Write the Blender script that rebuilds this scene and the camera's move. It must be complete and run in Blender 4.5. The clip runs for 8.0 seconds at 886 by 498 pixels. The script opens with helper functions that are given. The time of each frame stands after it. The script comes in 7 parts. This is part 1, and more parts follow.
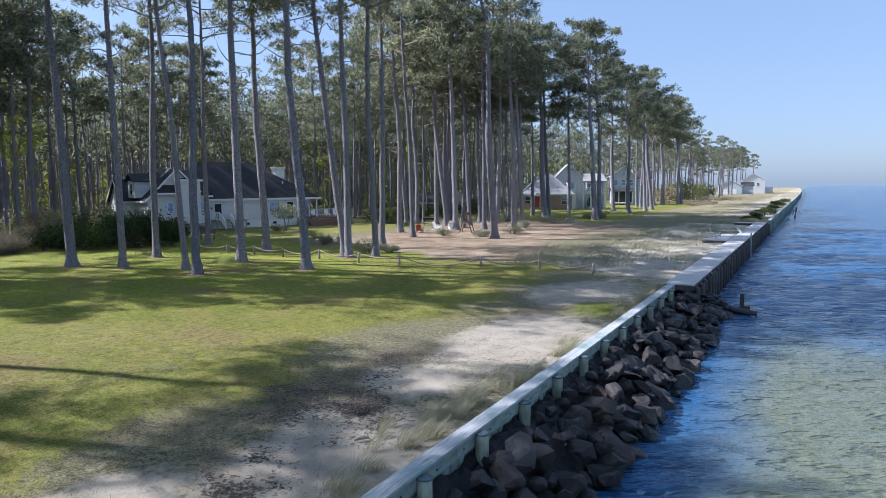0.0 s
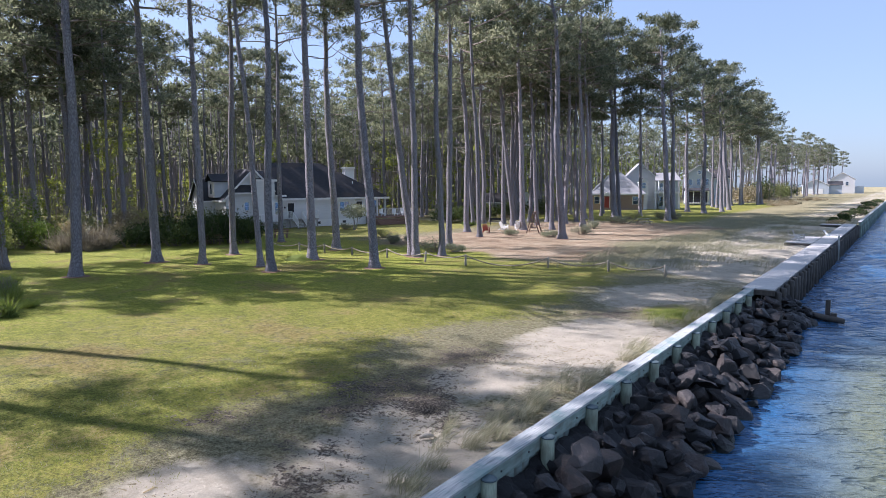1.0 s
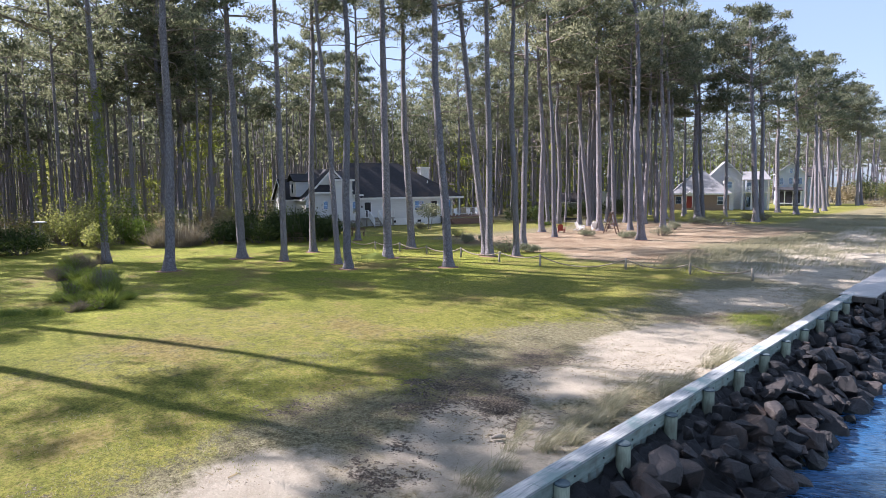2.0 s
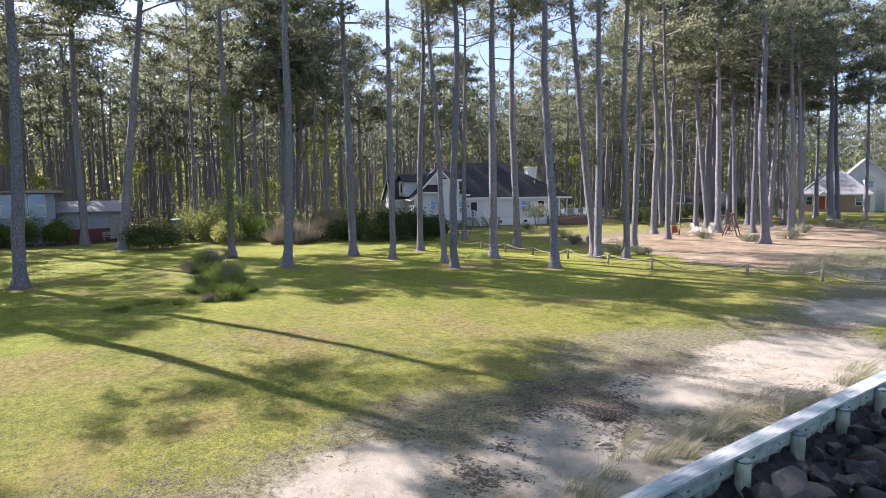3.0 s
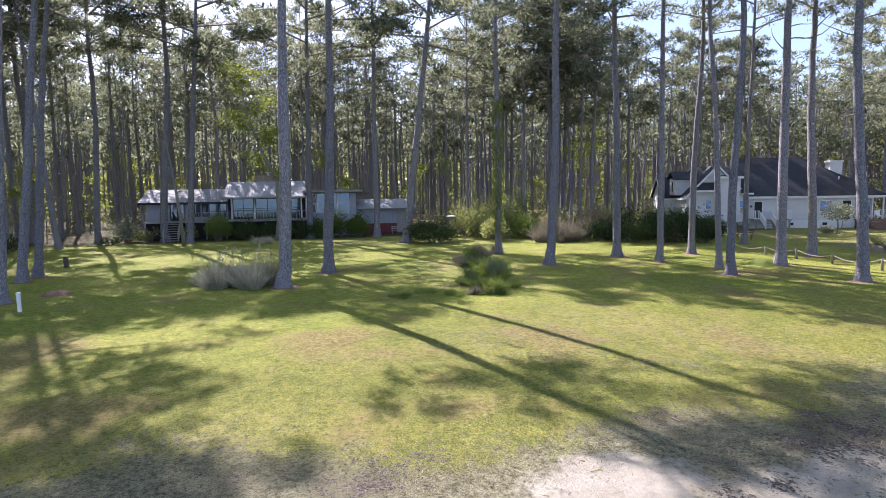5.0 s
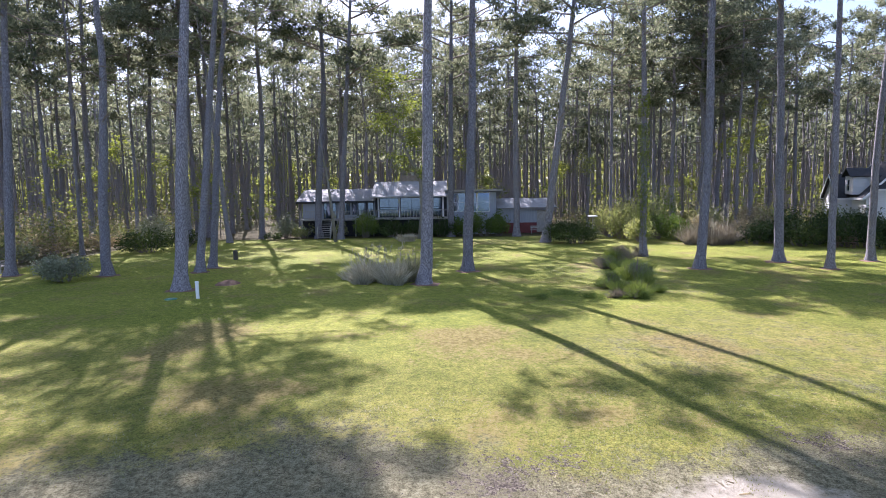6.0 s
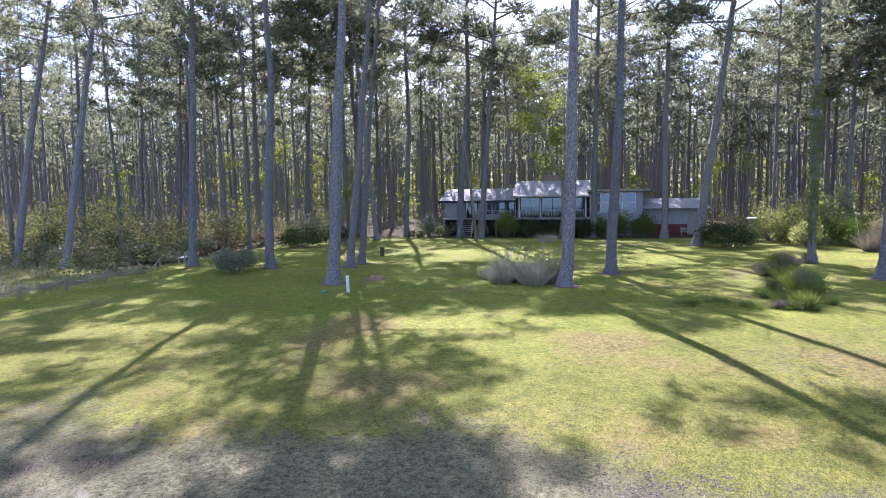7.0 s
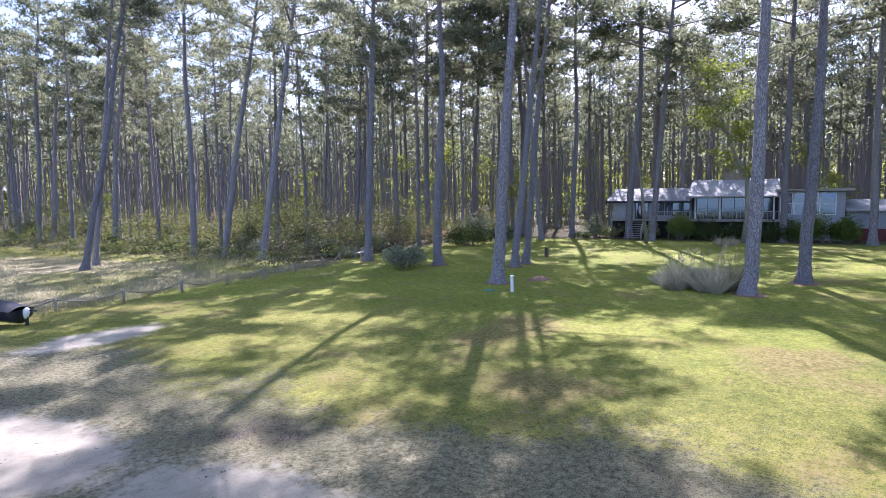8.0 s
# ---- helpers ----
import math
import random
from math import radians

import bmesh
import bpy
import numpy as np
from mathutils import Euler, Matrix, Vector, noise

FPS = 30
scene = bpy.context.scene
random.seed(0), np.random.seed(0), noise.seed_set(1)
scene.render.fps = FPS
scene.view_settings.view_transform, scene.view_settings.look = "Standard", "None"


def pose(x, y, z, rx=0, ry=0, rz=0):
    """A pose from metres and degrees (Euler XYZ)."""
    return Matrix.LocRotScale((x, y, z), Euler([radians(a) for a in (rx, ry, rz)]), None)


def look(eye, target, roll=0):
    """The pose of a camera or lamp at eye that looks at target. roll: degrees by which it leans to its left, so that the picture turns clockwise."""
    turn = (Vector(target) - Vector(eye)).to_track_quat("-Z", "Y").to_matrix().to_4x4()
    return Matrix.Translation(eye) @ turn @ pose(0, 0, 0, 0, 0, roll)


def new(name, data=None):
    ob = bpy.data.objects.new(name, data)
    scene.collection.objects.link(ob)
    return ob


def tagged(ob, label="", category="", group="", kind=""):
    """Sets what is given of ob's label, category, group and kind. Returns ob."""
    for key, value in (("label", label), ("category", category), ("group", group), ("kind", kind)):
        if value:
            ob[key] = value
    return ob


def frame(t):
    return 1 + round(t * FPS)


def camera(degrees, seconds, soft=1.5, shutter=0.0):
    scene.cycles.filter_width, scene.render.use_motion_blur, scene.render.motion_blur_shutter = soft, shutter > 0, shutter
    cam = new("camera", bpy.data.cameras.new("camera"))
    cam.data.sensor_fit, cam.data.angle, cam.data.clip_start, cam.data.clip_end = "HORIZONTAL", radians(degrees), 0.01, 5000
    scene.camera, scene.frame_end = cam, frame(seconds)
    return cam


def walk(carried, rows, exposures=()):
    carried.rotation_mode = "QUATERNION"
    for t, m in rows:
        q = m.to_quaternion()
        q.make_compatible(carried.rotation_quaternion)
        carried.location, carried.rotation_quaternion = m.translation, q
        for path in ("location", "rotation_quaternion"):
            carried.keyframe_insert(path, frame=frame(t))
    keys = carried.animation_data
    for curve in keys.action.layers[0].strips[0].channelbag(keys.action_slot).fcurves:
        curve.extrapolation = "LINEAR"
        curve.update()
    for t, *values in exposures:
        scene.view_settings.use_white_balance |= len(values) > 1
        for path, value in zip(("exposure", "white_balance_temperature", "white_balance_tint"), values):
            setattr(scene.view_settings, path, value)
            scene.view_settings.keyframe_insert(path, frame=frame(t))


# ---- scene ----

# ---- camera ----
cam = camera(71.2, 8.0, soft=0.78)
PATH = [
    (0.0, 5.509, -10.832, 5.118, 30.67, -5.83, -0.31),
    (0.5, 5.512, -10.836, 5.129, 33.54, -5.81, -0.29),
    (1.0, 5.508, -10.845, 5.136, 36.83, -5.83, -0.35),
    (2.5, 5.487, -10.864, 5.144, 48.04, -5.81, -0.40),
    (3.0, 5.471, -10.878, 5.145, 53.45, -5.77, -0.46),
    (3.5, 5.468, -10.877, 5.143, 59.25, -5.75, -0.52),
    (4.0, 5.463, -10.857, 5.162, 65.19, -5.74, -0.59),
    (4.5, 5.461, -10.836, 5.185, 71.26, -5.71, -0.66),
    (6.0, 5.521, -10.774, 5.254, 90.51, -5.60, -0.91),
    (6.5, 5.557, -10.786, 5.282, 96.80, -5.54, -0.91),
    (7.0, 5.595, -10.823, 5.316, 103.42, -5.48, -0.90),
    (7.5, 5.635, -10.870, 5.346, 110.69, -5.39, -0.90),
    (8.0, 5.670, -10.916, 5.369, 118.48, -5.31, -0.91),
]


def drone(x, y, z, yaw, pitch, roll):
    a, b = radians(yaw), radians(pitch)
    return look((x, y, z), (x - math.sin(a) * math.cos(b), y + math.cos(a) * math.cos(b), z + math.sin(b)), roll)


EXPOSURES = [(0.0, 1.0, 5350, 23), (1.2, 1.20, 5650, 28), (2.5, 1.47, 5850, 28), (4.5, 1.56, 5750, 30), (8.0, 1.84, 5400, 35)]
walk(cam, [(t, drone(*row)) for t, *row in PATH], EXPOSURES)

# ---- light ----
SUN_YAW, SUN_HEIGHT = 108.0, 38.0          # the sun stands to the south-west, over the woods
world = bpy.data.worlds.new("world")
scene.world = world
world.use_nodes = True
wn = world.node_tree.nodes
sky = wn.new("ShaderNodeTexSky")
sky.sky_type, sky.sun_disc = "NISHITA", False
sky.sun_elevation = radians(SUN_HEIGHT)
sky.sun_rotation = radians(-SUN_YAW)
sky.air_density, sky.dust_density, sky.ozone_density = 1.0, 1.3, 2.0
wn["Background"].inputs["Strength"].default_value = 0.072
haze = wn.new("ShaderNodeMix")
haze.data_type = "RGBA"
haze.inputs[0].default_value, haze.inputs[7].default_value = 0.45, (3.85, 5.1, 5.7, 1)
world.node_tree.links.new(sky.outputs[0], haze.inputs[6])
world.node_tree.links.new(haze.outputs[2], wn["Background"].inputs["Color"])
sun = new("sun", bpy.data.lights.new("sun", "SUN"))
sun.data.energy, sun.data.angle, sun.data.color = 5.0, radians(0.53), (1.0, 0.93, 0.81)
_a, _e = radians(SUN_YAW), radians(SUN_HEIGHT)
SUN_DIR = Vector((-math.sin(_a) * math.cos(_e), math.cos(_a) * math.cos(_e), math.sin(_e)))
sun.matrix_world = look(tuple(SUN_DIR * 60), (0, 0, 0))


# ---- materials ----
def base_mat(name):
    m = bpy.data.materials.new(name)
    m.use_nodes = True
    nt = m.node_tree
    return m, nt, nt.nodes["Principled BSDF"]


def ramp(nt, stops, fac):
    r = nt.nodes.new("ShaderNodeValToRGB")
    els = r.color_ramp.elements
    while len(els) < len(stops):
        els.new(0.5)
    for e, (p, c) in zip(els, stops):
        e.position, e.color = p, (*c, 1)
    nt.links.new(fac, r.inputs[0])
    return r.outputs[0]


def noise_tex(nt, scale, detail=4, rough=0.6, stretch=(1, 1, 1), coords="Object"):
    tc = nt.nodes.new("ShaderNodeTexCoord")
    mp = nt.nodes.new("ShaderNodeMapping")
    mp.inputs["Scale"].default_value = stretch
    n = nt.nodes.new("ShaderNodeTexNoise")
    n.inputs["Scale"].default_value, n.inputs["Detail"].default_value, n.inputs["Roughness"].default_value = scale, detail, rough
    nt.links.new(tc.outputs[coords], mp.inputs[0])
    nt.links.new(mp.outputs[0], n.inputs["Vector"])
    return n.outputs[0]


def mix_col(nt, fac, a, b, kind="MIX"):
    m = nt.nodes.new("ShaderNodeMix")
    m.data_type, m.blend_type = "RGBA", kind
    for sock, v in ((m.inputs[0], fac), (m.inputs[6], a), (m.inputs[7], b)):
        if hasattr(v, "is_linked"):
            nt.links.new(v, sock)
        else:
            sock.default_value = v if isinstance(v, (int, float)) else (*v, 1)
    return m.outputs[2]


def maths(nt, op, a, b=0.0, clamp=False):
    m = nt.nodes.new("ShaderNodeMath")
    m.operation, m.use_clamp = op, clamp
    for sock, v in ((m.inputs[0], a), (m.inputs[1], b)):
        if hasattr(v, "is_linked"):
            nt.links.new(v, sock)
        else:
            sock.default_value = v
    return m.outputs[0]


def ranged(nt, v, a, b, lo=0.0, hi=1.0):
    m = nt.nodes.new("ShaderNodeMapRange")
    m.interpolation_type = "SMOOTHSTEP"
    nt.links.new(v, m.inputs[0])
    m.inputs[1].default_value, m.inputs[2].default_value, m.inputs[3].default_value, m.inputs[4].default_value = a, b, lo, hi
    return m.outputs[0]


def bump(nt, bsdf, height, strength, distance):
    b = nt.nodes.new("ShaderNodeBump")
    b.inputs["Strength"].default_value, b.inputs["Distance"].default_value = strength, distance
    nt.links.new(height, b.inputs["Height"])
    nt.links.new(b.outputs[0], bsdf.inputs["Normal"])


def surface(name, stops, scale, rough=0.8, relief=0.3, depth=0.01, stretch=(1, 1, 1), detail=6, metal=0.0, vary=0.0, stain=None):
    """A noisy surface: a colour ramp over grain, slow stains, and relief. vary: brightness from piece to piece."""
    m, nt, b = base_mat(name)
    n = noise_tex(nt, scale, detail, 0.65, stretch)
    col = ramp(nt, stops, n)
    if stain:
        big = noise_tex(nt, stain[1], 3, 0.6)
        col = mix_col(nt, ranged(nt, big, 0.48, 0.68, 0, stain[2]), col, stain[0])
    if vary:
        oi = nt.nodes.new("ShaderNodeObjectInfo")
        col = mix_col(nt, 1.0, col, ramp(nt, [(0, (1 - vary,) * 3), (1, (1 + vary * 0.6, 1 + vary * 0.5, 1 + vary * 0.4))], oi.outputs["Random"]), "MULTIPLY")
    nt.links.new(col, b.inputs["Base Color"])
    b.inputs["Roughness"].default_value, b.inputs["Metallic"].default_value = rough, metal
    if relief:
        bump(nt, b, noise_tex(nt, scale * 1.7, detail, 0.7, stretch), relief, depth)
    return m


def leafy(name, stops, through_col, glow=0.35, rough=0.7, piece=True):
    """Leaves and needles: colour varies from leaf to leaf, and light passes through."""
    m, nt, b = base_mat(name)
    g = nt.nodes.new("ShaderNodeNewGeometry")
    oi = nt.nodes.new("ShaderNodeObjectInfo")
    n = noise_tex(nt, 0.55, 3)
    v = maths(nt, "ADD", maths(nt, "MULTIPLY", g.outputs["Random Per Island"], 0.45), maths(nt, "ADD", maths(nt, "MULTIPLY", n, 0.4), maths(nt, "MULTIPLY", oi.outputs["Random"], 0.22)))
    col = ramp(nt, stops, v)
    nt.links.new(col, b.inputs["Base Color"])
    b.inputs["Roughness"].default_value = rough
    b.inputs["Specular IOR Level"].default_value = 0.15
    t = nt.nodes.new("ShaderNodeBsdfTranslucent")
    nt.links.new(mix_col(nt, 1.0, col, through_col, "MULTIPLY"), t.inputs[0])
    mx = nt.nodes.new("ShaderNodeMixShader")
    mx.inputs[0].default_value = glow
    nt.links.new(b.outputs[0], mx.inputs[1])
    nt.links.new(t.outputs[0], mx.inputs[2])
    nt.links.new(mx.outputs[0], nt.nodes["Material Output"].inputs["Surface"])
    return m


def bark_mat(name, stops, vscale=1.0):
    m, nt, b = base_mat(name)
    tc = nt.nodes.new("ShaderNodeTexCoord")
    mp = nt.nodes.new("ShaderNodeMapping")
    mp.inputs["Scale"].default_value = (21 * vscale, 21 * vscale, 4.5 * vscale)
    vo = nt.nodes.new("ShaderNodeTexVoronoi")
    vo.feature = "DISTANCE_TO_EDGE"
    vo.inputs["Scale"].default_value = 1.0
    wob = noise_tex(nt, 3.0, 3)
    nt.links.new(tc.outputs["Object"], mp.inputs[0])
    nt.links.new(mix_col(nt, 0.25, mp.outputs[0], wob, "ADD"), vo.inputs["Vector"])
    plates = ranged(nt, vo.outputs["Distance"], 0.0, 0.22)
    grain = noise_tex(nt, 14, 6, 0.7, (1, 1, 0.35))
    v = maths(nt, "ADD", maths(nt, "MULTIPLY", plates, 0.34), maths(nt, "MULTIPLY", grain, 0.78))
    col = ramp(nt, stops, v)
    oi = nt.nodes.new("ShaderNodeObjectInfo")
    col = mix_col(nt, 1.0, col, ramp(nt, [(0, (0.75, 0.75, 0.75)), (1, (1.2, 1.15, 1.1))], oi.outputs["Random"]), "MULTIPLY")
    nt.links.new(col, b.inputs["Base Color"])
    b.inputs["Roughness"].default_value = 0.9
    bump(nt, b, v, 1.0, 0.05)
    return m


M_BARK = bark_mat("pine_bark", [(0.22, (0.070, 0.066, 0.073)), (0.5, (0.185, 0.176, 0.194)), (0.85, (0.38, 0.37, 0.40))])
M_BARK_PALE = bark_mat("smooth_bark", [(0.15, (0.16, 0.15, 0.12)), (0.5, (0.28, 0.26, 0.22)), (0.95, (0.40, 0.38, 0.33))], 0.6)
M_LIMB = surface("limb_bark", [(0.3, (0.13, 0.10, 0.08)), (0.7, (0.30, 0.25, 0.21))], 6, 0.9, 0.4, 0.01)
# the ramp's wide range puts lit tips and shaded needles into the colour
M_NEEDLE = leafy("pine_needles", [(0.15, (0.048, 0.060, 0.040)), (0.45, (0.122, 0.138, 0.094)), (0.75, (0.255, 0.265, 0.195)), (1.0, (0.43, 0.42, 0.325))], (1.4, 1.4, 1.08), 0.5)
M_LEAF_SPRING = leafy("spring_leaves", [(0.2, (0.12, 0.155, 0.046)), (0.6, (0.24, 0.28, 0.085)), (1.0, (0.40, 0.42, 0.15))], (1.2, 1.2, 0.5), 0.52)
M_SCRUB = leafy("low_scrub_leaves", [(0.15, (0.060, 0.078, 0.032)), (0.5, (0.145, 0.165, 0.070)), (0.85, (0.25, 0.265, 0.125)), (1.0, (0.38, 0.37, 0.20))], (1.15, 1.15, 0.6), 0.45)
M_WOODS = leafy("woods_leaves", [(0.15, (0.060, 0.080, 0.034)), (0.45, (0.145, 0.175, 0.066)), (0.8, (0.27, 0.30, 0.115)), (1.0, (0.42, 0.43, 0.19))], (1.2, 1.2, 0.6), 0.5)
M_FARWOODS = leafy("far_woods_leaves", [(0.2, (0.080, 0.090, 0.040)), (0.6, (0.18, 0.195, 0.085)), (1.0, (0.34, 0.355, 0.16))], (1.2, 1.2, 0.65), 0.52)
# the yellow-green end paints sunlit plates onto the dark foliage
M_LEAF_DARK = leafy("evergreen_leaves", [(0.2, (0.020, 0.035, 0.016)), (0.6, (0.045, 0.070, 0.025)), (1.0, (0.17, 0.20, 0.055))], (1.1, 1.15, 0.5), 0.25, 0.8)
M_LEAF_MIX = leafy("scrub_leaves", [(0.15, (0.10, 0.13, 0.05)), (0.5, (0.24, 0.27, 0.115)), (0.8, (0.38, 0.40, 0.19)), (1.0, (0.54, 0.52, 0.30))], (1.2, 1.15, 0.65), 0.5)
M_LEAF_RUST = leafy("dry_brush", [(0.15, (0.14, 0.12, 0.075)), (0.5, (0.29, 0.25, 0.165)), (1.0, (0.48, 0.42, 0.28))], (1.1, 1.0, 0.7), 0.35)
M_LEAF_GREY = leafy("silvery_leaves", [(0.15, (0.10, 0.12, 0.075)), (0.5, (0.215, 0.235, 0.15)), (1.0, (0.42, 0.42, 0.30))], (1.0, 1.0, 0.8), 0.25)
M_LEAF_LIME = leafy("azalea_leaves", [(0.15, (0.045, 0.080, 0.018)), (0.5, (0.10, 0.155, 0.034)), (1.0, (0.22, 0.27, 0.07))], (1.1, 1.1, 0.45), 0.35)
M_WEED = leafy("fresh_weed_blades", [(0.15, (0.07, 0.10, 0.026)), (0.5, (0.165, 0.215, 0.062)), (0.85, (0.28, 0.33, 0.11)), (1.0, (0.40, 0.42, 0.20))], (1.15, 1.15, 0.5), 0.4)
M_FLOWER = leafy("white_blossom", [(0.2, (0.45, 0.45, 0.40)), (1.0, (0.85, 0.84, 0.6))], (1, 1, 1), 0.3)
M_DUNE_GRASS = leafy("dune_grass_blades", [(0.15, (0.13, 0.135, 0.085)), (0.5, (0.31, 0.30, 0.205)), (1.0, (0.62, 0.57, 0.44))], (1.0, 1.0, 0.7), 0.35)
M_LAWN_BLADE = leafy("lawn_blades", [(0.15, (0.08, 0.12, 0.02)), (0.5, (0.17, 0.22, 0.04)), (0.8, (0.30, 0.30, 0.08)), (1.0, (0.42, 0.36, 0.18))], (1.2, 1.15, 0.45), 0.45)
# darker copy of the dry reed, with the wood's-edge shade in its colour
M_REED = leafy("shaded_brown_reed_blades", [(0.15, (0.12, 0.102, 0.078)), (0.5, (0.215, 0.187, 0.145)), (1.0, (0.36, 0.325, 0.26))], (1, 1, 0.8), 0.3)
M_PAMPAS = leafy("dry_reed_blades", [(0.15, (0.20, 0.195, 0.14)), (0.5, (0.40, 0.38, 0.29)), (1.0, (0.70, 0.66, 0.54))], (1, 1, 0.85), 0.35)

M_CAP = surface("weathered_cap_timber", [(0.26, (0.09, 0.105, 0.10)), (0.42, (0.30, 0.325, 0.315)), (0.56, (0.43, 0.445, 0.43)), (0.75, (0.56, 0.565, 0.54))], 5, 0.85, 0.7, 0.008, (7, 0.45, 7), vary=0.16, stain=((0.17, 0.27, 0.25), 1.4, 0.75))
M_WALE = surface("green_treated_timber", [(0.25, (0.13, 0.18, 0.155)), (0.55, (0.245, 0.315, 0.275)), (0.85, (0.38, 0.43, 0.38))], 4, 0.85, 0.5, 0.006, (4, 0.6, 4), vary=0.2, stain=((0.12, 0.10, 0.07), 1.5, 0.6))
M_PILE = surface("pile_timber", [(0.25, (0.14, 0.17, 0.115)), (0.55, (0.27, 0.31, 0.225)), (0.85, (0.40, 0.43, 0.32))], 6, 0.85, 0.5, 0.008, (3, 3, 0.5), vary=0.2, stain=((0.13, 0.12, 0.08), 1.5, 0.6))
M_PILECAP = surface("pile_cap", [(0.3, (0.030, 0.052, 0.060)), (0.7, (0.085, 0.125, 0.135))], 8, 0.85, 0.3, 0.004)
M_DECK = surface("dock_deck_timber", [(0.25, (0.36, 0.35, 0.33)), (0.55, (0.52, 0.51, 0.48)), (0.85, (0.66, 0.65, 0.62))], 3, 0.85, 0.4, 0.006, (0.6, 5, 5), vary=0.2)
M_DARKWOOD = surface("dark_timber", [(0.3, (0.035, 0.032, 0.028)), (0.7, (0.10, 0.09, 0.075))], 5, 0.75, 0.5, 0.01, (3, 3, 0.6), vary=0.25)
M_ROPE = surface("hemp_rope", [(0.3, (0.20, 0.17, 0.12)), (0.7, (0.36, 0.31, 0.23))], 40, 0.9, 0.5, 0.006)
M_POST = surface("grey_post", [(0.3, (0.20, 0.18, 0.14)), (0.7, (0.38, 0.35, 0.29))], 8, 0.9, 0.5, 0.006, (3, 3, 0.5), vary=0.2)


def rock_mat():
    m, nt, b = base_mat("granite_rock")
    oi = nt.nodes.new("ShaderNodeObjectInfo")
    n = noise_tex(nt, 3.2, 8, 0.65)
    tint = ramp(nt, [(0.0, (0.006, 0.006, 0.0072)), (0.4, (0.010, 0.0095, 0.0095)), (0.75, (0.016, 0.013, 0.0115)), (0.93, (0.040, 0.027, 0.020)), (1.0, (0.060, 0.056, 0.053))], oi.outputs["Random"])
    col = mix_col(nt, 1.0, tint, ramp(nt, [(0.30, (0.35, 0.35, 0.37)), (0.5, (1.0, 1.0, 1.0)), (0.7, (2.2, 2.0, 1.85))], n), "MULTIPLY")
    veins = noise_tex(nt, 11, 5, 0.7, (1, 2.5, 1))
    col = mix_col(nt, ranged(nt, veins, 0.56, 0.74, 0, 0.4), col, (0.15, 0.132, 0.12))
    g = nt.nodes.new("ShaderNodeNewGeometry")
    sep = nt.nodes.new("ShaderNodeSeparateXYZ")
    nt.links.new(g.outputs["Position"], sep.inputs[0])
    wet = ranged(nt, maths(nt, "ADD", sep.outputs[2], maths(nt, "MULTIPLY", n, 0.35)), -1.35, -1.0, 1, 0)
    col = mix_col(nt, maths(nt, "MULTIPLY", wet, 0.75), col, (0.035, 0.045, 0.02))
    nt.links.new(col, b.inputs["Base Color"])
    nt.links.new(ranged(nt, wet, 0, 1, 0.55, 0.25), b.inputs["Roughness"])
    bump(nt, b, noise_tex(nt, 5, 8, 0.72), 0.9, 0.09)
    return m


M_ROCK = rock_mat()


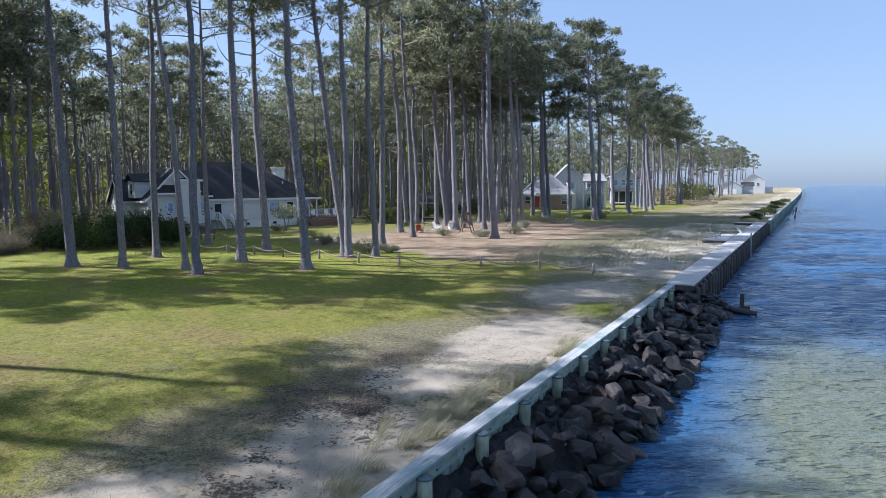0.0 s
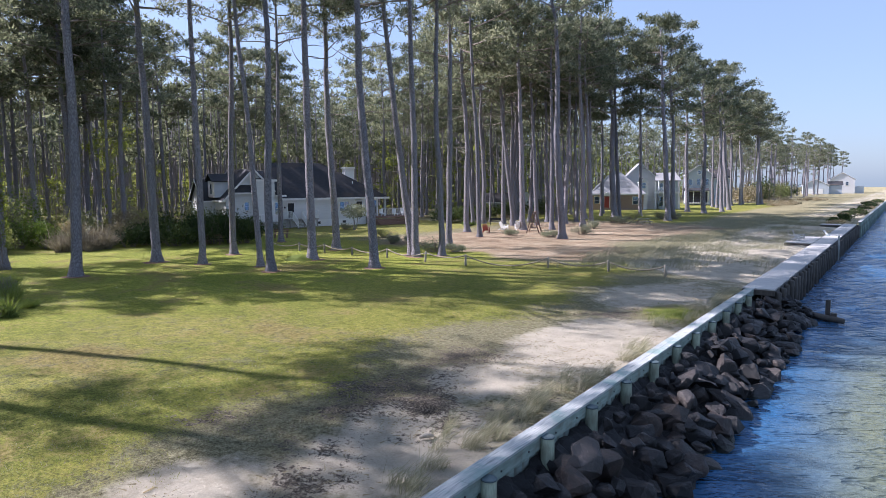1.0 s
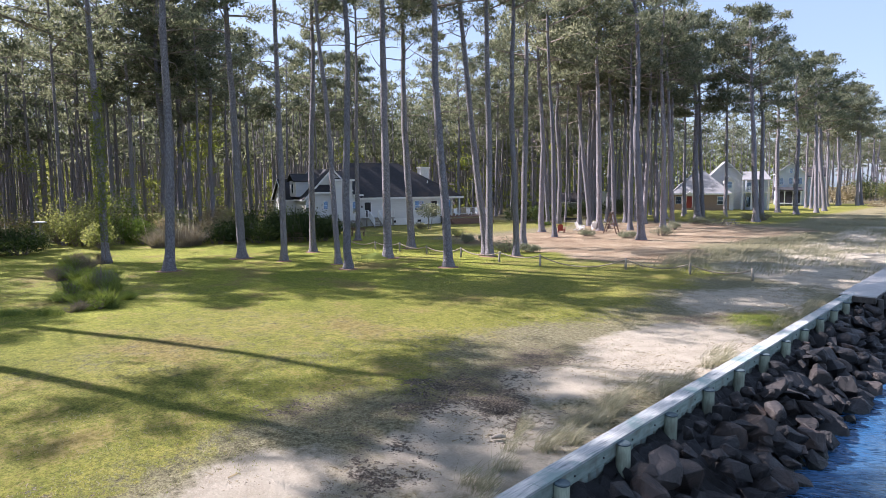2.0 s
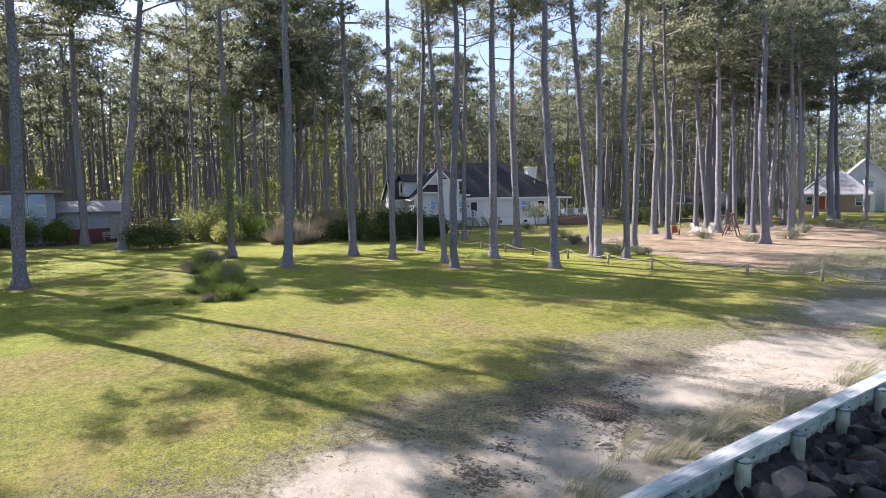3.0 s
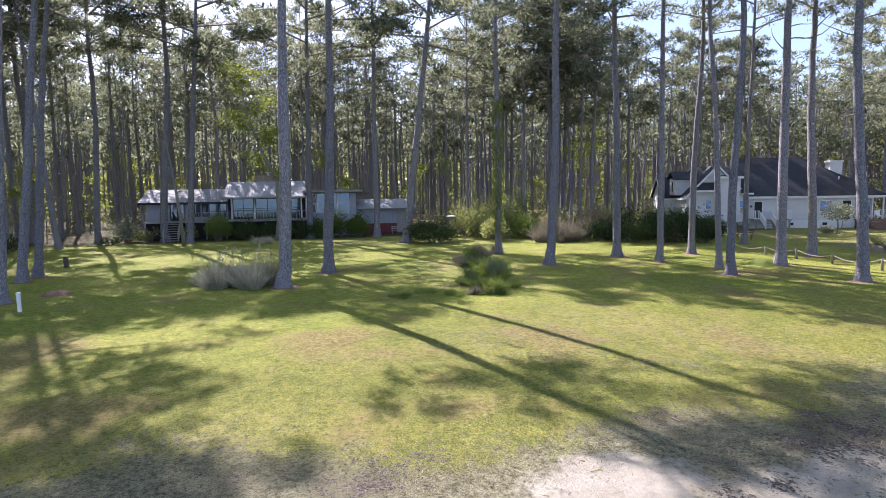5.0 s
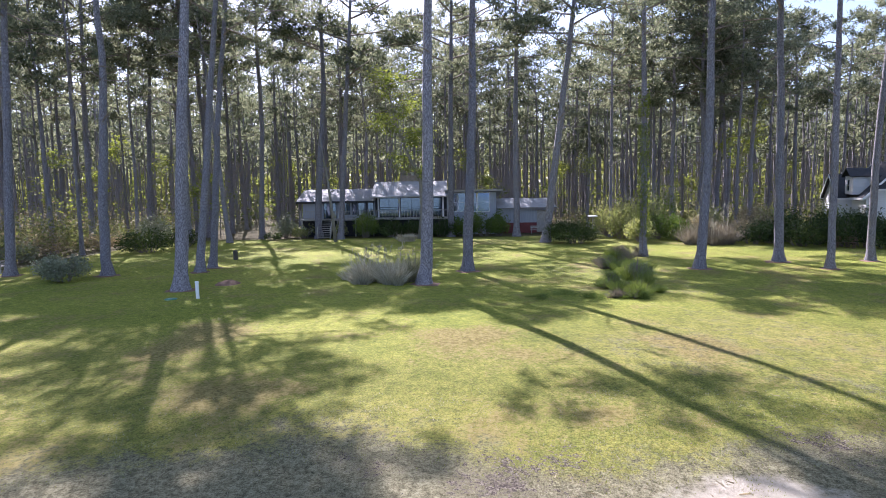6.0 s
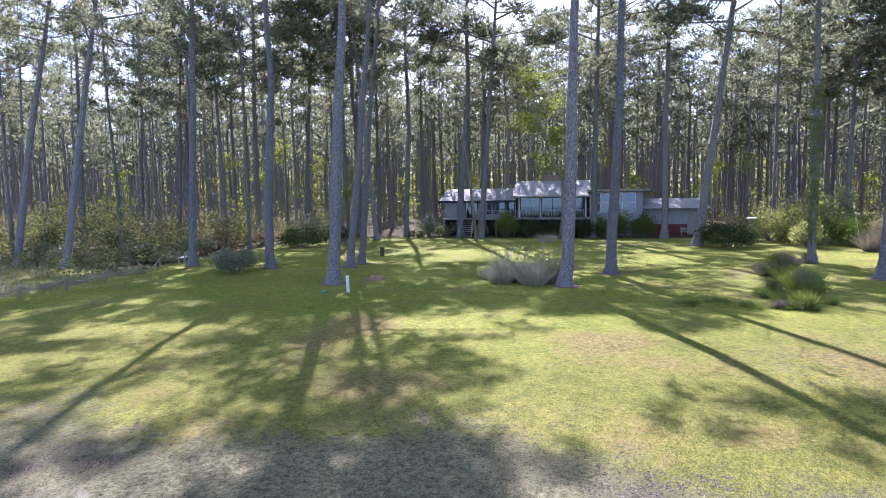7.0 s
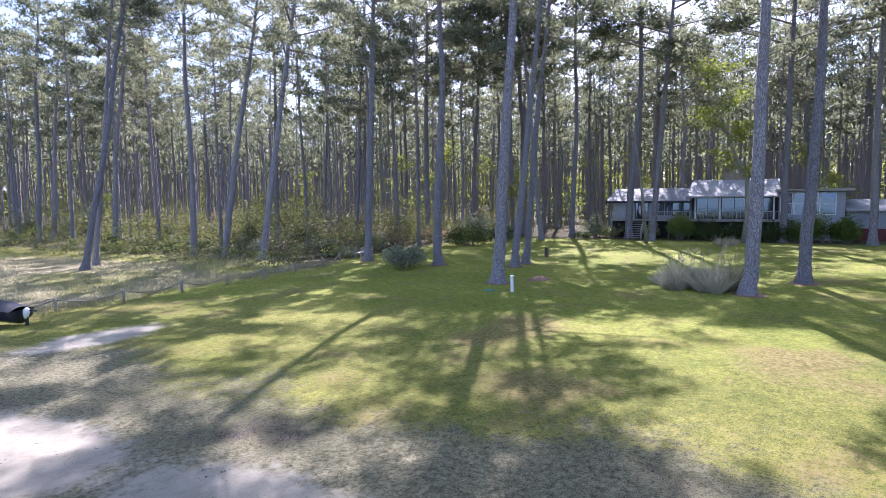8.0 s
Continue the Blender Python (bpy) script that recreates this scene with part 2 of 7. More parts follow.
def ground_mat():
    m, nt, b = base_mat("ground_cover")

    def attr(name):
        a = nt.nodes.new("ShaderNodeAttribute")
        a.attribute_name = name
        return a.outputs["Fac"]

    fine = noise_tex(nt, 7.0, 9, 0.8)
    mid = noise_tex(nt, 1.6, 6, 0.65)
    big = noise_tex(nt, 0.16, 4, 0.6)
    speck = noise_tex(nt, 21.0, 5, 0.75)
    gaps = ranged(nt, speck, 0.47, 0.57)
    # mown grass, greener and yellower in patches; shade between tufts is coloured in
    grass = ramp(nt, [(0.32, (0.084, 0.108, 0.021)), (0.43, (0.186, 0.206, 0.038)), (0.54, (0.285, 0.278, 0.064)), (0.66, (0.41, 0.362, 0.120))], maths(nt, "ADD", maths(nt, "MULTIPLY", fine, 0.65), maths(nt, "MULTIPLY", big, 0.35)))
    clump = noise_tex(nt, 2.6, 5, 0.7)
    grass = mix_col(nt, 0.5, grass, ramp(nt, [(0.34, (0.50, 0.60, 0.45)), (0.48, (1.05, 1.08, 1.0)), (0.62, (1.55, 1.45, 1.35))], clump), "MULTIPLY")
    grass = mix_col(nt, gaps, mix_col(nt, 1.0, grass, (1.2, 1.18, 1.15), "MULTIPLY"), mix_col(nt, 1.0, grass, (0.68, 0.68, 0.62), "MULTIPLY"))
    # pockets between tussocks: their small shadows are painted olive brown
    pocks = noise_tex(nt, 6.5, 4, 0.65)
    grass = mix_col(nt, ranged(nt, pocks, 0.58, 0.66, 0, 0.45), grass, (0.075, 0.068, 0.030))
    grass = mix_col(nt, attr("lush"), grass, mix_col(nt, 1.0, grass, (1.09, 1.18, 0.88), "MULTIPLY"))
    worn = ramp(nt, [(0.36, (0.10, 0.076, 0.026)), (0.48, (0.255, 0.198, 0.064)), (0.6, (0.40, 0.325, 0.125))], fine)
    patch = noise_tex(nt, 0.33, 6, 0.68)
    grass = mix_col(nt, ranged(nt, maths(nt, "ADD", maths(nt, "ADD", patch, maths(nt, "MULTIPLY", attr("worn"), 0.28)), maths(nt, "MULTIPLY", maths(nt, "SUBTRACT", fine, 0.5), 0.8)), 0.52, 0.68, 0, 0.85), grass, worn)
    dry = ramp(nt, [(0.34, (0.085, 0.080, 0.042)), (0.44, (0.225, 0.208, 0.115)), (0.54, (0.37, 0.342, 0.200)), (0.66, (0.51, 0.475, 0.31))], fine)
    # dead turf gets the same painted shade in its gaps
    dry = mix_col(nt, gaps, dry, mix_col(nt, 1.0, dry, (0.60, 0.58, 0.55), "MULTIPLY"))
    sand = ramp(nt, [(0.28, (0.34, 0.295, 0.215)), (0.52, (0.57, 0.51, 0.39)), (0.75, (0.70, 0.64, 0.51))], maths(nt, "ADD", maths(nt, "MULTIPLY", mid, 0.6), maths(nt, "MULTIPLY", speck, 0.4)))
    litter = ramp(nt, [(0.38, (0.045, 0.037, 0.030)), (0.5, (0.125, 0.103, 0.078)), (0.62, (0.34, 0.295, 0.225))], speck)
    # pale and dark straw patches stand in for sunlit and shaded stripes
    straw = ramp(nt, [(0.36, (0.12, 0.078, 0.045)), (0.46, (0.29, 0.210, 0.130)), (0.55, (0.46, 0.36, 0.24)), (0.66, (0.62, 0.52, 0.38))], maths(nt, "ADD", maths(nt, "MULTIPLY", fine, 0.55), maths(nt, "MULTIPLY", patch, 0.45)))
    floor = ramp(nt, [(0.25, (0.045, 0.040, 0.022)), (0.5, (0.12, 0.105, 0.05)), (0.75, (0.22, 0.195, 0.10))], fine)
    meadow = ramp(nt, [(0.3, (0.13, 0.12, 0.06)), (0.45, (0.27, 0.24, 0.125)), (0.56, (0.40, 0.345, 0.20)), (0.7, (0.54, 0.46, 0.30))], fine)
    rough_edge = maths(nt, "ADD", maths(nt, "MULTIPLY", mid, 0.7), maths(nt, "MULTIPLY", fine, 0.5))

    def cover(col, name, over, width=0.22):
        v = maths(nt, "ADD", attr(name), maths(nt, "MULTIPLY", maths(nt, "SUBTRACT", rough_edge, 0.6), 0.9))
        return mix_col(nt, ranged(nt, v, 0.5 - width, 0.5 + width), col, over)

    # the lawn breaks up into tufts towards the shore
    fray = maths(nt, "ADD", maths(nt, "MULTIPLY", maths(nt, "SUBTRACT", fine, 0.5), 1.7), maths(nt, "MULTIPLY", maths(nt, "SUBTRACT", mid, 0.5), 0.9))
    col = mix_col(nt, ranged(nt, maths(nt, "ADD", attr("grass"), fray), 0.28, 0.66), dry, grass)
    col = cover(col, "meadow", meadow)
    col = cover(col, "straw", straw)
    col = cover(col, "forest", floor)
    col = cover(col, "sand", sand, 0.15)
    # crumbs of dark wrack and straw, thick in some places
    strew = maths(nt, "ADD", maths(nt, "MULTIPLY", attr("litter"), 0.75), maths(nt, "MULTIPLY", maths(nt, "SUBTRACT", maths(nt, "ADD", maths(nt, "MULTIPLY", fine, 1.0), maths(nt, "MULTIPLY", mid, 0.45)), 0.72), 2.0))
    col = mix_col(nt, ranged(nt, strew, 0.37, 0.47), col, litter)
    nt.links.new(col, b.inputs["Base Color"])
    b.inputs["Roughness"].default_value = 0.95
    b.inputs["Specular IOR Level"].default_value = 0.15
    bump(nt, b, maths(nt, "SUBTRACT", maths(nt, "ADD", fine, maths(nt, "MULTIPLY", mid, 0.5)), maths(nt, "MULTIPLY", gaps, 0.2)), 1.0, 0.13)
    return m


M_GROUND = ground_mat()


def water_mat():
    m, nt, b = base_mat("bay_water")
    tc = nt.nodes.new("ShaderNodeTexCoord")
    sep = nt.nodes.new("ShaderNodeSeparateXYZ")
    nt.links.new(tc.outputs["Object"], sep.inputs[0])
    drift = maths(nt, "MULTIPLY", maths(nt, "SUBTRACT", noise_tex(nt, 0.22, 3), 0.5), 9)
    # olive sandy shallows off the rocks, deeper blue water beyond
    lit_shallows = maths(nt, "MULTIPLY", ranged(nt, maths(nt, "ADD", sep.outputs[0], maths(nt, "MULTIPLY", drift, 0.35)), 2.2, 5.5), ranged(nt, maths(nt, "ADD", sep.outputs[1], drift), 13, 25, 1, 0))
    # the blue also holds the rocks' shade and sky reflection as colour
    col = mix_col(nt, lit_shallows, (0.026, 0.090, 0.190), (0.122, 0.140, 0.092))
    nt.links.new(col, b.inputs["Base Color"])
    b.inputs["Roughness"].default_value = 0.11
    b.inputs["IOR"].default_value = 1.33
    # ripples run across the wind, long crests side by side
    u = maths(nt, "ADD", maths(nt, "MULTIPLY", sep.outputs[0], 0.86), maths(nt, "MULTIPLY", sep.outputs[1], 0.5))
    v = maths(nt, "SUBTRACT", maths(nt, "MULTIPLY", sep.outputs[1], 0.86), maths(nt, "MULTIPLY", sep.outputs[0], 0.5))

    def ripples(su, sv, detail):
        c = nt.nodes.new("ShaderNodeCombineXYZ")
        nt.links.new(maths(nt, "MULTIPLY", u, su), c.inputs[0])
        nt.links.new(maths(nt, "MULTIPLY", v, sv), c.inputs[1])
        n = nt.nodes.new("ShaderNodeTexNoise")
        n.inputs["Scale"].default_value, n.inputs["Detail"].default_value, n.inputs["Roughness"].default_value = 1.0, detail, 0.55
        nt.links.new(c.outputs[0], n.inputs["Vector"])
        return n.outputs[0]

    w1, w2 = ripples(0.55, 1.5, 3), ripples(1.7, 4.2, 3)
    crest = maths(nt, "SUBTRACT", 1.0, maths(nt, "ABSOLUTE", maths(nt, "MULTIPLY", maths(nt, "SUBTRACT", w1, 0.5), 3.0)))
    bump(nt, b, maths(nt, "ADD", maths(nt, "MULTIPLY", crest, 0.5), maths(nt, "ADD", w1, maths(nt, "MULTIPLY", w2, 0.45))), 1.0, 0.38)
    return m


M_WATER = water_mat()
M_SIDING = surface("pale_lap_siding", [(0.3, (0.60, 0.60, 0.59)), (0.7, (0.71, 0.71, 0.70))], 1.5, 0.7, 0.15, 0.01, (0.5, 0.5, 9))
M_TRIM = surface("white_trim", [(0.3, (0.72, 0.72, 0.70)), (0.7, (0.82, 0.82, 0.80))], 3, 0.6, 0.05, 0.004)
M_SHINGLE = surface("dark_shingles", [(0.3, (0.018, 0.019, 0.022)), (0.6, (0.034, 0.035, 0.040)), (0.85, (0.060, 0.060, 0.062))], 3, 0.92, 0.4, 0.012, (1, 1, 4), stain=((0.12, 0.085, 0.06), 0.35, 0.35))
M_ROOF_GREY = surface("grey_shingles", [(0.3, (0.22, 0.22, 0.22)), (0.6, (0.31, 0.31, 0.31)), (0.85, (0.40, 0.395, 0.385))], 2.5, 0.85, 0.4, 0.012, (1, 1, 4), stain=((0.20, 0.18, 0.16), 0.4, 0.5))
M_ROOF_SILVER = surface("silver_roof", [(0.3, (0.26, 0.265, 0.27)), (0.6, (0.34, 0.345, 0.35)), (0.85, (0.43, 0.43, 0.43))], 0.8, 0.8, 0.2, 0.006, stain=((0.30, 0.27, 0.24), 0.5, 0.4))
M_GREYWALL = surface("grey_board_wall", [(0.3, (0.27, 0.29, 0.32)), (0.7, (0.38, 0.40, 0.43))], 2, 0.75, 0.2, 0.008, (6, 6, 0.4))
M_BLUEWALL = surface("blue_grey_siding", [(0.3, (0.40, 0.46, 0.52)), (0.7, (0.52, 0.57, 0.62))], 1.5, 0.7, 0.15, 0.008, (0.5, 0.5, 9))
M_BRICK = surface("tan_brick", [(0.3, (0.23, 0.165, 0.135)), (0.6, (0.34, 0.255, 0.21)), (0.85, (0.43, 0.335, 0.285))], 5, 0.9, 0.3, 0.01, (1, 1, 3))
M_CHIMNEY = surface("brown_stone_chimney", [(0.3, (0.22, 0.175, 0.13)), (0.7, (0.40, 0.33, 0.26))], 3, 0.9, 0.4, 0.02)
M_REDDOOR = surface("red_paint", [(0.3, (0.20, 0.022, 0.022)), (0.7, (0.30, 0.04, 0.035))], 6, 0.5, 0.1, 0.003)
M_REDBRICK = surface("dark_red_base", [(0.3, (0.13, 0.035, 0.035)), (0.7, (0.22, 0.06, 0.055))], 4, 0.8, 0.2, 0.006)
M_DARK = surface("dark_interior", [(0.3, (0.015, 0.015, 0.018)), (0.7, (0.035, 0.035, 0.04))], 3, 0.8, 0.0)
M_WOODDECK = surface("brown_deck_timber", [(0.3, (0.15, 0.09, 0.065)), (0.7, (0.29, 0.18, 0.13))], 4, 0.85, 0.3, 0.006, (1, 1, 4))
M_WHITE = surface("white_plastic", [(0.3, (0.78, 0.79, 0.78)), (0.7, (0.86, 0.87, 0.86))], 5, 0.45, 0.05, 0.002)
M_FENCEGREY = surface("grey_step_timber", [(0.3, (0.25, 0.23, 0.20)), (0.7, (0.42, 0.40, 0.36))], 5, 0.85, 0.3, 0.005)


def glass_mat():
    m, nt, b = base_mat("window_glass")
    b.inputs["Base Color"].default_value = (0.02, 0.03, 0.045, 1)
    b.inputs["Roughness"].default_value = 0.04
    # blue tint and an IOR far above glass strengthen the sky's reflection
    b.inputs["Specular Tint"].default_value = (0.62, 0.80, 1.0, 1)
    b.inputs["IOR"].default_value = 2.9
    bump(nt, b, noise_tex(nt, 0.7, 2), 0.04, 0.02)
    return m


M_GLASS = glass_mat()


# ---- mesh helpers ----
class Shape:
    """Collects vertices and faces of one mesh."""

    def __init__(self):
        self.v, self.f = [], []

    def face(self, *pts):
        n = len(self.v)
        self.v += [tuple(p) for p in pts]
        self.f.append(tuple(range(n, n + len(pts))))

    def box(self, x0, x1, y0, y1, z0, z1):
        n = len(self.v)
        self.v += [(x, y, z) for z in (z0, z1) for x, y in ((x0, y0), (x1, y0), (x1, y1), (x0, y1))]
        self.f += [tuple(n + i for i in q) for q in ((3, 2, 1, 0), (4, 5, 6, 7), (0, 1, 5, 4), (1, 2, 6, 5), (2, 3, 7, 6), (3, 0, 4, 7))]
        return self

    def bar(self, a, b, w, h=None):
        """A straight bar of section w by h from a to b."""
        h = h or w
        a, b = Vector(a), Vector(b)
        d = (b - a).normalized()
        side = d.cross(Vector((0, 0, 1)))
        side = side.normalized() if side.length > 1e-4 else Vector((1, 0, 0))
        up = side.cross(d)
        n = len(self.v)
        self.v += [tuple(p + side * sx * w / 2 + up * sy * h / 2) for p in (a, b) for sx, sy in ((-1, -1), (1, -1), (1, 1), (-1, 1))]
        self.f += [tuple(n + i for i in q) for q in ((0, 1, 2, 3), (7, 6, 5, 4), (0, 4, 5, 1), (1, 5, 6, 2), (2, 6, 7, 3), (3, 7, 4, 0))]
        return self

    def tube(self, pts, radii, sides=8, cap=True, rough=0.0, rng=random):
        n = len(self.v)
        pts = [Vector(p) for p in pts]
        for i, (p, r) in enumerate(zip(pts, radii)):
            d = (pts[min(i + 1, len(pts) - 1)] - pts[max(i - 1, 0)]).normalized()
            s = d.cross(Vector((0.31, 0.95, 0.05))).normalized()
            u = s.cross(d)
            for k in range(sides):
                a = 2 * math.pi * k / sides
                q = r * (1 + rough * rng.uniform(-1, 1))
                self.v.append(tuple(p + s * math.cos(a) * q + u * math.sin(a) * q))
        for i in range(len(pts) - 1):
            for k in range(sides):
                a, b = n + i * sides + k, n + i * sides + (k + 1) % sides
                self.f.append((a, b, b + sides, a + sides))
        if cap:
            self.f.append(tuple(n + k for k in reversed(range(sides))))
            self.f.append(tuple(n + (len(pts) - 1) * sides + k for k in range(sides)))
        return self

    def prism(self, outline, y0, y1):
        """An outline in x and z, drawn out along y."""
        n, c = len(self.v), len(outline)
        self.v += [(x, y0, z) for x, z in outline] + [(x, y1, z) for x, z in outline]
        self.f += [tuple(range(n, n + c)), tuple(reversed(range(n + c, n + 2 * c)))]
        self.f += [(n + (i + 1) % c, n + i, n + c + i, n + c + (i + 1) % c) for i in range(c)]
        return self

    def mesh(self, name, material, smooth=False):
        me = bpy.data.meshes.new(name)
        me.from_pydata(self.v, [], self.f)
        if smooth:
            me.polygons.foreach_set("use_smooth", [True] * len(me.polygons))
        me.materials.append(material)
        me.update()
        return me


def part(name, shape, material, parent, label="", smooth=False, at=None):
    """One mesh object under a thing or under a part."""
    me = shape if isinstance(shape, bpy.types.Mesh) else shape.mesh(name, material, smooth)
    ob = new(name, me)
    ob.parent = parent
    if at is not None:
        ob.matrix_basis = at
    if label:
        tagged(ob, label)
    return ob


def thing(name, m, label, category, group="", kind=""):
    ob = new(name)
    ob.empty_display_size = 0.2
    ob.matrix_basis = m
    return tagged(ob, label, category, group, kind)


def whole(name, shape, material, label, category, kind="", smooth=False, at=None):
    """A thing or a piece of the setting that is one mesh."""
    ob = new(name, shape if isinstance(shape, bpy.types.Mesh) else shape.mesh(name, material, smooth))
    if at is not None:
        ob.matrix_basis = at
    return tagged(ob, label, category, "", kind)


def tri_mesh(name, tris, material):
    """A mesh of loose triangles from an array (n, 3, 3)."""
    n = len(tris)
    me = bpy.data.meshes.new(name)
    me.vertices.add(3 * n)
    me.vertices.foreach_set("co", np.ascontiguousarray(tris, dtype=np.float32).ravel())
    me.loops.add(3 * n)
    me.loops.foreach_set("vertex_index", np.arange(3 * n, dtype=np.int32))
    me.polygons.add(n)
    me.polygons.foreach_set("loop_start", np.arange(0, 3 * n, 3, dtype=np.int32))
    me.materials.append(material)
    me.update(calc_edges=True)
    return me


def unit(v):
    return v / (np.linalg.norm(v, axis=-1, keepdims=True) + 1e-9)


def blades(rng, roots, ways, length, width):
    """Narrow triangles from roots along ways."""
    side = unit(np.cross(ways, rng.normal(size=ways.shape)))
    w = np.asarray(width).reshape(-1, 1) * side * 0.5
    return np.stack([roots - w, roots + w, roots + ways * np.asarray(length).reshape(-1, 1)], 1)


def leaf_cards(rng, at, size, flat=0.5):
    """Leaf-like quads (two triangles) at random turns."""
    n = len(at)
    a = unit(rng.normal(size=(n, 3)) * (1, 1, flat))
    b = unit(np.cross(a, rng.normal(size=(n, 3))))
    s = np.asarray(size).reshape(-1, 1)
    p0, p1, p2, p3 = at - a * s * 0.5, at + b * s * 0.28, at + a * s * 0.5, at - b * s * 0.28
    return np.concatenate([np.stack([p0, p1, p2], 1), np.stack([p0, p2, p3], 1)])


def value_noise(x, y, cell, seed):
    """Smooth noise between 0 and 1 over arrays."""
    g = np.random.default_rng(seed).random((256, 256))
    u, v = x / cell, y / cell
    i, j = np.floor(u).astype(int), np.floor(v).astype(int)
    a, b = u - i, v - j
    a, b = a * a * (3 - 2 * a), b * b * (3 - 2 * b)
    q = lambda di, dj: g[(i + di) % 256, (j + dj) % 256]
    return (q(0, 0) * (1 - a) + q(1, 0) * a) * (1 - b) + (q(0, 1) * (1 - a) + q(1, 1) * a) * b


def fbm(x, y, cell, seed):
    return (value_noise(x, y, cell, seed) * 0.5 + value_noise(x, y, cell / 2.1, seed + 1) * 0.3 + value_noise(x, y, cell / 4.3, seed + 2) * 0.2)


def step(v, a, b):
    t = np.clip((v - a) / (b - a), 0, 1)
    return t * t * (3 - 2 * t)


WATER_Z = -1.4
BEND = 0.00002                             # how the far shore curves away


def height(x, y):
    """The lie of the land."""
    x, y = np.asarray(x, float), np.asarray(y, float)
    h = (fbm(x, y, 9.0, 11) - 0.5) * 0.14 + (fbm(x, y, 1.3, 21) - 0.5) * 0.05
    h = h + 0.22 * np.exp(-((x + 13) / 6.5) ** 2 - ((y + 7) / 9.0) ** 2)
    dune = step(y, 22, 30) * (1 - step(y, 70, 85)) * step(x, -13, -7)
    h = h + dune * (fbm(x, y, 5.0, 31) - 0.35) * 0.7
    d2 = ((x + 3.1) / 0.17) ** 2 + ((y - 0.05) / 0.2) ** 2 + (value_noise(x, y, 0.25, 303) - 0.5) * 1.6
    h = h - 0.34 * np.exp(-d2) + (value_noise(x, y, 0.3, 302) - 0.4) * 0.10 * np.exp(-d2 / 8)
    groove = -23.0 - 1.6 * step(-y, 8.5, 16.5) + 0.5 * np.sin(y * 0.5)
    h = h - 0.05 * np.exp(-((x - groove) / 0.3) ** 2) * step(y, -17.5, -15.0) * (1 - step(y, -4.5, -2.5))
    return h * (0.25 + 0.75 * step(-x, 0.3, 1.6))


# ---- ground and water ----
def patches(x, y, spots):
    v = np.zeros_like(x)
    for px, py, rx, ry, s in spots:
        v = np.maximum(v, s * np.exp(-(((x - px) / rx) ** 2 + ((y - py) / ry) ** 2)))
    return v


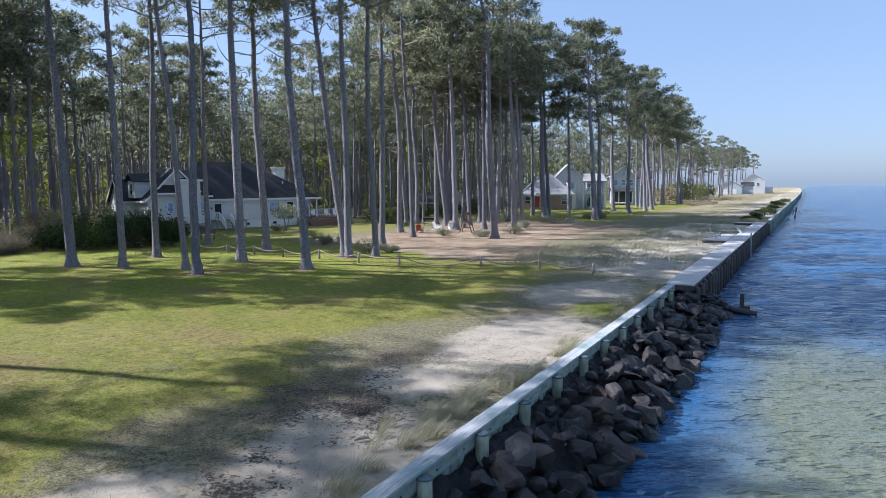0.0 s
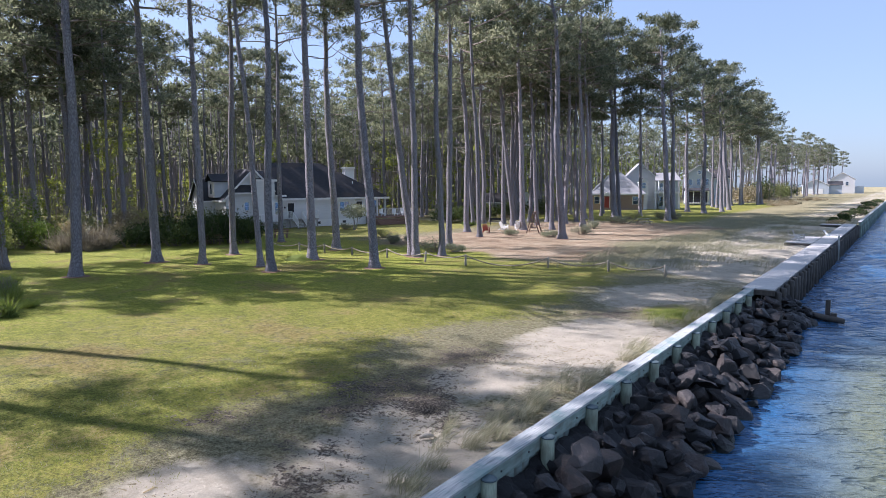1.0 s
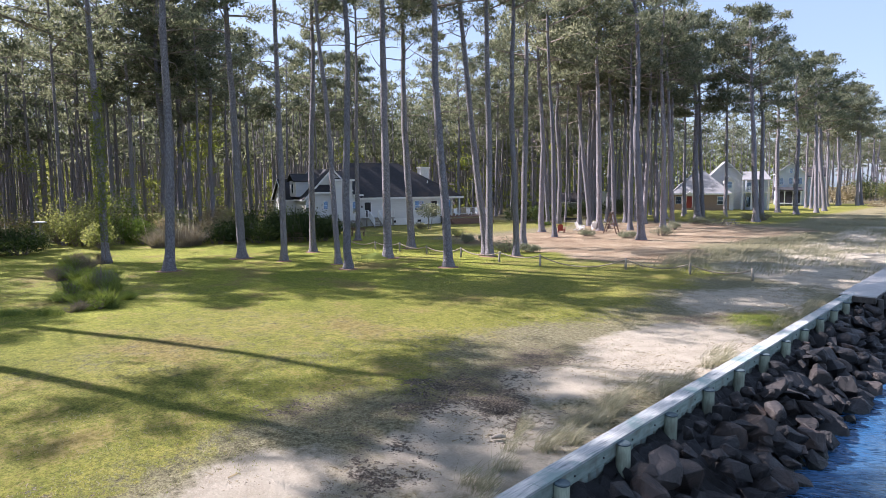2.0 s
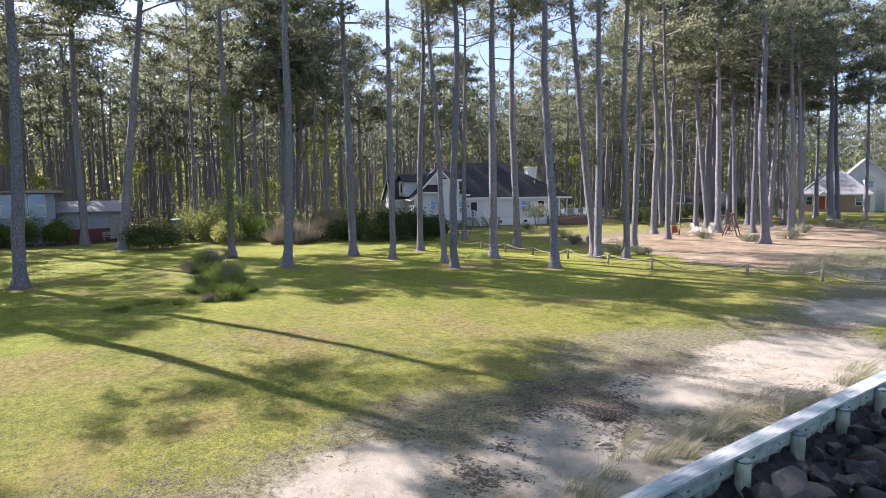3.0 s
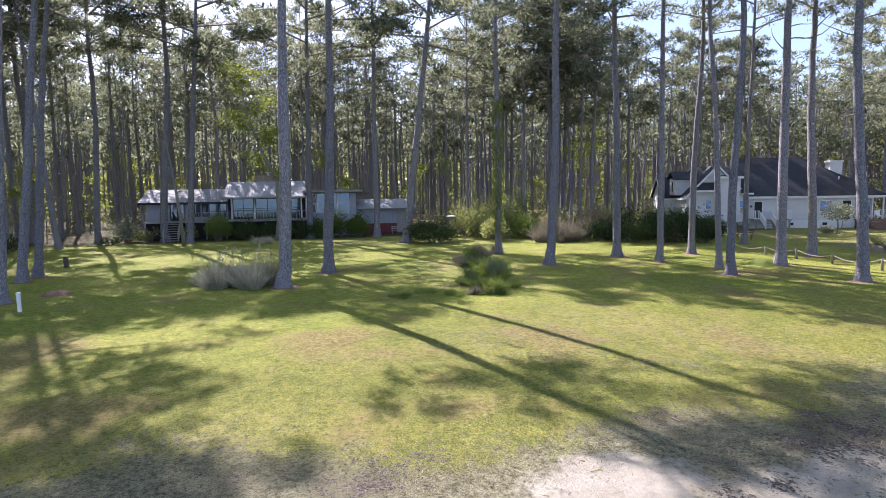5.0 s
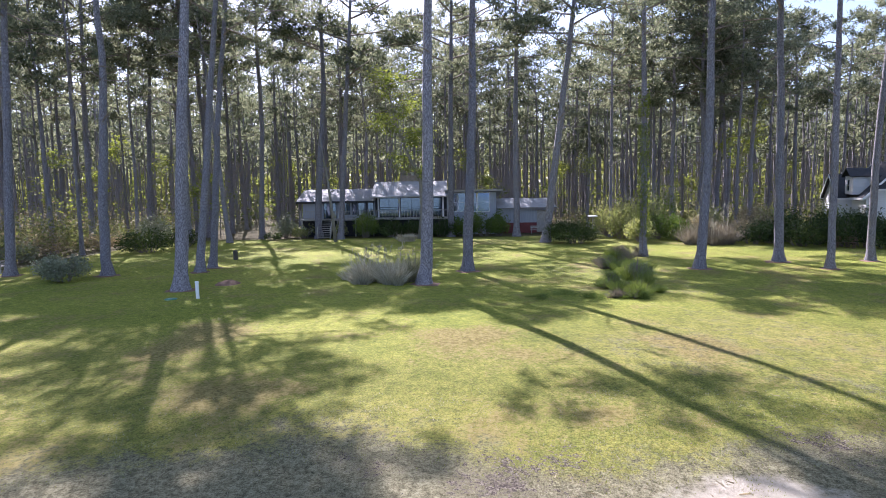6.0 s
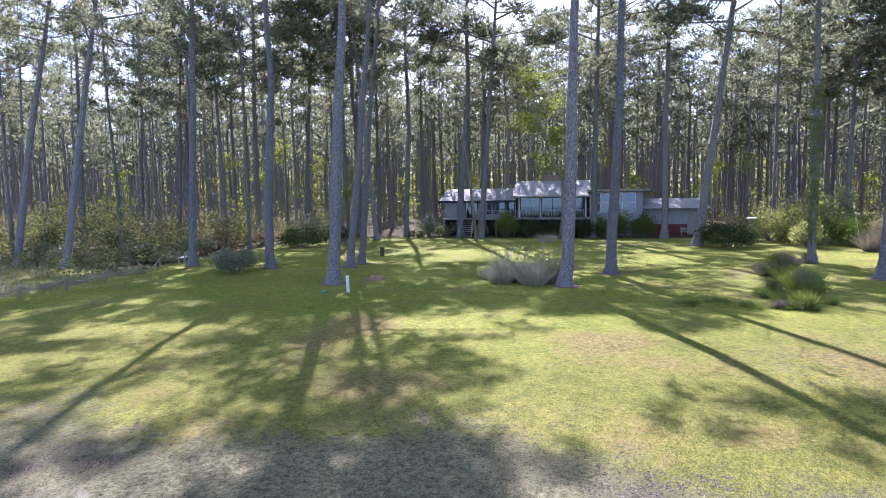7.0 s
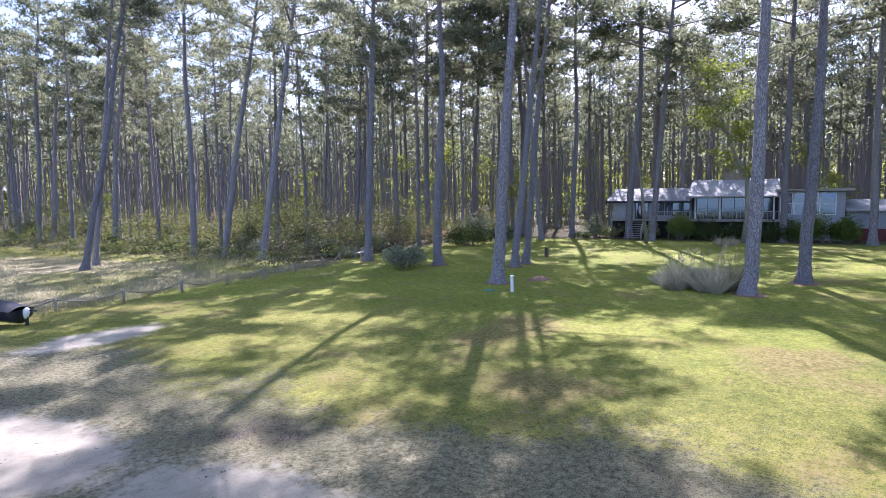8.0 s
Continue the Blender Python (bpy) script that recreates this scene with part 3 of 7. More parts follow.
def build_ground():
    def axis(*runs):
        out = []
        for a, b, st in runs:
            out += list(np.arange(a, b, st))
        return np.array(out)

    xs = np.append(axis((-2500, -400, 350), (-400, -150, 25), (-150, -60, 3), (-60, -30, 0.7), (-30, -12, 0.4), (-12, -3.8, 0.2), (-3.8, -2.4, 0.07), (-2.4, -0.2, 0.2)), [-0.2, -0.14])
    ys = np.append(axis((-2500, -300, 300), (-300, -110, 15), (-110, -45, 1.2), (-45, -22, 0.5), (-22, -0.8, 0.3), (-0.8, 0.8, 0.08), (0.8, 26, 0.3), (26, 90, 0.8), (90, 200, 4), (200, 900, 25)), [900, 1000])
    X, Y = np.meshgrid(xs, ys, indexing="ij")
    # the land reaches further out beyond the boardwalk
    X = X + 1.1 * step(Y, 78.0, 78.6) * step(X, -1.2, -0.2)
    # and bulges a little to the south
    X = X + 1.3 * (1 - step(Y, -17.8, -17.2)) * step(X, -1.4, -0.2)
    # far up the shore the land bends away
    X = X - BEND * np.clip(Y - 230, 0, None) ** 2 * step(X, -60, -1)
    x, y = X.ravel(), Y.ravel()
    z = height(x, y)
    nx, ny = len(xs), len(ys)
    idx = np.arange(nx * ny).reshape(nx, ny)
    quads = np.stack([idx[:-1, :-1], idx[1:, :-1], idx[1:, 1:], idx[:-1, 1:]], -1).reshape(-1, 4)
    me = bpy.data.meshes.new("ground")
    me.from_pydata(np.stack([x, y, z], 1).tolist(), [], quads.tolist())
    me.polygons.foreach_set("use_smooth", [True] * len(me.polygons))
    me.materials.append(M_GROUND)
    d = -x
    n1, n2, n3 = fbm(x, y, 6.0, 41), fbm(x, y, 2.4, 51), fbm(x, y, 14.0, 61)
    lot = step(y, -43, -40.5) * (1 - step(y + (n1 - 0.5) * 7, 26, 33))
    shore = 4.6 + 0.2 * step(y, 2, 6) * (1 - step(y, 14, 22)) + 0.3 * step(-y, 14, 22)
    masks = {
        "grass": lot * step(d + (n1 - 0.5) * 5 + (n2 - 0.5) * 3.0, shore - 1.5, shore + 5.5) * (0.62 + 0.38 * step(n3, 0.3, 0.6))
        + (1 - lot) * step(y, 68, 80) * step(d, 14, 22) * (1 - step(d, 45, 60)) * (1 - step(y, 160, 180)) + (1 - lot) * step(y, 20, 24) * (1 - step(y, 60, 66)) * step(d, 33, 40) * 0.6
        + 0.9 * patches(x, y, [(-1.9, 14.2, 1.3, 1.5, 1.0)]) + (1 - step(y, -43.5, -41)) * (1 - step(d, 30, 44)) * 0.8,
        "meadow": (1 - step(y, -43.5, -41)) * (1 - step(d, 22, 34)) * np.clip(0.1 + 1.0 * n1, 0, 1) + step(y, 80, 95) * (1 - step(d, 14, 24)) + 0.55 * step(y, 160, 180),
        "straw": step(y + (n1 - 0.5) * 8, 25, 31) * (1 - step(y, 62, 80)) * step(d + (n1 - 0.5) * 7, 9, 15) * (1 - step(d, 30, 40)) * (1 - 0.35 * step(n3 + (n2 - 0.5) * 0.6, 0.5, 0.62)),
        "forest": np.clip(step(d, 56, 66) * lot + (1 - step(y, -43, -41)) * step(d, 24, 38) + step(y, 24, 60) * step(d, 66, 80) + step(y, 60, 70) * step(d, 46, 60), 0, 1),
        "lush": lot * step(d + (n3 - 0.5) * 14, 13, 24) + patches(x, y, [(-1.9, 14.2, 1.5, 1.7, 1.0)]),
        "worn": np.clip(patches(x, y, [(-14.5, -10.3, 2.8, 2.0, 1.0), (-13.6, -3.0, 1.8, 1.3, 0.8), (-20.0, 9.0, 2.8, 1.2, 0.8), (-12.0, 3.2, 1.8, 1.1, 0.7), (-17.0, -20.0, 2.6, 2.0, 0.8), (-10.0, -16.0, 2.2, 2.0, 0.7), (-24.0, 15.0, 4.0, 1.3, 0.9), (-30.0, 8.0, 3.5, 1.0, 0.8)]) + (n1 - 0.6) * 0.5, 0, 1),
        "sand": (1 - patches(x, y, [(-1.7, 14.2, 1.2, 1.6, 1.3)]).clip(0, 1)) * np.clip(patches(x, y, [(-2.6, 8.3, 1.9, 2.6, 1.25), (-4.2, -5.6, 1.1, 1.3, 0.76), (-2.8, -0.9, 1.2, 1.0, 1.05), (-2.2, -2.4, 1.3, 1.2, 1.0), (-0.8, -25.6, 1.5, 2.8, 1.25), (-8.5, -33.6, 3.4, 1.5, 0.95), (-1.2, -19, 1.6, 2.5, 0.9), (-4.5, 17.5, 2.6, 3.5, 0.72), (-3.5, 2.6, 1.2, 1.0, 0.9), (-2.3, 38.0, 1.3, 6.0, 1.0), (-3.2, 52, 2.5, 6, 1.0)])
        + 0.42 * (1 - step(d, 3.0, 6.5)) * lot * (1 - 0.4 * step(-y, 9, 15)) + step(y, 23, 28) * (1 - step(y, 74, 84)) * (1 - step(d, 7, 12)) * 0.62 + step(y, 76, 90) * (1 - step(d, 6, 15)) * 0.5 + (n2 - 0.5) * 0.3, 0, 1.3) * (1 - step(d, 13, 17)),
        # first spot colours the dug hole dark: twig litter plus the pit's shade
        "litter": np.clip(0.8 * patches(x, y, [(-3.14, 0.05, 0.36, 0.42, 1.25), (-3.5, 0.5, 0.7, 0.7, 0.6), (-3.6, -3.2, 1.5, 1.6, 0.78), (-4.9, 0.6, 1.7, 2.2, 0.58), (-4.4, -1.7, 1.3, 1.5, 0.62), (-5.3, 4.2, 1.5, 2.0, 0.55), (-1.6, 2.4, 1.0, 1.6, 0.66), (-6.5, -3.5, 1.6, 2.0, 0.6), (-3.4, 13.0, 1.6, 2.4, 0.6), (-5.5, -12.0, 2.0, 4.0, 0.42), (-4.0, -20, 1.6, 3.0, 0.38)]) + (0.02 + (n2 - 0.5) * 1.2 + (n1 - 0.5) * 0.6) * (1 - step(d, 4.5, 8)) * (1 - patches(x, y, [(-2.2, 9.5, 1.6, 2.6, 1.0)])), 0, 1.3) * lot,
    }
    for name, v in masks.items():
        me.attributes.new(name, "FLOAT", "POINT").data.foreach_set("value", np.asarray(v, np.float32))
    tagged(new("ground", me), "shore lawn with worn sand, dry grass and pine straw", "ground", "", "structure")


build_ground()


def build_water():
    xs = np.concatenate([np.arange(-3, 45, 0.5), np.arange(45, 160, 2.0), np.arange(160, 4900, 180), [4900]])
    ys = np.concatenate([np.arange(-4900, -60, 240), np.arange(-60, -22, 4.0), np.arange(-22, 95, 0.6), np.arange(95, 320, 2.0), np.arange(320, 4900, 180), [4900]])
    X, Y = np.meshgrid(xs, ys, indexing="ij")
    fade = 1 - np.clip((np.maximum(X - 110, np.maximum(Y - 230, 0))) / 70, 0, 1)
    z = np.zeros_like(X)
    rng = np.random.default_rng(5)
    for k in range(18):
        lam = rng.uniform(1.0, 3.6) if k < 13 else rng.uniform(3.4, 6.5)
        a = radians(300 + rng.normal() * 20)
        ph = rng.uniform(0, 6.28)
        wob = fbm(X, Y, 7.0, 70 + k) * 3.0
        s = np.sin((X * math.cos(a) + Y * math.sin(a)) * 2 * math.pi / lam + ph + wob)
        near = 1 - step(np.maximum(X - 40, Y - 85), 0, 25) * (lam < 3.2)
        z += ((1 - np.abs(s)) * lam * 0.0075 + s * lam * 0.003) * near
    z = WATER_Z - 0.12 + z * fade
    nx, ny = len(xs), len(ys)
    idx = np.arange(nx * ny).reshape(nx, ny)
    quads = np.stack([idx[:-1, :-1], idx[1:, :-1], idx[1:, 1:], idx[:-1, 1:]], -1).reshape(-1, 4)
    me = bpy.data.meshes.new("water")
    me.from_pydata(np.stack([X.ravel(), Y.ravel(), z.ravel()], 1).tolist(), [], quads.tolist())
    me.polygons.foreach_set("use_smooth", [True] * len(me.polygons))
    me.materials.append(M_WATER)
    tagged(new("water", me), "choppy blue bay water, olive in the shallows", "water", "", "structure")


build_water()


# ---- trees ----
H0, R0 = 30.0, 0.3


def trunk_mesh(seed, sides=10, rings=15):
    rng = random.Random(seed)
    pts, radii = [], []
    ph, amp = rng.uniform(0, 6.28), rng.uniform(0.05, 0.28)
    for i in range(rings):
        t = (i / (rings - 1)) ** 1.15
        z = -0.3 + t * (H0 * 0.97)
        off = amp * math.sin(t * rng.uniform(2.5, 3.2) * math.pi + ph) * t ** 0.5
        pts.append((off + rng.uniform(-0.03, 0.03), off * 0.6 * math.cos(ph) + rng.uniform(-0.03, 0.03), z))
        r = R0 * (1.0 - 0.78 * t ** 1.25)
        if i == 0:
            r *= 1.75
        elif z < 1.0:
            r *= 1.2
        radii.append(r)
    pts.insert(1, (pts[0][0], pts[0][1], 0.12)); radii.insert(1, R0 * 1.5)
    pts.insert(2, (pts[0][0], pts[0][1], 0.5)); radii.insert(2, R0 * 1.18)
    return Shape().tube(pts, radii, sides, True, 0.05, rng).mesh("trunk", M_BARK, True)


def pine_crown(seed, crown_base, limbs, pads, blobs, per, needle, width, spread=1.0, sides=5):
    """Limbs and flat pads of needle tufts of one pine, for a trunk H0 high."""
    rng, r = np.random.default_rng(seed), random.Random(seed)
    wood, tufts = Shape(), []
    for i in range(limbs):
        t = (i + r.random()) / limbs
        z = crown_base + (H0 - 0.8 - crown_base) * t ** 0.9
        a = i * 2.4 + r.uniform(-0.7, 0.7)
        top = (z - crown_base) / (H0 - crown_base)
        ln = spread * (1.2 + 3.8 * (1 - top) ** 0.7 * (0.35 + 0.65 * min(1, top * 4 + 0.2))) * r.uniform(0.6, 1.15)
        rise = r.uniform(-0.08, 0.36) + 0.45 * top
        d = Vector((math.cos(a), math.sin(a), rise)).normalized()
        droop = r.uniform(-0.12, 0.10)
        pts = [Vector((0, 0, z)) + d * ln * s + Vector((r.uniform(-0.2, 0.2), r.uniform(-0.2, 0.2), droop * ln * s * s)) * (s > 0) for s in (0, 0.35, 0.7, 1.0)]
        w = 0.022 + 0.012 * ln
        wood.tube(pts, [w, w * 0.75, w * 0.5, w * 0.22], sides, False)
        for q in range(pads):
            s = r.uniform(0.8, 1.05) if q == 0 else r.uniform(0.4, 0.85)
            p = pts[0].lerp(pts[3], s) + Vector((r.gauss(0, 0.2), r.gauss(0, 0.2), r.gauss(0.1, 0.1))) * ln * 0.35 * (q > 0)
            if q:
                wood.tube([pts[0].lerp(pts[3], s * 0.7), p], [w * 0.4, w * 0.15], 3, False)
            wide = (0.62 + 0.15 * ln) * r.uniform(0.8, 1.25)
            for _ in range(blobs):
                b, e = r.uniform(0, 6.28), math.sqrt(r.random())
                tufts.append((p.x + math.cos(b) * e * wide, p.y + math.sin(b) * e * wide, p.z + r.gauss(0, 0.13) * wide + 0.3 * wide * (1 - e * e), r.uniform(0.26, 0.46) * wide ** 0.5))
    for q in range(blobs * 2):
        tufts.append((r.gauss(0, 0.55), r.gauss(0, 0.55), H0 - 0.9 + r.uniform(0, 1.3), 0.42))
    c = np.repeat(np.array(tufts), per, 0)
    out = unit(rng.normal(size=(len(c), 3)))
    roots = c[:, :3] + out * c[:, 3:] * rng.random((len(c), 1)) ** 0.5 * (1, 1, 0.72)
    ways = unit(out * 0.8 + unit(rng.normal(size=out.shape)) * 0.6 + (0, 0, 0.22))
    tris = blades(rng, roots, ways, needle * rng.uniform(0.7, 1.3, len(c)), width * rng.uniform(0.7, 1.3, len(c)))
    return tri_mesh("crown", tris, M_NEEDLE), wood


def dead_limbs(shape, seed, low, high, count):
    r = random.Random(seed + 900)
    for _ in range(count):
        z, a = r.uniform(low, high), r.uniform(0, 6.28)
        ln = r.uniform(0.5, 3.2)
        p, d = Vector((0, 0, z)), Vector((math.cos(a), math.sin(a), r.uniform(0.0, 0.5)))
        pts = [p]
        for _ in range(4):
            p = p + d * ln / 4
            d = (d + Vector((r.gauss(0, 0.25), r.gauss(0, 0.25), r.gauss(-0.06, 0.2)))).normalized()
            pts.append(p)
        shape.tube(pts, [0.045, 0.037, 0.03, 0.02, 0.008], 5, False)
    return shape


TRUNKS = [trunk_mesh(s) for s in range(9)]
FAR_TRUNKS = [trunk_mesh(s, 6, 9) for s in range(20, 26)]
NEAR_CROWNS, FAR_CROWNS, MID_CROWNS = [], [], []
for s in range(6):
    leaves, wood = pine_crown(100 + s, 16.8 + (s % 3) * 1.2, 20, 2, 8, 26, 0.34, 0.10, 1.3, 4)
    NEAR_CROWNS.append((leaves, dead_limbs(wood, s, 9.0, 17.0, 7).mesh("limb_mass", M_LIMB)))
for s in range(6):
    leaves, wood = pine_crown(200 + s, 13.5 + (s % 3) * 1.6, 17, 2, 7, 13, 0.46, 0.165, 1.35, 3)
    FAR_CROWNS.append((leaves, dead_limbs(wood, s + 50, 6.0, 15.0, 9).mesh("limb_mass", M_LIMB)))
for s in range(5):
    leaves, wood = pine_crown(250 + s, 17.5 + (s % 3) * 1.3, 22, 2, 8, 15, 0.47, 0.175, 1.4, 3)
    MID_CROWNS.append((leaves, dead_limbs(wood, s + 70, 8.0, 18.0, 12).mesh("limb_mass", M_LIMB)))
EDGE_CROWNS = []
for s in range(4):
    leaves, wood = pine_crown(280 + s, 15.0 + (s % 2) * 1.2, 24, 3, 7, 16, 0.46, 0.16, 1.7, 3)
    EDGE_CROWNS.append((leaves, dead_limbs(wood, s + 90, 8.0, 16.0, 9).mesh("limb_mass", M_LIMB)))


def pine(x, y, r, lx, ly, h, seed, near, label, group):
    rng = random.Random(seed * 7 + 3)
    up = Vector((lx, ly, 1)).normalized()
    q = Vector((0, 0, 1)).rotation_difference(up).to_matrix().to_4x4()
    m = Matrix.Translation((x, y, float(height(x, y)))) @ q
    t = thing("pine_tree", m, label, "tree", group)
    spin = Matrix.Rotation(rng.uniform(0, 6.28), 4, "Z")
    k = h / H0
    trunks, crowns = {"near": (TRUNKS, NEAR_CROWNS), "mid": (TRUNKS, MID_CROWNS), "edge": (TRUNKS, EDGE_CROWNS), "far": (FAR_TRUNKS, FAR_CROWNS)}[near]
    leaves, wood = crowns[rng.randrange(len(crowns))]
    part("trunk", trunks[rng.randrange(len(trunks))], M_BARK, t, at=spin @ Matrix.Diagonal((r / R0, r / R0, k, 1)))
    w = k * rng.uniform(0.9, 1.15)
    tagged(part("limb_mass", wood, M_LIMB, t, at=spin @ Matrix.Diagonal((w, w, k, 1))), kind="stuff")
    tagged(part("crown", leaves, M_NEEDLE, t, at=spin @ Matrix.Diagonal((w, w, k, 1))), kind="stuff")
    return t


# the tall pines of the shore lots: x, y, trunk radius, lean in x and y
PINES = [
    (-32.9, 4.9, 0.30, 0.012, 0.028), (-35.8, 11.3, 0.32, -0.010, -0.020), (-32.1, 12.5, 0.22, -0.003, -0.004),
    (-35.5, 17.2, 0.25, 0.011, 0.016), (-27.6, 13.8, 0.19, -0.035, -0.048), (-25.3, 12.8, 0.25, 0.004, 0.005),
    (-27.7, 18.2, 0.30, -0.006, -0.007), (-31.5, 24.1, 0.30, -0.023, -0.025), (-41.1, 26.2, 0.23, 0.004, 0.005),
    (-21.1, 17.5, 0.28, -0.040, -0.039), (-23.9, 24.6, 0.27, -0.083, -0.071), (-23.0, 23.9, 0.26, -0.010, -0.008),
    (-21.6, 25.2, 0.23, -0.018, -0.014), (-24.9, 30.6, 0.26, 0.008, 0.006), (-33.6, 45.9, 0.32, -0.014, -0.010),
    (-28.5, 40.7, 0.23, -0.034, -0.022), (-34.5, 57.5, 0.30, -0.083, -0.050), (-29.8, 51.7, 0.34, -0.027, -0.015),
    (-32.2, 59.6, 0.28, -0.045, -0.025), (-20.9, 43.6, 0.36, -0.047, -0.023), (-26.5, 60.8, 0.31, -0.026, -0.012),
    (-27.8, 66.4, 0.30, -0.053, -0.023), (-30.3, 80.9, 0.46, -0.049, -0.020), (-30.9, 84.4, 0.32, -0.055, -0.021),
    (-21.8, 79.5, 0.40, -0.064, -0.020), (-53.4, -1.5, 0.38, 0.020, 0.116), (-40.1, 3.6, 0.26, -0.002, -0.007),
    (-22.4, 84.1, 0.34, -0.043, -0.013), (-22.2, 113.2, 0.35, -0.047, -0.011), (-22.8, 121.9, 0.37, -0.096, -0.022),
    (-23.9, 162.3, 0.35, -0.090, -0.022), (-28.0, 160.3, 0.35, -0.055, -0.011), (-23.2, 104.5, 0.40, -0.033, -0.008),
    (-27.6, 110.2, 0.39, -0.035, -0.010), (-28.3, -12.1, 0.34, -0.001, 0.038), (-33.5, -9.6, 0.33, 0.001, 0.036),
    (-61.7, -10.5, 0.34, 0.000, 0.015), (-60.9, -3.4, 0.34, -0.001, -0.004), (-60.5, -22.3, 0.31, -0.011, 0.070),
    (-61.8, -24.9, 0.38, -0.010, 0.048), (-62.9, -31.4, 0.31, -0.006, 0.021), (-27.3, -25.2, 0.36, -0.024, 0.056),
    (-34.6, -27.1, 0.27, -0.037, 0.097), (-36.6, -27.0, 0.25, -0.029, 0.082), (-33.7, -32.7, 0.32, -0.012, 0.021),
    (-34.6, -39.6, 0.31, -0.028, 0.040), (-57.9, -33.3, 0.25, 0.027, -0.085), (-66.2, -38.5, 0.38, 0.004, -0.015),
    (-31.4, -55.8, 0.29, -0.007, 0.005), (-32.3, -53.2, 0.29, -0.120, 0.115), (-31.8, -48.2, 0.29, -0.109, 0.117),
    (-21.7, -55.9, 0.27, -0.161, 0.105), (-23.9, -58.1, 0.21, -0.096, 0.062), (-38.4, -77.5, 0.36, -0.073, 0.050),
    (-36.4, -88.8, 0.33, -0.043, 0.024), (-39.9, -92.0, 0.36, -0.066, 0.038),
]
for i, (x, y, r, lx, ly) in enumerate(PINES):
    rng = random.Random(i)
    # pines by the low house rise higher, so unseen crowns shade the lawn
    pine(x, y, r, lx, ly, rng.uniform(32.0, 34.0) if -70 < x < -50 else rng.uniform(26.5, 30.0) - (0.6 if y > 40 else 0), i, "edge" if y > 75 or -70 < x < -50 else ("mid" if y > 40 else "near"), "tall loblolly pine with bare grey-brown trunk and high crown", "tall pines on the shore lots")


# more broad-crowned pines; the first three are added to shade the lawn
for i, (x, y) in enumerate([(-59.0, -38.0), (-62.0, -43.5), (-57.0, -47.0), (-29.0, 88.5), (-63.0, 17.0), (-68.0, 21.0), (-72.0, 14.0), (-81.0, 28.0), (-82.0, 38.0), (-80.5, 48.0), (-80.0, 57.0)]):
    rng = random.Random(800 + i)
    pine(x, y, rng.uniform(0.27, 0.36), rng.gauss(0, 0.02), rng.gauss(0.01, 0.02), rng.uniform(31, 34) if y < 0 else rng.uniform(27, 30), 800 + i, "edge", "tall pine with a broad crown at the wood's edge", "tall pines on the shore lots")


def wooded(x, y):
    """How densely pines stand at a place, 0 to 1."""
    if -74.5 < x < -57 and -36 < y < 2.5:
        return 0.0                                # the low house and its yard
    if -79 < x < -42 and 24 < y < 62:
        return 0.0                                # the white house
    if -62 < x < -26 and 98 < y < 172:
        return 0.0                                # the far houses
    if y > 62:
        return 0.55 if x < -42 and y < 98 else (0.4 if x < -34 and y < 98 else (0.5 if x < -62 else (0.6 if y > 172 and x < -30 else 0.0)))
    if -84 < x < -56 and -4 < y < 12:
        return 0.3                                # thinner, where the sun reaches the scrub
    if y < -42:
        return 0.45 if x < -36 else 0.0
    if y > 8:
        return 1.0 if x < -60 else 0.0
    return 1.0 if x < -58 else 0.0


taken = [(p[0], p[1]) for p in PINES]
rng = random.Random(77)
grown = []
while len(grown) < 320:
    x, y = -30 - 75 * rng.random() ** 1.2, rng.uniform(-125, 170)
    if rng.random() > wooded(x, y) or min((x - a) ** 2 + (y - b) ** 2 for a, b in taken) < 5.5:
        continue
    taken.append((x, y))
    grown.append((x, y))
grown.sort(key=lambda p: abs(p[0]) + 0.25 * abs(p[1]))
DEEPER = grown[130:]
for i, (x, y) in enumerate(grown[:130]):
    pine(x, y, rng.uniform(0.15, 0.30), rng.gauss(0, 0.02), rng.gauss(0, 0.02), rng.uniform(23, 30), 1000 + i, "far", "slender dark pine in the woods", "pines in the woods")
# the row of tall pines along the shore to the north, and the grove beyond
count = 0
while count < 26:
    y = rng.uniform(54, 172)
    x = rng.uniform(-44, -23 - 3 * math.sin(y * 0.1))
    if (98 < y < 172 and -62 < x < -31) or (y < 150 and 0.24 < (5.5 - x) / (y + 10.8) < 0.43) or min((x - a) ** 2 + (y - b) ** 2 for a, b in taken) < 7:
        continue
    taken.append((x, y))
    pine(x, y, rng.uniform(0.24, 0.38), rng.gauss(-0.02, 0.025), rng.gauss(0, 0.02), rng.uniform(24.0, 27.5), 2000 + count, "mid", "tall shore pine with a broad dark crown", "tall pines on the shore lots")
    count += 1
count = 0
while count < 64:
    y = rng.uniform(165, 400)
    x = -27 - 52 * rng.random() ** 1.5 - BEND * max(0, y - 230) ** 2
    if min((x - a) ** 2 + (y - b) ** 2 for a, b in taken) < 8:
        continue
    taken.append((x, y))
    pine(x, y, rng.uniform(0.24, 0.38), rng.gauss(0, 0.02), rng.gauss(0, 0.02), rng.uniform(19, 26), 3000 + count, "far", "distant pine in the grove up the shore", "pines up the shore")
    count += 1

for i in range(16):
    x, y = -62 + 2.6 * i + rng.uniform(-2, 2), rng.uniform(376, 420)
    pine(x - BEND * (y - 230) ** 2, y, rng.uniform(0.26, 0.38), rng.gauss(0, 0.02), rng.gauss(0, 0.02), rng.uniform(24, 29) - 0.25 * i, 3100 + i, "mid", "distant pine behind the far houses", "pines up the shore")


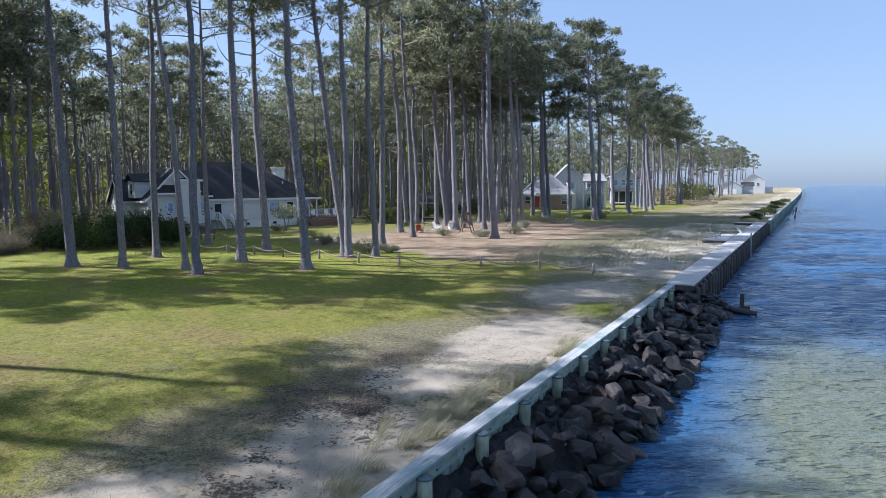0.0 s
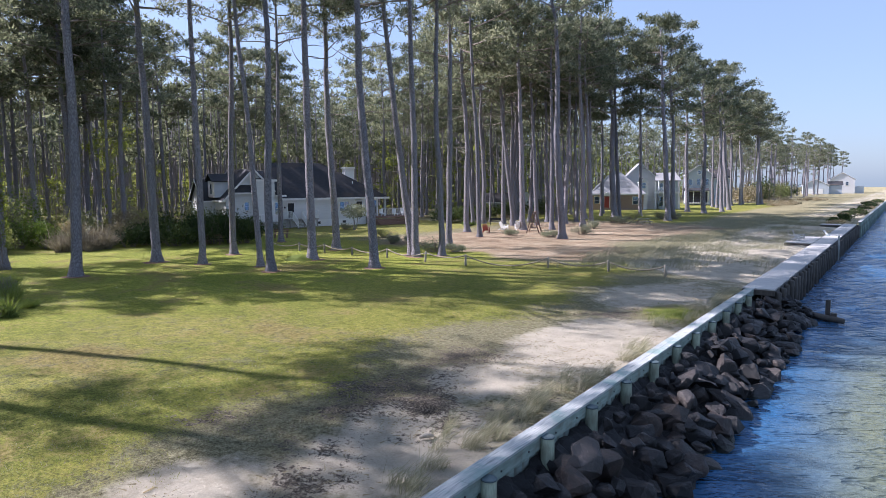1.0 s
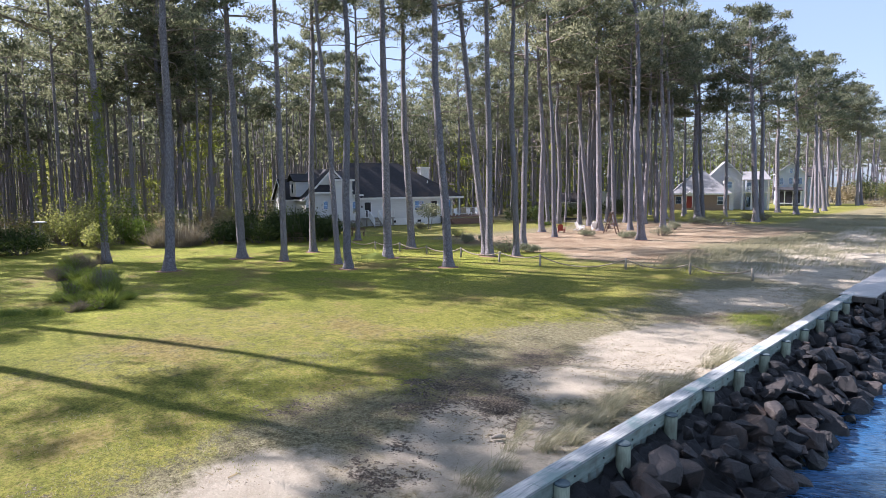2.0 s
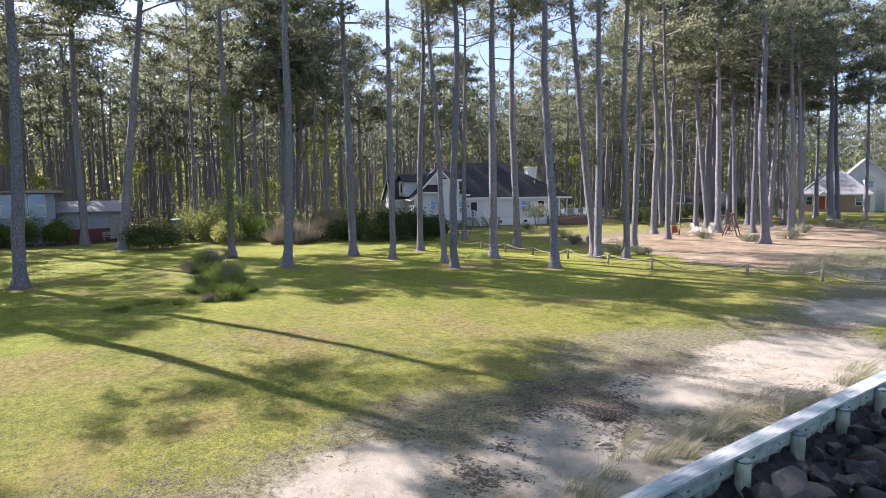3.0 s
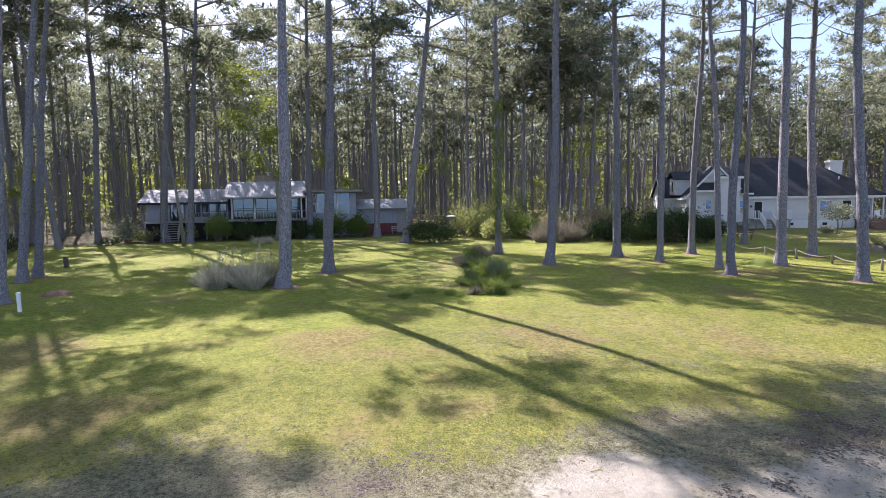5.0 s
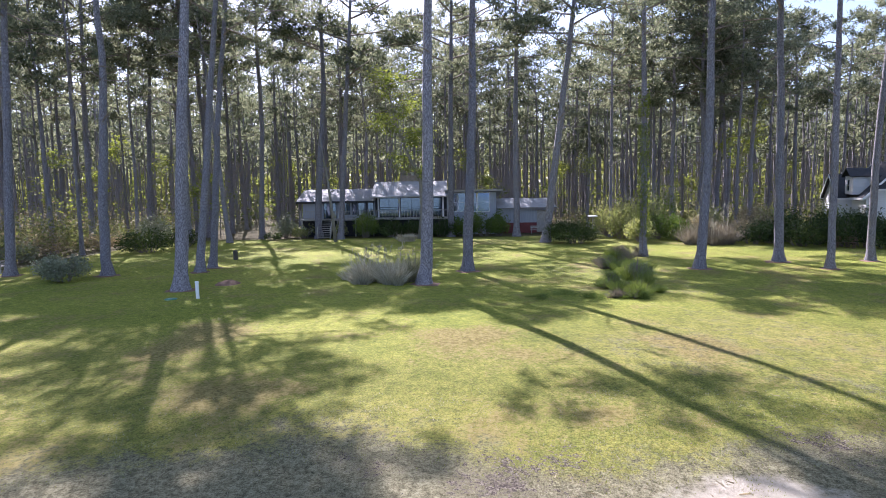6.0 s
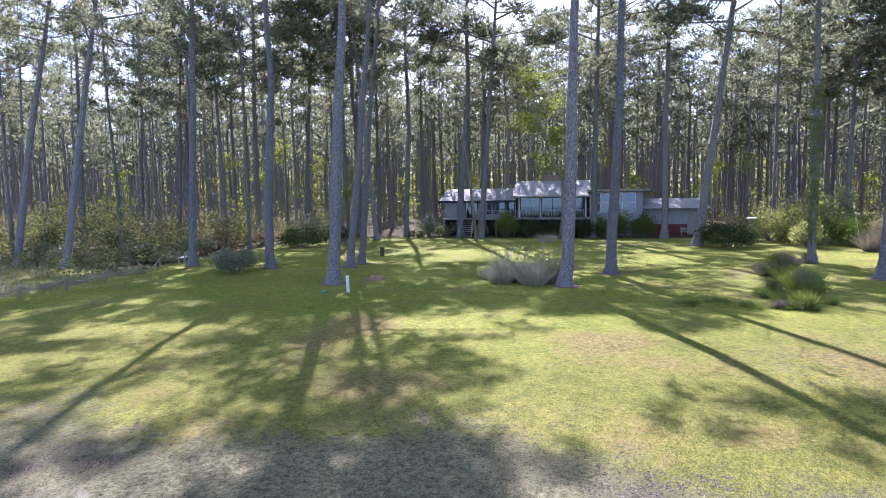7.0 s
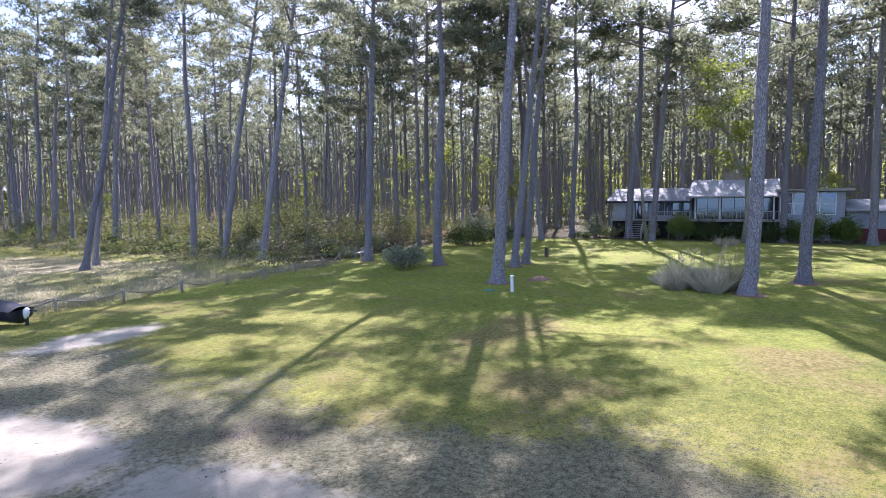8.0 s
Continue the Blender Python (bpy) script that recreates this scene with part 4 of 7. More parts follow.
# ---- deep woods and undergrowth ----
def deep_woods():
    rng, r = np.random.default_rng(31), random.Random(31)
    stems, spots = Shape(), list(DEEPER)
    while len(spots) < 1750:
        x, y = -86 - 95 * r.random() ** 0.9, r.uniform(-190, 190)
        spots.append((x, y))
    while len(spots) < 1930:
        spots.append((r.uniform(-95, -30), r.uniform(-210, -118)))
    while len(spots) < 2100:
        spots.append((r.uniform(-112, -64), r.uniform(98, 240)))
    while len(spots) < 2180:
        y = r.uniform(172, 330)
        spots.append((r.uniform(-100, -36) - BEND * max(0, y - 230) ** 2, y))
    for x, y in spots:
        h, w = r.uniform(21, 27), r.uniform(0.12, 0.24)
        stems.tube([(x, y, -0.2), (x + r.gauss(0, 0.2), y + r.gauss(0, 0.2), h * 0.5), (x + r.gauss(0, 0.4), y + r.gauss(0, 0.4), h)], [w, w * 0.8, w * 0.25], 5, False)
    whole("woods_trunks", stems, M_BARK, "close-set dark pine trunks deep in the woods", "woods", "stuff")
    def canopy(name, stand, per, low, high, long, wide, label):
        plates = 12
        c = np.repeat(np.array(stand), plates, 0)
        t = rng.random(len(c)) ** 0.9
        a, rad = rng.random(len(c)) * 6.283, 3.6 * np.sqrt(np.clip(1.1 - t, 0.1, 1)) * (0.25 + 0.75 * rng.random(len(c)))
        c = np.stack([c[:, 0] + rad * np.cos(a), c[:, 1] + rad * np.sin(a), low + (high - low) * t], 1)
        at = np.repeat(c, max(1, per // plates), 0)
        at = at + rng.normal(size=at.shape) * (0.72, 0.72, 0.2)
        ways = unit(rng.normal(size=at.shape) + (0, 0, 0.2))
        whole(name, tri_mesh(name, blades(rng, at, ways, long * rng.uniform(0.7, 1.4, len(at)), wide * rng.uniform(0.7, 1.3, len(at))), M_NEEDLE), None, label, "woods", "stuff")

    canopy("woods_canopy", [p for p in DEEPER if p[1] > 0], 760, 11.0, 28.0, 0.55, 0.2, "dark pine canopy behind the white house")
    canopy("woods_canopy", [p for p in DEEPER if p[1] <= 0], 440, 13.0, 28.0, 0.55, 0.19, "open pine canopy behind the low house")
    canopy("woods_canopy", spots[len(DEEPER):], 108, 10.0, 26.5, 1.3, 0.42, "dark pine canopy over the deep woods")
    n = 58000
    x, y = rng.uniform(-300, -175, n), rng.uniform(-330, 330, n)
    z = 23 * rng.random(n)
    at = np.stack([x, y, z], 1)
    whole("far_woods", tri_mesh("far_woods", blades(rng, at, unit(rng.normal(size=at.shape)), rng.uniform(2.0, 5.0, n), rng.uniform(0.7, 1.6, n)), M_FARWOODS), None, "far dim woods behind the pines", "woods", "stuff")
    n = 16000
    x, y = rng.uniform(-175, -40, n), rng.uniform(-330, -190, n)
    at = np.stack([x, y, 24 * rng.random(n) ** 0.9], 1)
    whole("far_woods", tri_mesh("far_woods", blades(rng, at, unit(rng.normal(size=at.shape)), rng.uniform(2.0, 4.5, n), rng.uniform(0.6, 1.4, n)), M_FARWOODS), None, "far dim woods beyond the meadow", "woods", "stuff")
    n = 15000
    x, y = rng.uniform(-135, -64, n), rng.uniform(96, 330, n)
    x = x - BEND * np.clip(y - 230, 0, None) ** 2
    at = np.stack([x, y, 17 * rng.random(n) ** 1.2], 1)
    whole("far_woods", tri_mesh("far_woods", blades(rng, at, unit(rng.normal(size=at.shape)), rng.uniform(0.9, 2.4, n), rng.uniform(0.3, 0.8, n)), M_WOODS), None, "dark woods behind the far houses", "woods", "stuff")
    n = 20000
    x, y = rng.uniform(-140, -80, n), rng.uniform(-170, 175, n)
    keep = fbm(x, y, 16.0, 91) > 0.42
    x, y = x[keep], y[keep]
    z = rng.random(len(x)) ** 1.3 * 6.5 * (0.3 + fbm(x, y, 9.0, 95))
    whole("woods_understorey", tri_mesh("woods_understorey", leaf_cards(rng, np.stack([x, y, z + 0.2], 1), rng.uniform(0.3, 0.8, len(x))), M_WOODS), None, "fresh green understorey leaves among the trunks", "woods", "stuff")


deep_woods()


def sapling_meshes(seed, h, n):
    rng, r = np.random.default_rng(seed), random.Random(seed)
    wood, at = Shape(), []
    lean = Vector((r.gauss(0, 0.08), r.gauss(0, 0.08), 1)).normalized()
    top = lean * h
    wood.tube([(0, 0, -0.1), lean * h * 0.4 + Vector((r.gauss(0, 0.15), r.gauss(0, 0.15), 0)), lean * h * 0.75, top], [0.06 * h / 7, 0.05 * h / 7, 0.03 * h / 7, 0.01], 6, False)
    for i in range(14):
        t = r.uniform(0.3, 1.0)
        a = r.uniform(0, 6.28)
        ln = h * 0.32 * (1.15 - t) + 0.5
        p0 = lean * h * t
        p1 = p0 + Vector((math.cos(a), math.sin(a), r.uniform(0.1, 0.7))) * ln
        wood.tube([p0, p0.lerp(p1, 0.5) + Vector((0, 0, 0.1)), p1], [0.022, 0.016, 0.006], 4, False)
        k = n // 14
        s = rng.uniform(0.25, 1.1, k)[:, None]
        at.append(np.array(p0) + (np.array(p1) - np.array(p0)) * s + rng.normal(size=(k, 3)) * (0.34, 0.34, 0.22) * ln ** 0.5)
    at = np.concatenate(at)
    return wood.mesh("stem", M_BARK_PALE), tri_mesh("foliage", leaf_cards(rng, at, rng.uniform(0.16, 0.34, len(at)) * (h / 7) ** 0.4), M_LEAF_SPRING)


SAPLINGS = [sapling_meshes(300 + s, h, 520) for s, h in enumerate((5.5, 7.0, 8.5, 10.0))]


def sapling(x, y, k, seed):
    r = random.Random(seed)
    t = thing("sapling", pose(x, y, float(height(x, y)), 0, 0, r.uniform(0, 360)), "young broadleaf tree in fresh yellow-green leaf", "tree", "young trees in the woods")
    stem, leaves = SAPLINGS[r.randrange(4)]
    s = Matrix.Diagonal((k, k, k, 1))
    part("stem", stem, M_BARK_PALE, t, at=s)
    tagged(part("foliage", leaves, M_LEAF_SPRING, t, at=s), kind="stuff")


r = random.Random(55)
made = 0
while made < 55:
    x, y = r.uniform(-104, -46), r.uniform(-120, 150)
    if r.random() > wooded(x, y) * 0.9 + (0.25 if -84 < x < -70 and 26 < y < 60 else 0):
        continue
    sapling(x, y, r.uniform(0.75, 1.25), 400 + made)
    made += 1


def big_broadleaf(x, y, h, lean, seed):
    """The crooked tree in bright new leaf beside the low house."""
    rng, r = np.random.default_rng(seed), random.Random(seed)
    t = thing("broadleaf_tree", pose(x, y, float(height(x, y))), "crooked broadleaf tree with pale bark and bright new leaves", "tree")
    trunk = [Vector((0, 0, -0.2)), Vector((0.1, 0.3, 2.5)), Vector((0.0, 0.2, 6)), Vector((0, lean * 0.35, 9)), Vector((0, lean * 0.75, 12.5)), Vector((0, lean, h))]
    part("trunk", Shape().tube(trunk, [0.27, 0.2, 0.17, 0.14, 0.09, 0.03], 9), M_BARK_PALE, t, smooth=True)
    wood, at = Shape(), []
    for i in range(40):
        s = r.uniform(0.42, 1.0)
        k = min(4, int(s * 5))
        p0 = trunk[k].lerp(trunk[k + 1], s * 5 - k)
        a = r.uniform(0, 6.28)
        p1 = p0 + Vector((math.cos(a), math.sin(a), r.uniform(0.0, 0.8))) * r.uniform(1.2, 3.4)
        wood.tube([p0, p0.lerp(p1, 0.5) + Vector((r.gauss(0, 0.2), r.gauss(0, 0.2), 0.15)), p1], [0.05, 0.035, 0.01], 5, False)
        q = rng.uniform(0.35, 1.15, 110)[:, None]
        at.append(np.array(p0) + (np.array(p1) - np.array(p0)) * q + rng.normal(size=(110, 3)) * (0.42, 0.42, 0.3))
    tagged(part("limb_mass", wood, M_BARK_PALE, t), kind="stuff")
    at = np.concatenate(at)
    tagged(part("crown", tri_mesh("crown", leaf_cards(rng, at, rng.uniform(0.18, 0.34, len(at))), M_LEAF_SPRING), M_LEAF_SPRING, t), kind="stuff")


big_broadleaf(-59.7, -13.8, 17.5, -3.2, 61)
big_broadleaf(-83.0, 30.0, 16.0, 1.8, 62)


def bare_tree(x, y, h, lean, seed):
    r = random.Random(seed)
    t = thing("dead_tree", pose(x, y, float(height(x, y))), "thin bare leaning tree with pale grey bark", "tree")
    s = Shape()
    pts = [Vector((0, 0, -0.2)), Vector((0.1, lean * 0.25, h * 0.35)), Vector((0, lean * 0.5, h * 0.6)), Vector((0, lean, h))]
    s.tube(pts, [0.2, 0.14, 0.09, 0.02], 8)
    part("trunk", s, M_BARK_PALE, t, smooth=True)
    b = Shape()
    for i in range(7):
        k = r.randrange(1, 3)
        p = pts[k].lerp(pts[k + 1], r.random())
        a = r.uniform(0, 6.28)
        d = Vector((math.cos(a) * 0.5, math.sin(a), r.uniform(0.3, 1))) * r.uniform(0.8, 2.4)
        b.tube([p, p + d * 0.5 + Vector((0, 0, 0.1)), p + d], [0.05, 0.03, 0.008], 5, False)
    tagged(part("limb_mass", b, M_BARK_PALE, t), kind="stuff")


bare_tree(-57.5, -22.3, 12.0, -1.5, 71)


# ---- shrubs ----
def shrub(x, y, rx, ry, h, leaf, size, count, label, seed, name="shrub", lumps=9, flower=0):
    rng, r = np.random.default_rng(seed), random.Random(seed)
    t = thing(name, pose(x, y, float(height(x, y)), 0, 0, r.uniform(-25, 25)), label, "shrub")
    stems, at = Shape(), []
    for i in range(lumps):
        a, d = r.uniform(0, 6.28), math.sqrt(r.random()) * 0.72
        top = h * r.uniform(0.5, 0.92) * (1 - 0.35 * d)
        cx, cy = math.cos(a) * d * rx, math.sin(a) * d * ry
        for _ in range(3):
            e = Vector((cx + r.gauss(0, 0.16) * rx, cy + r.gauss(0, 0.16) * ry, top * r.uniform(0.7, 1.05)))
            b0 = Vector((cx * 0.35, cy * 0.35, -0.05))
            stems.tube([b0, b0.lerp(e, 0.55) + Vector((r.gauss(0, 0.05), r.gauss(0, 0.05), 0.06)), e], [0.025, 0.017, 0.006], 4, False)
        k = count // lumps
        off = unit(rng.normal(size=(k, 3))) * rng.random((k, 1)) ** 0.4
        at.append(np.array((cx, cy, top * 0.6)) + off * (rx * 0.42, ry * 0.42, top * 0.5))
    at = np.concatenate(at)
    at[:, 2] = np.abs(at[:, 2]) + 0.04
    tagged(part("stem_mass", stems, M_LIMB, t), kind="stuff")
    tagged(part("foliage", tri_mesh("foliage", leaf_cards(rng, at, size * rng.uniform(0.6, 1.4, len(at)), 0.8), leaf), leaf, t), kind="stuff")
    if flower:
        f = at[rng.integers(0, len(at), flower)] + rng.normal(size=(flower, 3)) * 0.06
        tagged(part("blossom", tri_mesh("blossom", leaf_cards(rng, f, np.full(flower, size * 0.9)), M_FLOWER), M_FLOWER, t, "white blossom"), kind="stuff")
    return t


def grass_clump(x, y, rx, ry, h, blade, count, label, seed, wide=0.025, plumes=0, name="grass_clump"):
    rng = np.random.default_rng(seed)
    t = thing(name, pose(x, y, float(height(x, y))), label, "grass clump")
    tufts = max(5, int(count / 90))
    ta, td, th = rng.random(tufts) * 6.283, np.sqrt(rng.random(tufts)), rng.uniform(0.5, 1.2, tufts)
    k = rng.integers(0, tufts, count)
    a, d = rng.random(count) * 6.283, np.sqrt(rng.random(count))
    own = 0.34
    px, py = np.cos(ta)[k] * td[k] * 0.8 + np.cos(a) * d * own, np.sin(ta)[k] * td[k] * 0.8 + np.sin(a) * d * own
    roots = np.stack([px * rx * 0.85, py * ry * 0.85, np.full(count, -0.03)], 1)
    ways = unit(np.stack([px * 0.45 + np.cos(a) * d * 0.3, py * 0.45 + np.sin(a) * d * 0.3, np.ones(count)], 1) + rng.normal(size=(count, 3)) * (0.3, 0.3, 0.05))
    ln = h * rng.uniform(0.45, 1.15, count) * th[k] * (1.05 - 0.25 * td[k])
    low = blades(rng, roots, ways, ln * 0.6, np.full(count, wide))
    mid = (roots + ways * ln[:, None] * 0.5)
    bent = unit(ways + np.stack([np.cos(a), np.sin(a), -0.2 + 0 * a], 1) * rng.uniform(0.1, 0.7, (count, 1)))
    high = blades(rng, mid, bent, ln * 0.55, np.full(count, wide * 0.8))
    tagged(part("blade_mass", tri_mesh("blade_mass", np.concatenate([low, high]), blade), blade, t), kind="stuff")
    if plumes:
        at = np.stack([rng.normal(size=plumes) * rx * 0.45, rng.normal(size=plumes) * ry * 0.45, np.zeros(plumes)], 1)
        stalk = blades(rng, at, unit(rng.normal(size=(plumes, 3)) * (0.12, 0.12, 0) + (0, 0, 1)), h * rng.uniform(1.0, 1.4, plumes), np.full(plumes, 0.05))
        head = stalk[:, 2]
        q = np.repeat(head, 9, 0) - (0, 0, 0.0) + rng.normal(size=(plumes * 9, 3)) * (0.04, 0.04, 0.16) - (0, 0, 0.15)
        tagged(part("plume_mass", tri_mesh("plume_mass", np.concatenate([stalk, blades(rng, q, unit(rng.normal(size=q.shape) * (0.5, 0.5, 0.4) + (0, 0, 1)), np.full(len(q), 0.22), np.full(len(q), 0.05))]), M_PAMPAS), M_PAMPAS, t, "pale feathery plumes"), kind="stuff")


rc = random.Random(41)
for i in range(9):
    a, d = i * 2.4, 0.25 + 1.75 * math.sqrt(i / 9)
    grass_clump(-29.8 + math.cos(a) * d * 0.8, -14.6 + math.sin(a) * d * 1.1, 0.85, 0.85, rc.uniform(1.1, 1.75), M_PAMPAS if i % 3 else M_DUNE_GRASS, 620, "tuft of pale dry ornamental grass on the lawn", 80 + i, 0.042, 3)
grass_clump(-57.0, -15.0, 1.0, 1.0, 1.1, M_PAMPAS, 700, "small tan grass tuft before the low house", 2, 0.03)
for i, (x, y, h) in enumerate([(-48.6, 10.8, 1.9), (-49.4, 12.2, 2.5), (-48.4, 13.4, 2.1), (-50.2, 13.8, 2.7), (-51.0, 12.0, 2.6), (-47.8, 12.2, 1.6)]):
    grass_clump(x, y, 0.9, 0.9, h, M_REED, 700, "tall straw-coloured reed clump at the wood's edge", 90 + i, 0.03, 4)
# the overgrown swale across the lawn
SWALE = [(-22.6, -2.2), (-25.0, -1.9), (-27.5, -1.5), (-31.0, -0.8), (-35.0, 0.3), (-39.0, 1.7), (-42.0, 2.8)]
for i in range(40):
    q = i / 40 * (len(SWALE) - 1)
    (x0, y0), (x1, y1) = SWALE[int(q)], SWALE[int(q) + 1]
    x, y, far = x0 + (x1 - x0) * (q % 1) + rc.gauss(0, 0.35), y0 + (y1 - y0) * (q % 1) + rc.gauss(0, 0.7), q / 6
    dry = rc.random() < 0.12 + 0.6 * (far > 0.72)
    grass_clump(x, y, 0.55, 0.5, rc.choice([0.3, 0.4, 0.5, 0.65, 0.8, 1.05]) * (1 + 0.2 * far), M_REED if dry else M_WEED, 420, "dry brown stalks in the lawn swale" if dry else "feathery green weeds in the lawn swale", 1200 + i, 0.026)
    if i % 4 == 1:
        shrub(x, y + rc.uniform(-0.4, 0.4), 0.75, 0.55, rc.uniform(0.5, 1.15) * (1 + 0.2 * far), M_LEAF_RUST if far > 0.8 else M_WEED, 0.075, 1100, "small-leaved feathery brush in the lawn swale", 10 + i, lumps=14)
for i, (x, y, w) in enumerate([(-23.4, -3.8, 0.9), (-24.0, -5.2, 1.0), (-23.6, -6.6, 0.9)]):
    grass_clump(x, y, w, w * 0.85, 0.36, M_WEED, 500, "feathery green weeds in the lawn swale", 1250 + i, 0.022)
shrub(-28.6, -0.3, 0.95, 0.85, 1.6, M_LEAF_GREY, 0.06, 2200, "greyish twiggy bush in the lawn swale", 25, lumps=16)
# ivy up one of the pines by the woods
t = thing("ivy", pose(-40.1, 3.6, 0), "bright green ivy climbing a pine trunk", "ivy")
q = np.random.default_rng(61)
z = 1.5 + 12.0 * q.random(2600) ** 0.9
a = q.normal(size=2600) * 1.2 - 0.3
rad = 0.34 - 0.004 * z + 0.14 * q.random(2600)
keep = value_noise(a * 0.3, z, 1.1, 62) > 0.3
pts = np.stack([rad * np.cos(a) - 0.002 * z, rad * np.sin(a) - 0.007 * z, z], 1)[keep]
tagged(part("foliage", tri_mesh("foliage", leaf_cards(q, pts, q.uniform(0.10, 0.2, len(pts))), M_LEAF_SPRING), M_LEAF_SPRING, t), kind="stuff")
part("stem", Shape().tube([(0.27, -0.1, 0), (0.28, -0.14, 3.5), (0.24, -0.14, 8.0), (0.2, -0.16, 11.0)], [0.03, 0.025, 0.02, 0.01], 5), M_LIMB, t)
# the spreading juniper and the wood's edge
shrub(-51.6, 1.2, 3.4, 3.0, 2.9, M_LEAF_DARK, 0.17, 6000, "wide dark spreading juniper on the lawn's edge", 20, "juniper", 14)
EDGE = [
    (-58.5, 6.0, 2.4, 5.4, "mix"), (-57.0, 9.5, 2.6, 6.0, "mix"), (-60.5, 11.5, 2.8, 6.6, "lime"), (-54.6, 9.4, 1.9, 3.6, "lime"), (-51.6, 7.2, 1.8, 3.0, "mix"), (-55.6, 6.4, 2.0, 4.2, "mix"), (-53.0, 11.0, 1.8, 3.0, "lime"),
    (-48.0, 15.6, 1.9, 2.6, "dark"), (-46.8, 20.0, 2.2, 3.8, "dark"), (-44.0, 22.6, 2.0, 3.6, "dark"), (-46.5, 24.6, 2.2, 4.0, "dark"), (-50.0, 19.6, 2.4, 4.2, "dark"), (-50.6, 27.4, 2.2, 3.6, "dark"), (-47.8, 27.6, 1.8, 2.8, "dark"),
    (-51.5, 15.8, 2.2, 2.9, "rust"), (-54.0, 19.0, 2.6, 4.2, "rust"), (-49.0, 17.5, 2.0, 2.4, "dark"), (-46.0, 18.5, 2.4, 3.4, "dark"), (-45.0, 21.5, 2.2, 3.9, "dark"),
    (-43.2, 23.6, 1.9, 3.0, "dark"), (-48.5, 22.5, 2.5, 4.6, "dark"), (-51.5, 24.5, 2.4, 4.4, "mix"), (-54.8, 28.0, 2.4, 3.2, "dark"), (-56.5, 22.0, 2.6, 3.8, "mix"),
    (-61.5, 17.0, 2.8, 4.2, "mix"), (-63.0, 23.0, 2.8, 4.0, "rust"), (-57.0, 33.5, 1.6, 1.6, "dark"), (-58.2, 14.8, 2.2, 3.2, "rust"), (-61.5, 7.5, 2.0, 3.0, "dark"),
]
LEAVES = {"mix": (M_LEAF_MIX, "sunlit mixed scrub at the wood's edge"), "lime": (M_LEAF_LIME, "bright green leafy bush at the wood's edge"), "rust": (M_LEAF_RUST, "brown dry brush at the wood's edge"), "dark": (M_LEAF_DARK, "dark evergreen bush at the wood's edge"), "grey": (M_LEAF_GREY, "silvery grey-green bush")}
for i, (x, y, w, h, k) in enumerate(EDGE):
    shrub(x, y, w, w, h, LEAVES[k][0], 0.18, 2300, LEAVES[k][1], 500 + i, lumps=12)
# before the low house
for i, (x, y, w, h, k) in enumerate([(-62.0, -19.9, 1.7, 3.3, "lime"), (-62.2, -17.0, 1.6, 2.4, "dark"), (-62.2, -14.4, 1.7, 2.3, "dark"), (-62.2, -11.6, 1.6, 2.4, "dark"), (-61.9, -9.0, 1.6, 2.8, "lime"), (-61.8, -6.9, 1.7, 3.4, "lime"), (-62.2, -5.2, 1.2, 3.0, "lime")]):
    shrub(x, y, w * 1.12, w * 1.12, h * 1.1, LEAVES[k][0], 0.16, 4200, "clipped green azalea hedge bush before the low house", 540 + i, "hedge_bush", 16)
shrub(-62.6, -26.6, 1.3, 1.3, 2.0, M_LEAF_MIX, 0.18, 900, "green bush with white blossom by the deck steps", 550, flower=120)
shrub(-62.8, -22.4, 1.0, 1.0, 2.4, M_LEAF_MIX, 0.18, 800, "tall bush with white blossom beside the deck steps", 551, flower=160)
shrub(-63.5, -29.0, 2.0, 2.0, 3.6, M_LEAF_GREY, 0.22, 1300, "pale leafy bush at the house corner", 552)
shrub(-60.0, -29.5, 1.2, 1.0, 1.2, M_LEAF_DARK, 0.16, 700, "low dark bush by the deck", 553)
# beside the southern rope fence
shrub(-31.5, -34.2, 1.7, 1.6, 2.3, M_LEAF_GREY, 0.15, 2400, "silvery grey-green bush beside the rope fence", 560, flower=40)
shrub(-33.4, -36.0, 1.4, 1.4, 1.9, M_LEAF_GREY, 0.15, 1500, "grey-green twiggy bush beside the rope fence", 561)
shrub(-49.0, -37.5, 3.4, 2.6, 2.6, M_LEAF_DARK, 0.2, 2600, "long dark evergreen hedge mass by the woods", 562, "hedge_bush", 12)
shrub(-53.5, -36.0, 2.2, 2.0, 2.3, M_LEAF_DARK, 0.2, 1300, "dark evergreen bush by the woods", 563)
shrub(-57.0, -40.5, 2.4, 2.2, 4.0, M_LEAF_GREY, 0.24, 1500, "tall pale flowering bush by the woods", 564, flower=150)
r = random.Random(91)
for i in range(56):
    x, y = r.uniform(-62, -25), -43 - 60 * r.random() ** 1.4
    if x > -33 - (y + 43) * 0.05 and r.random() < 0.75:
        continue
    k = r.choice(["rust", "mix", "mix", "dark", "grey"])
    w = r.uniform(1.1, 2.3)
    shrub(x, y, w, w, r.uniform(0.9, 2.3) * (1.5 if x < -38 else 0.9), LEAVES[k][0], 0.16, 1300, {"rust": "brown bracken-like brush in the rough meadow", "mix": "yellow-green scrub in the rough meadow", "dark": "dark green scrub in the rough meadow", "grey": "grey-green scrub in the rough meadow"}[k], 600 + i, lumps=7)
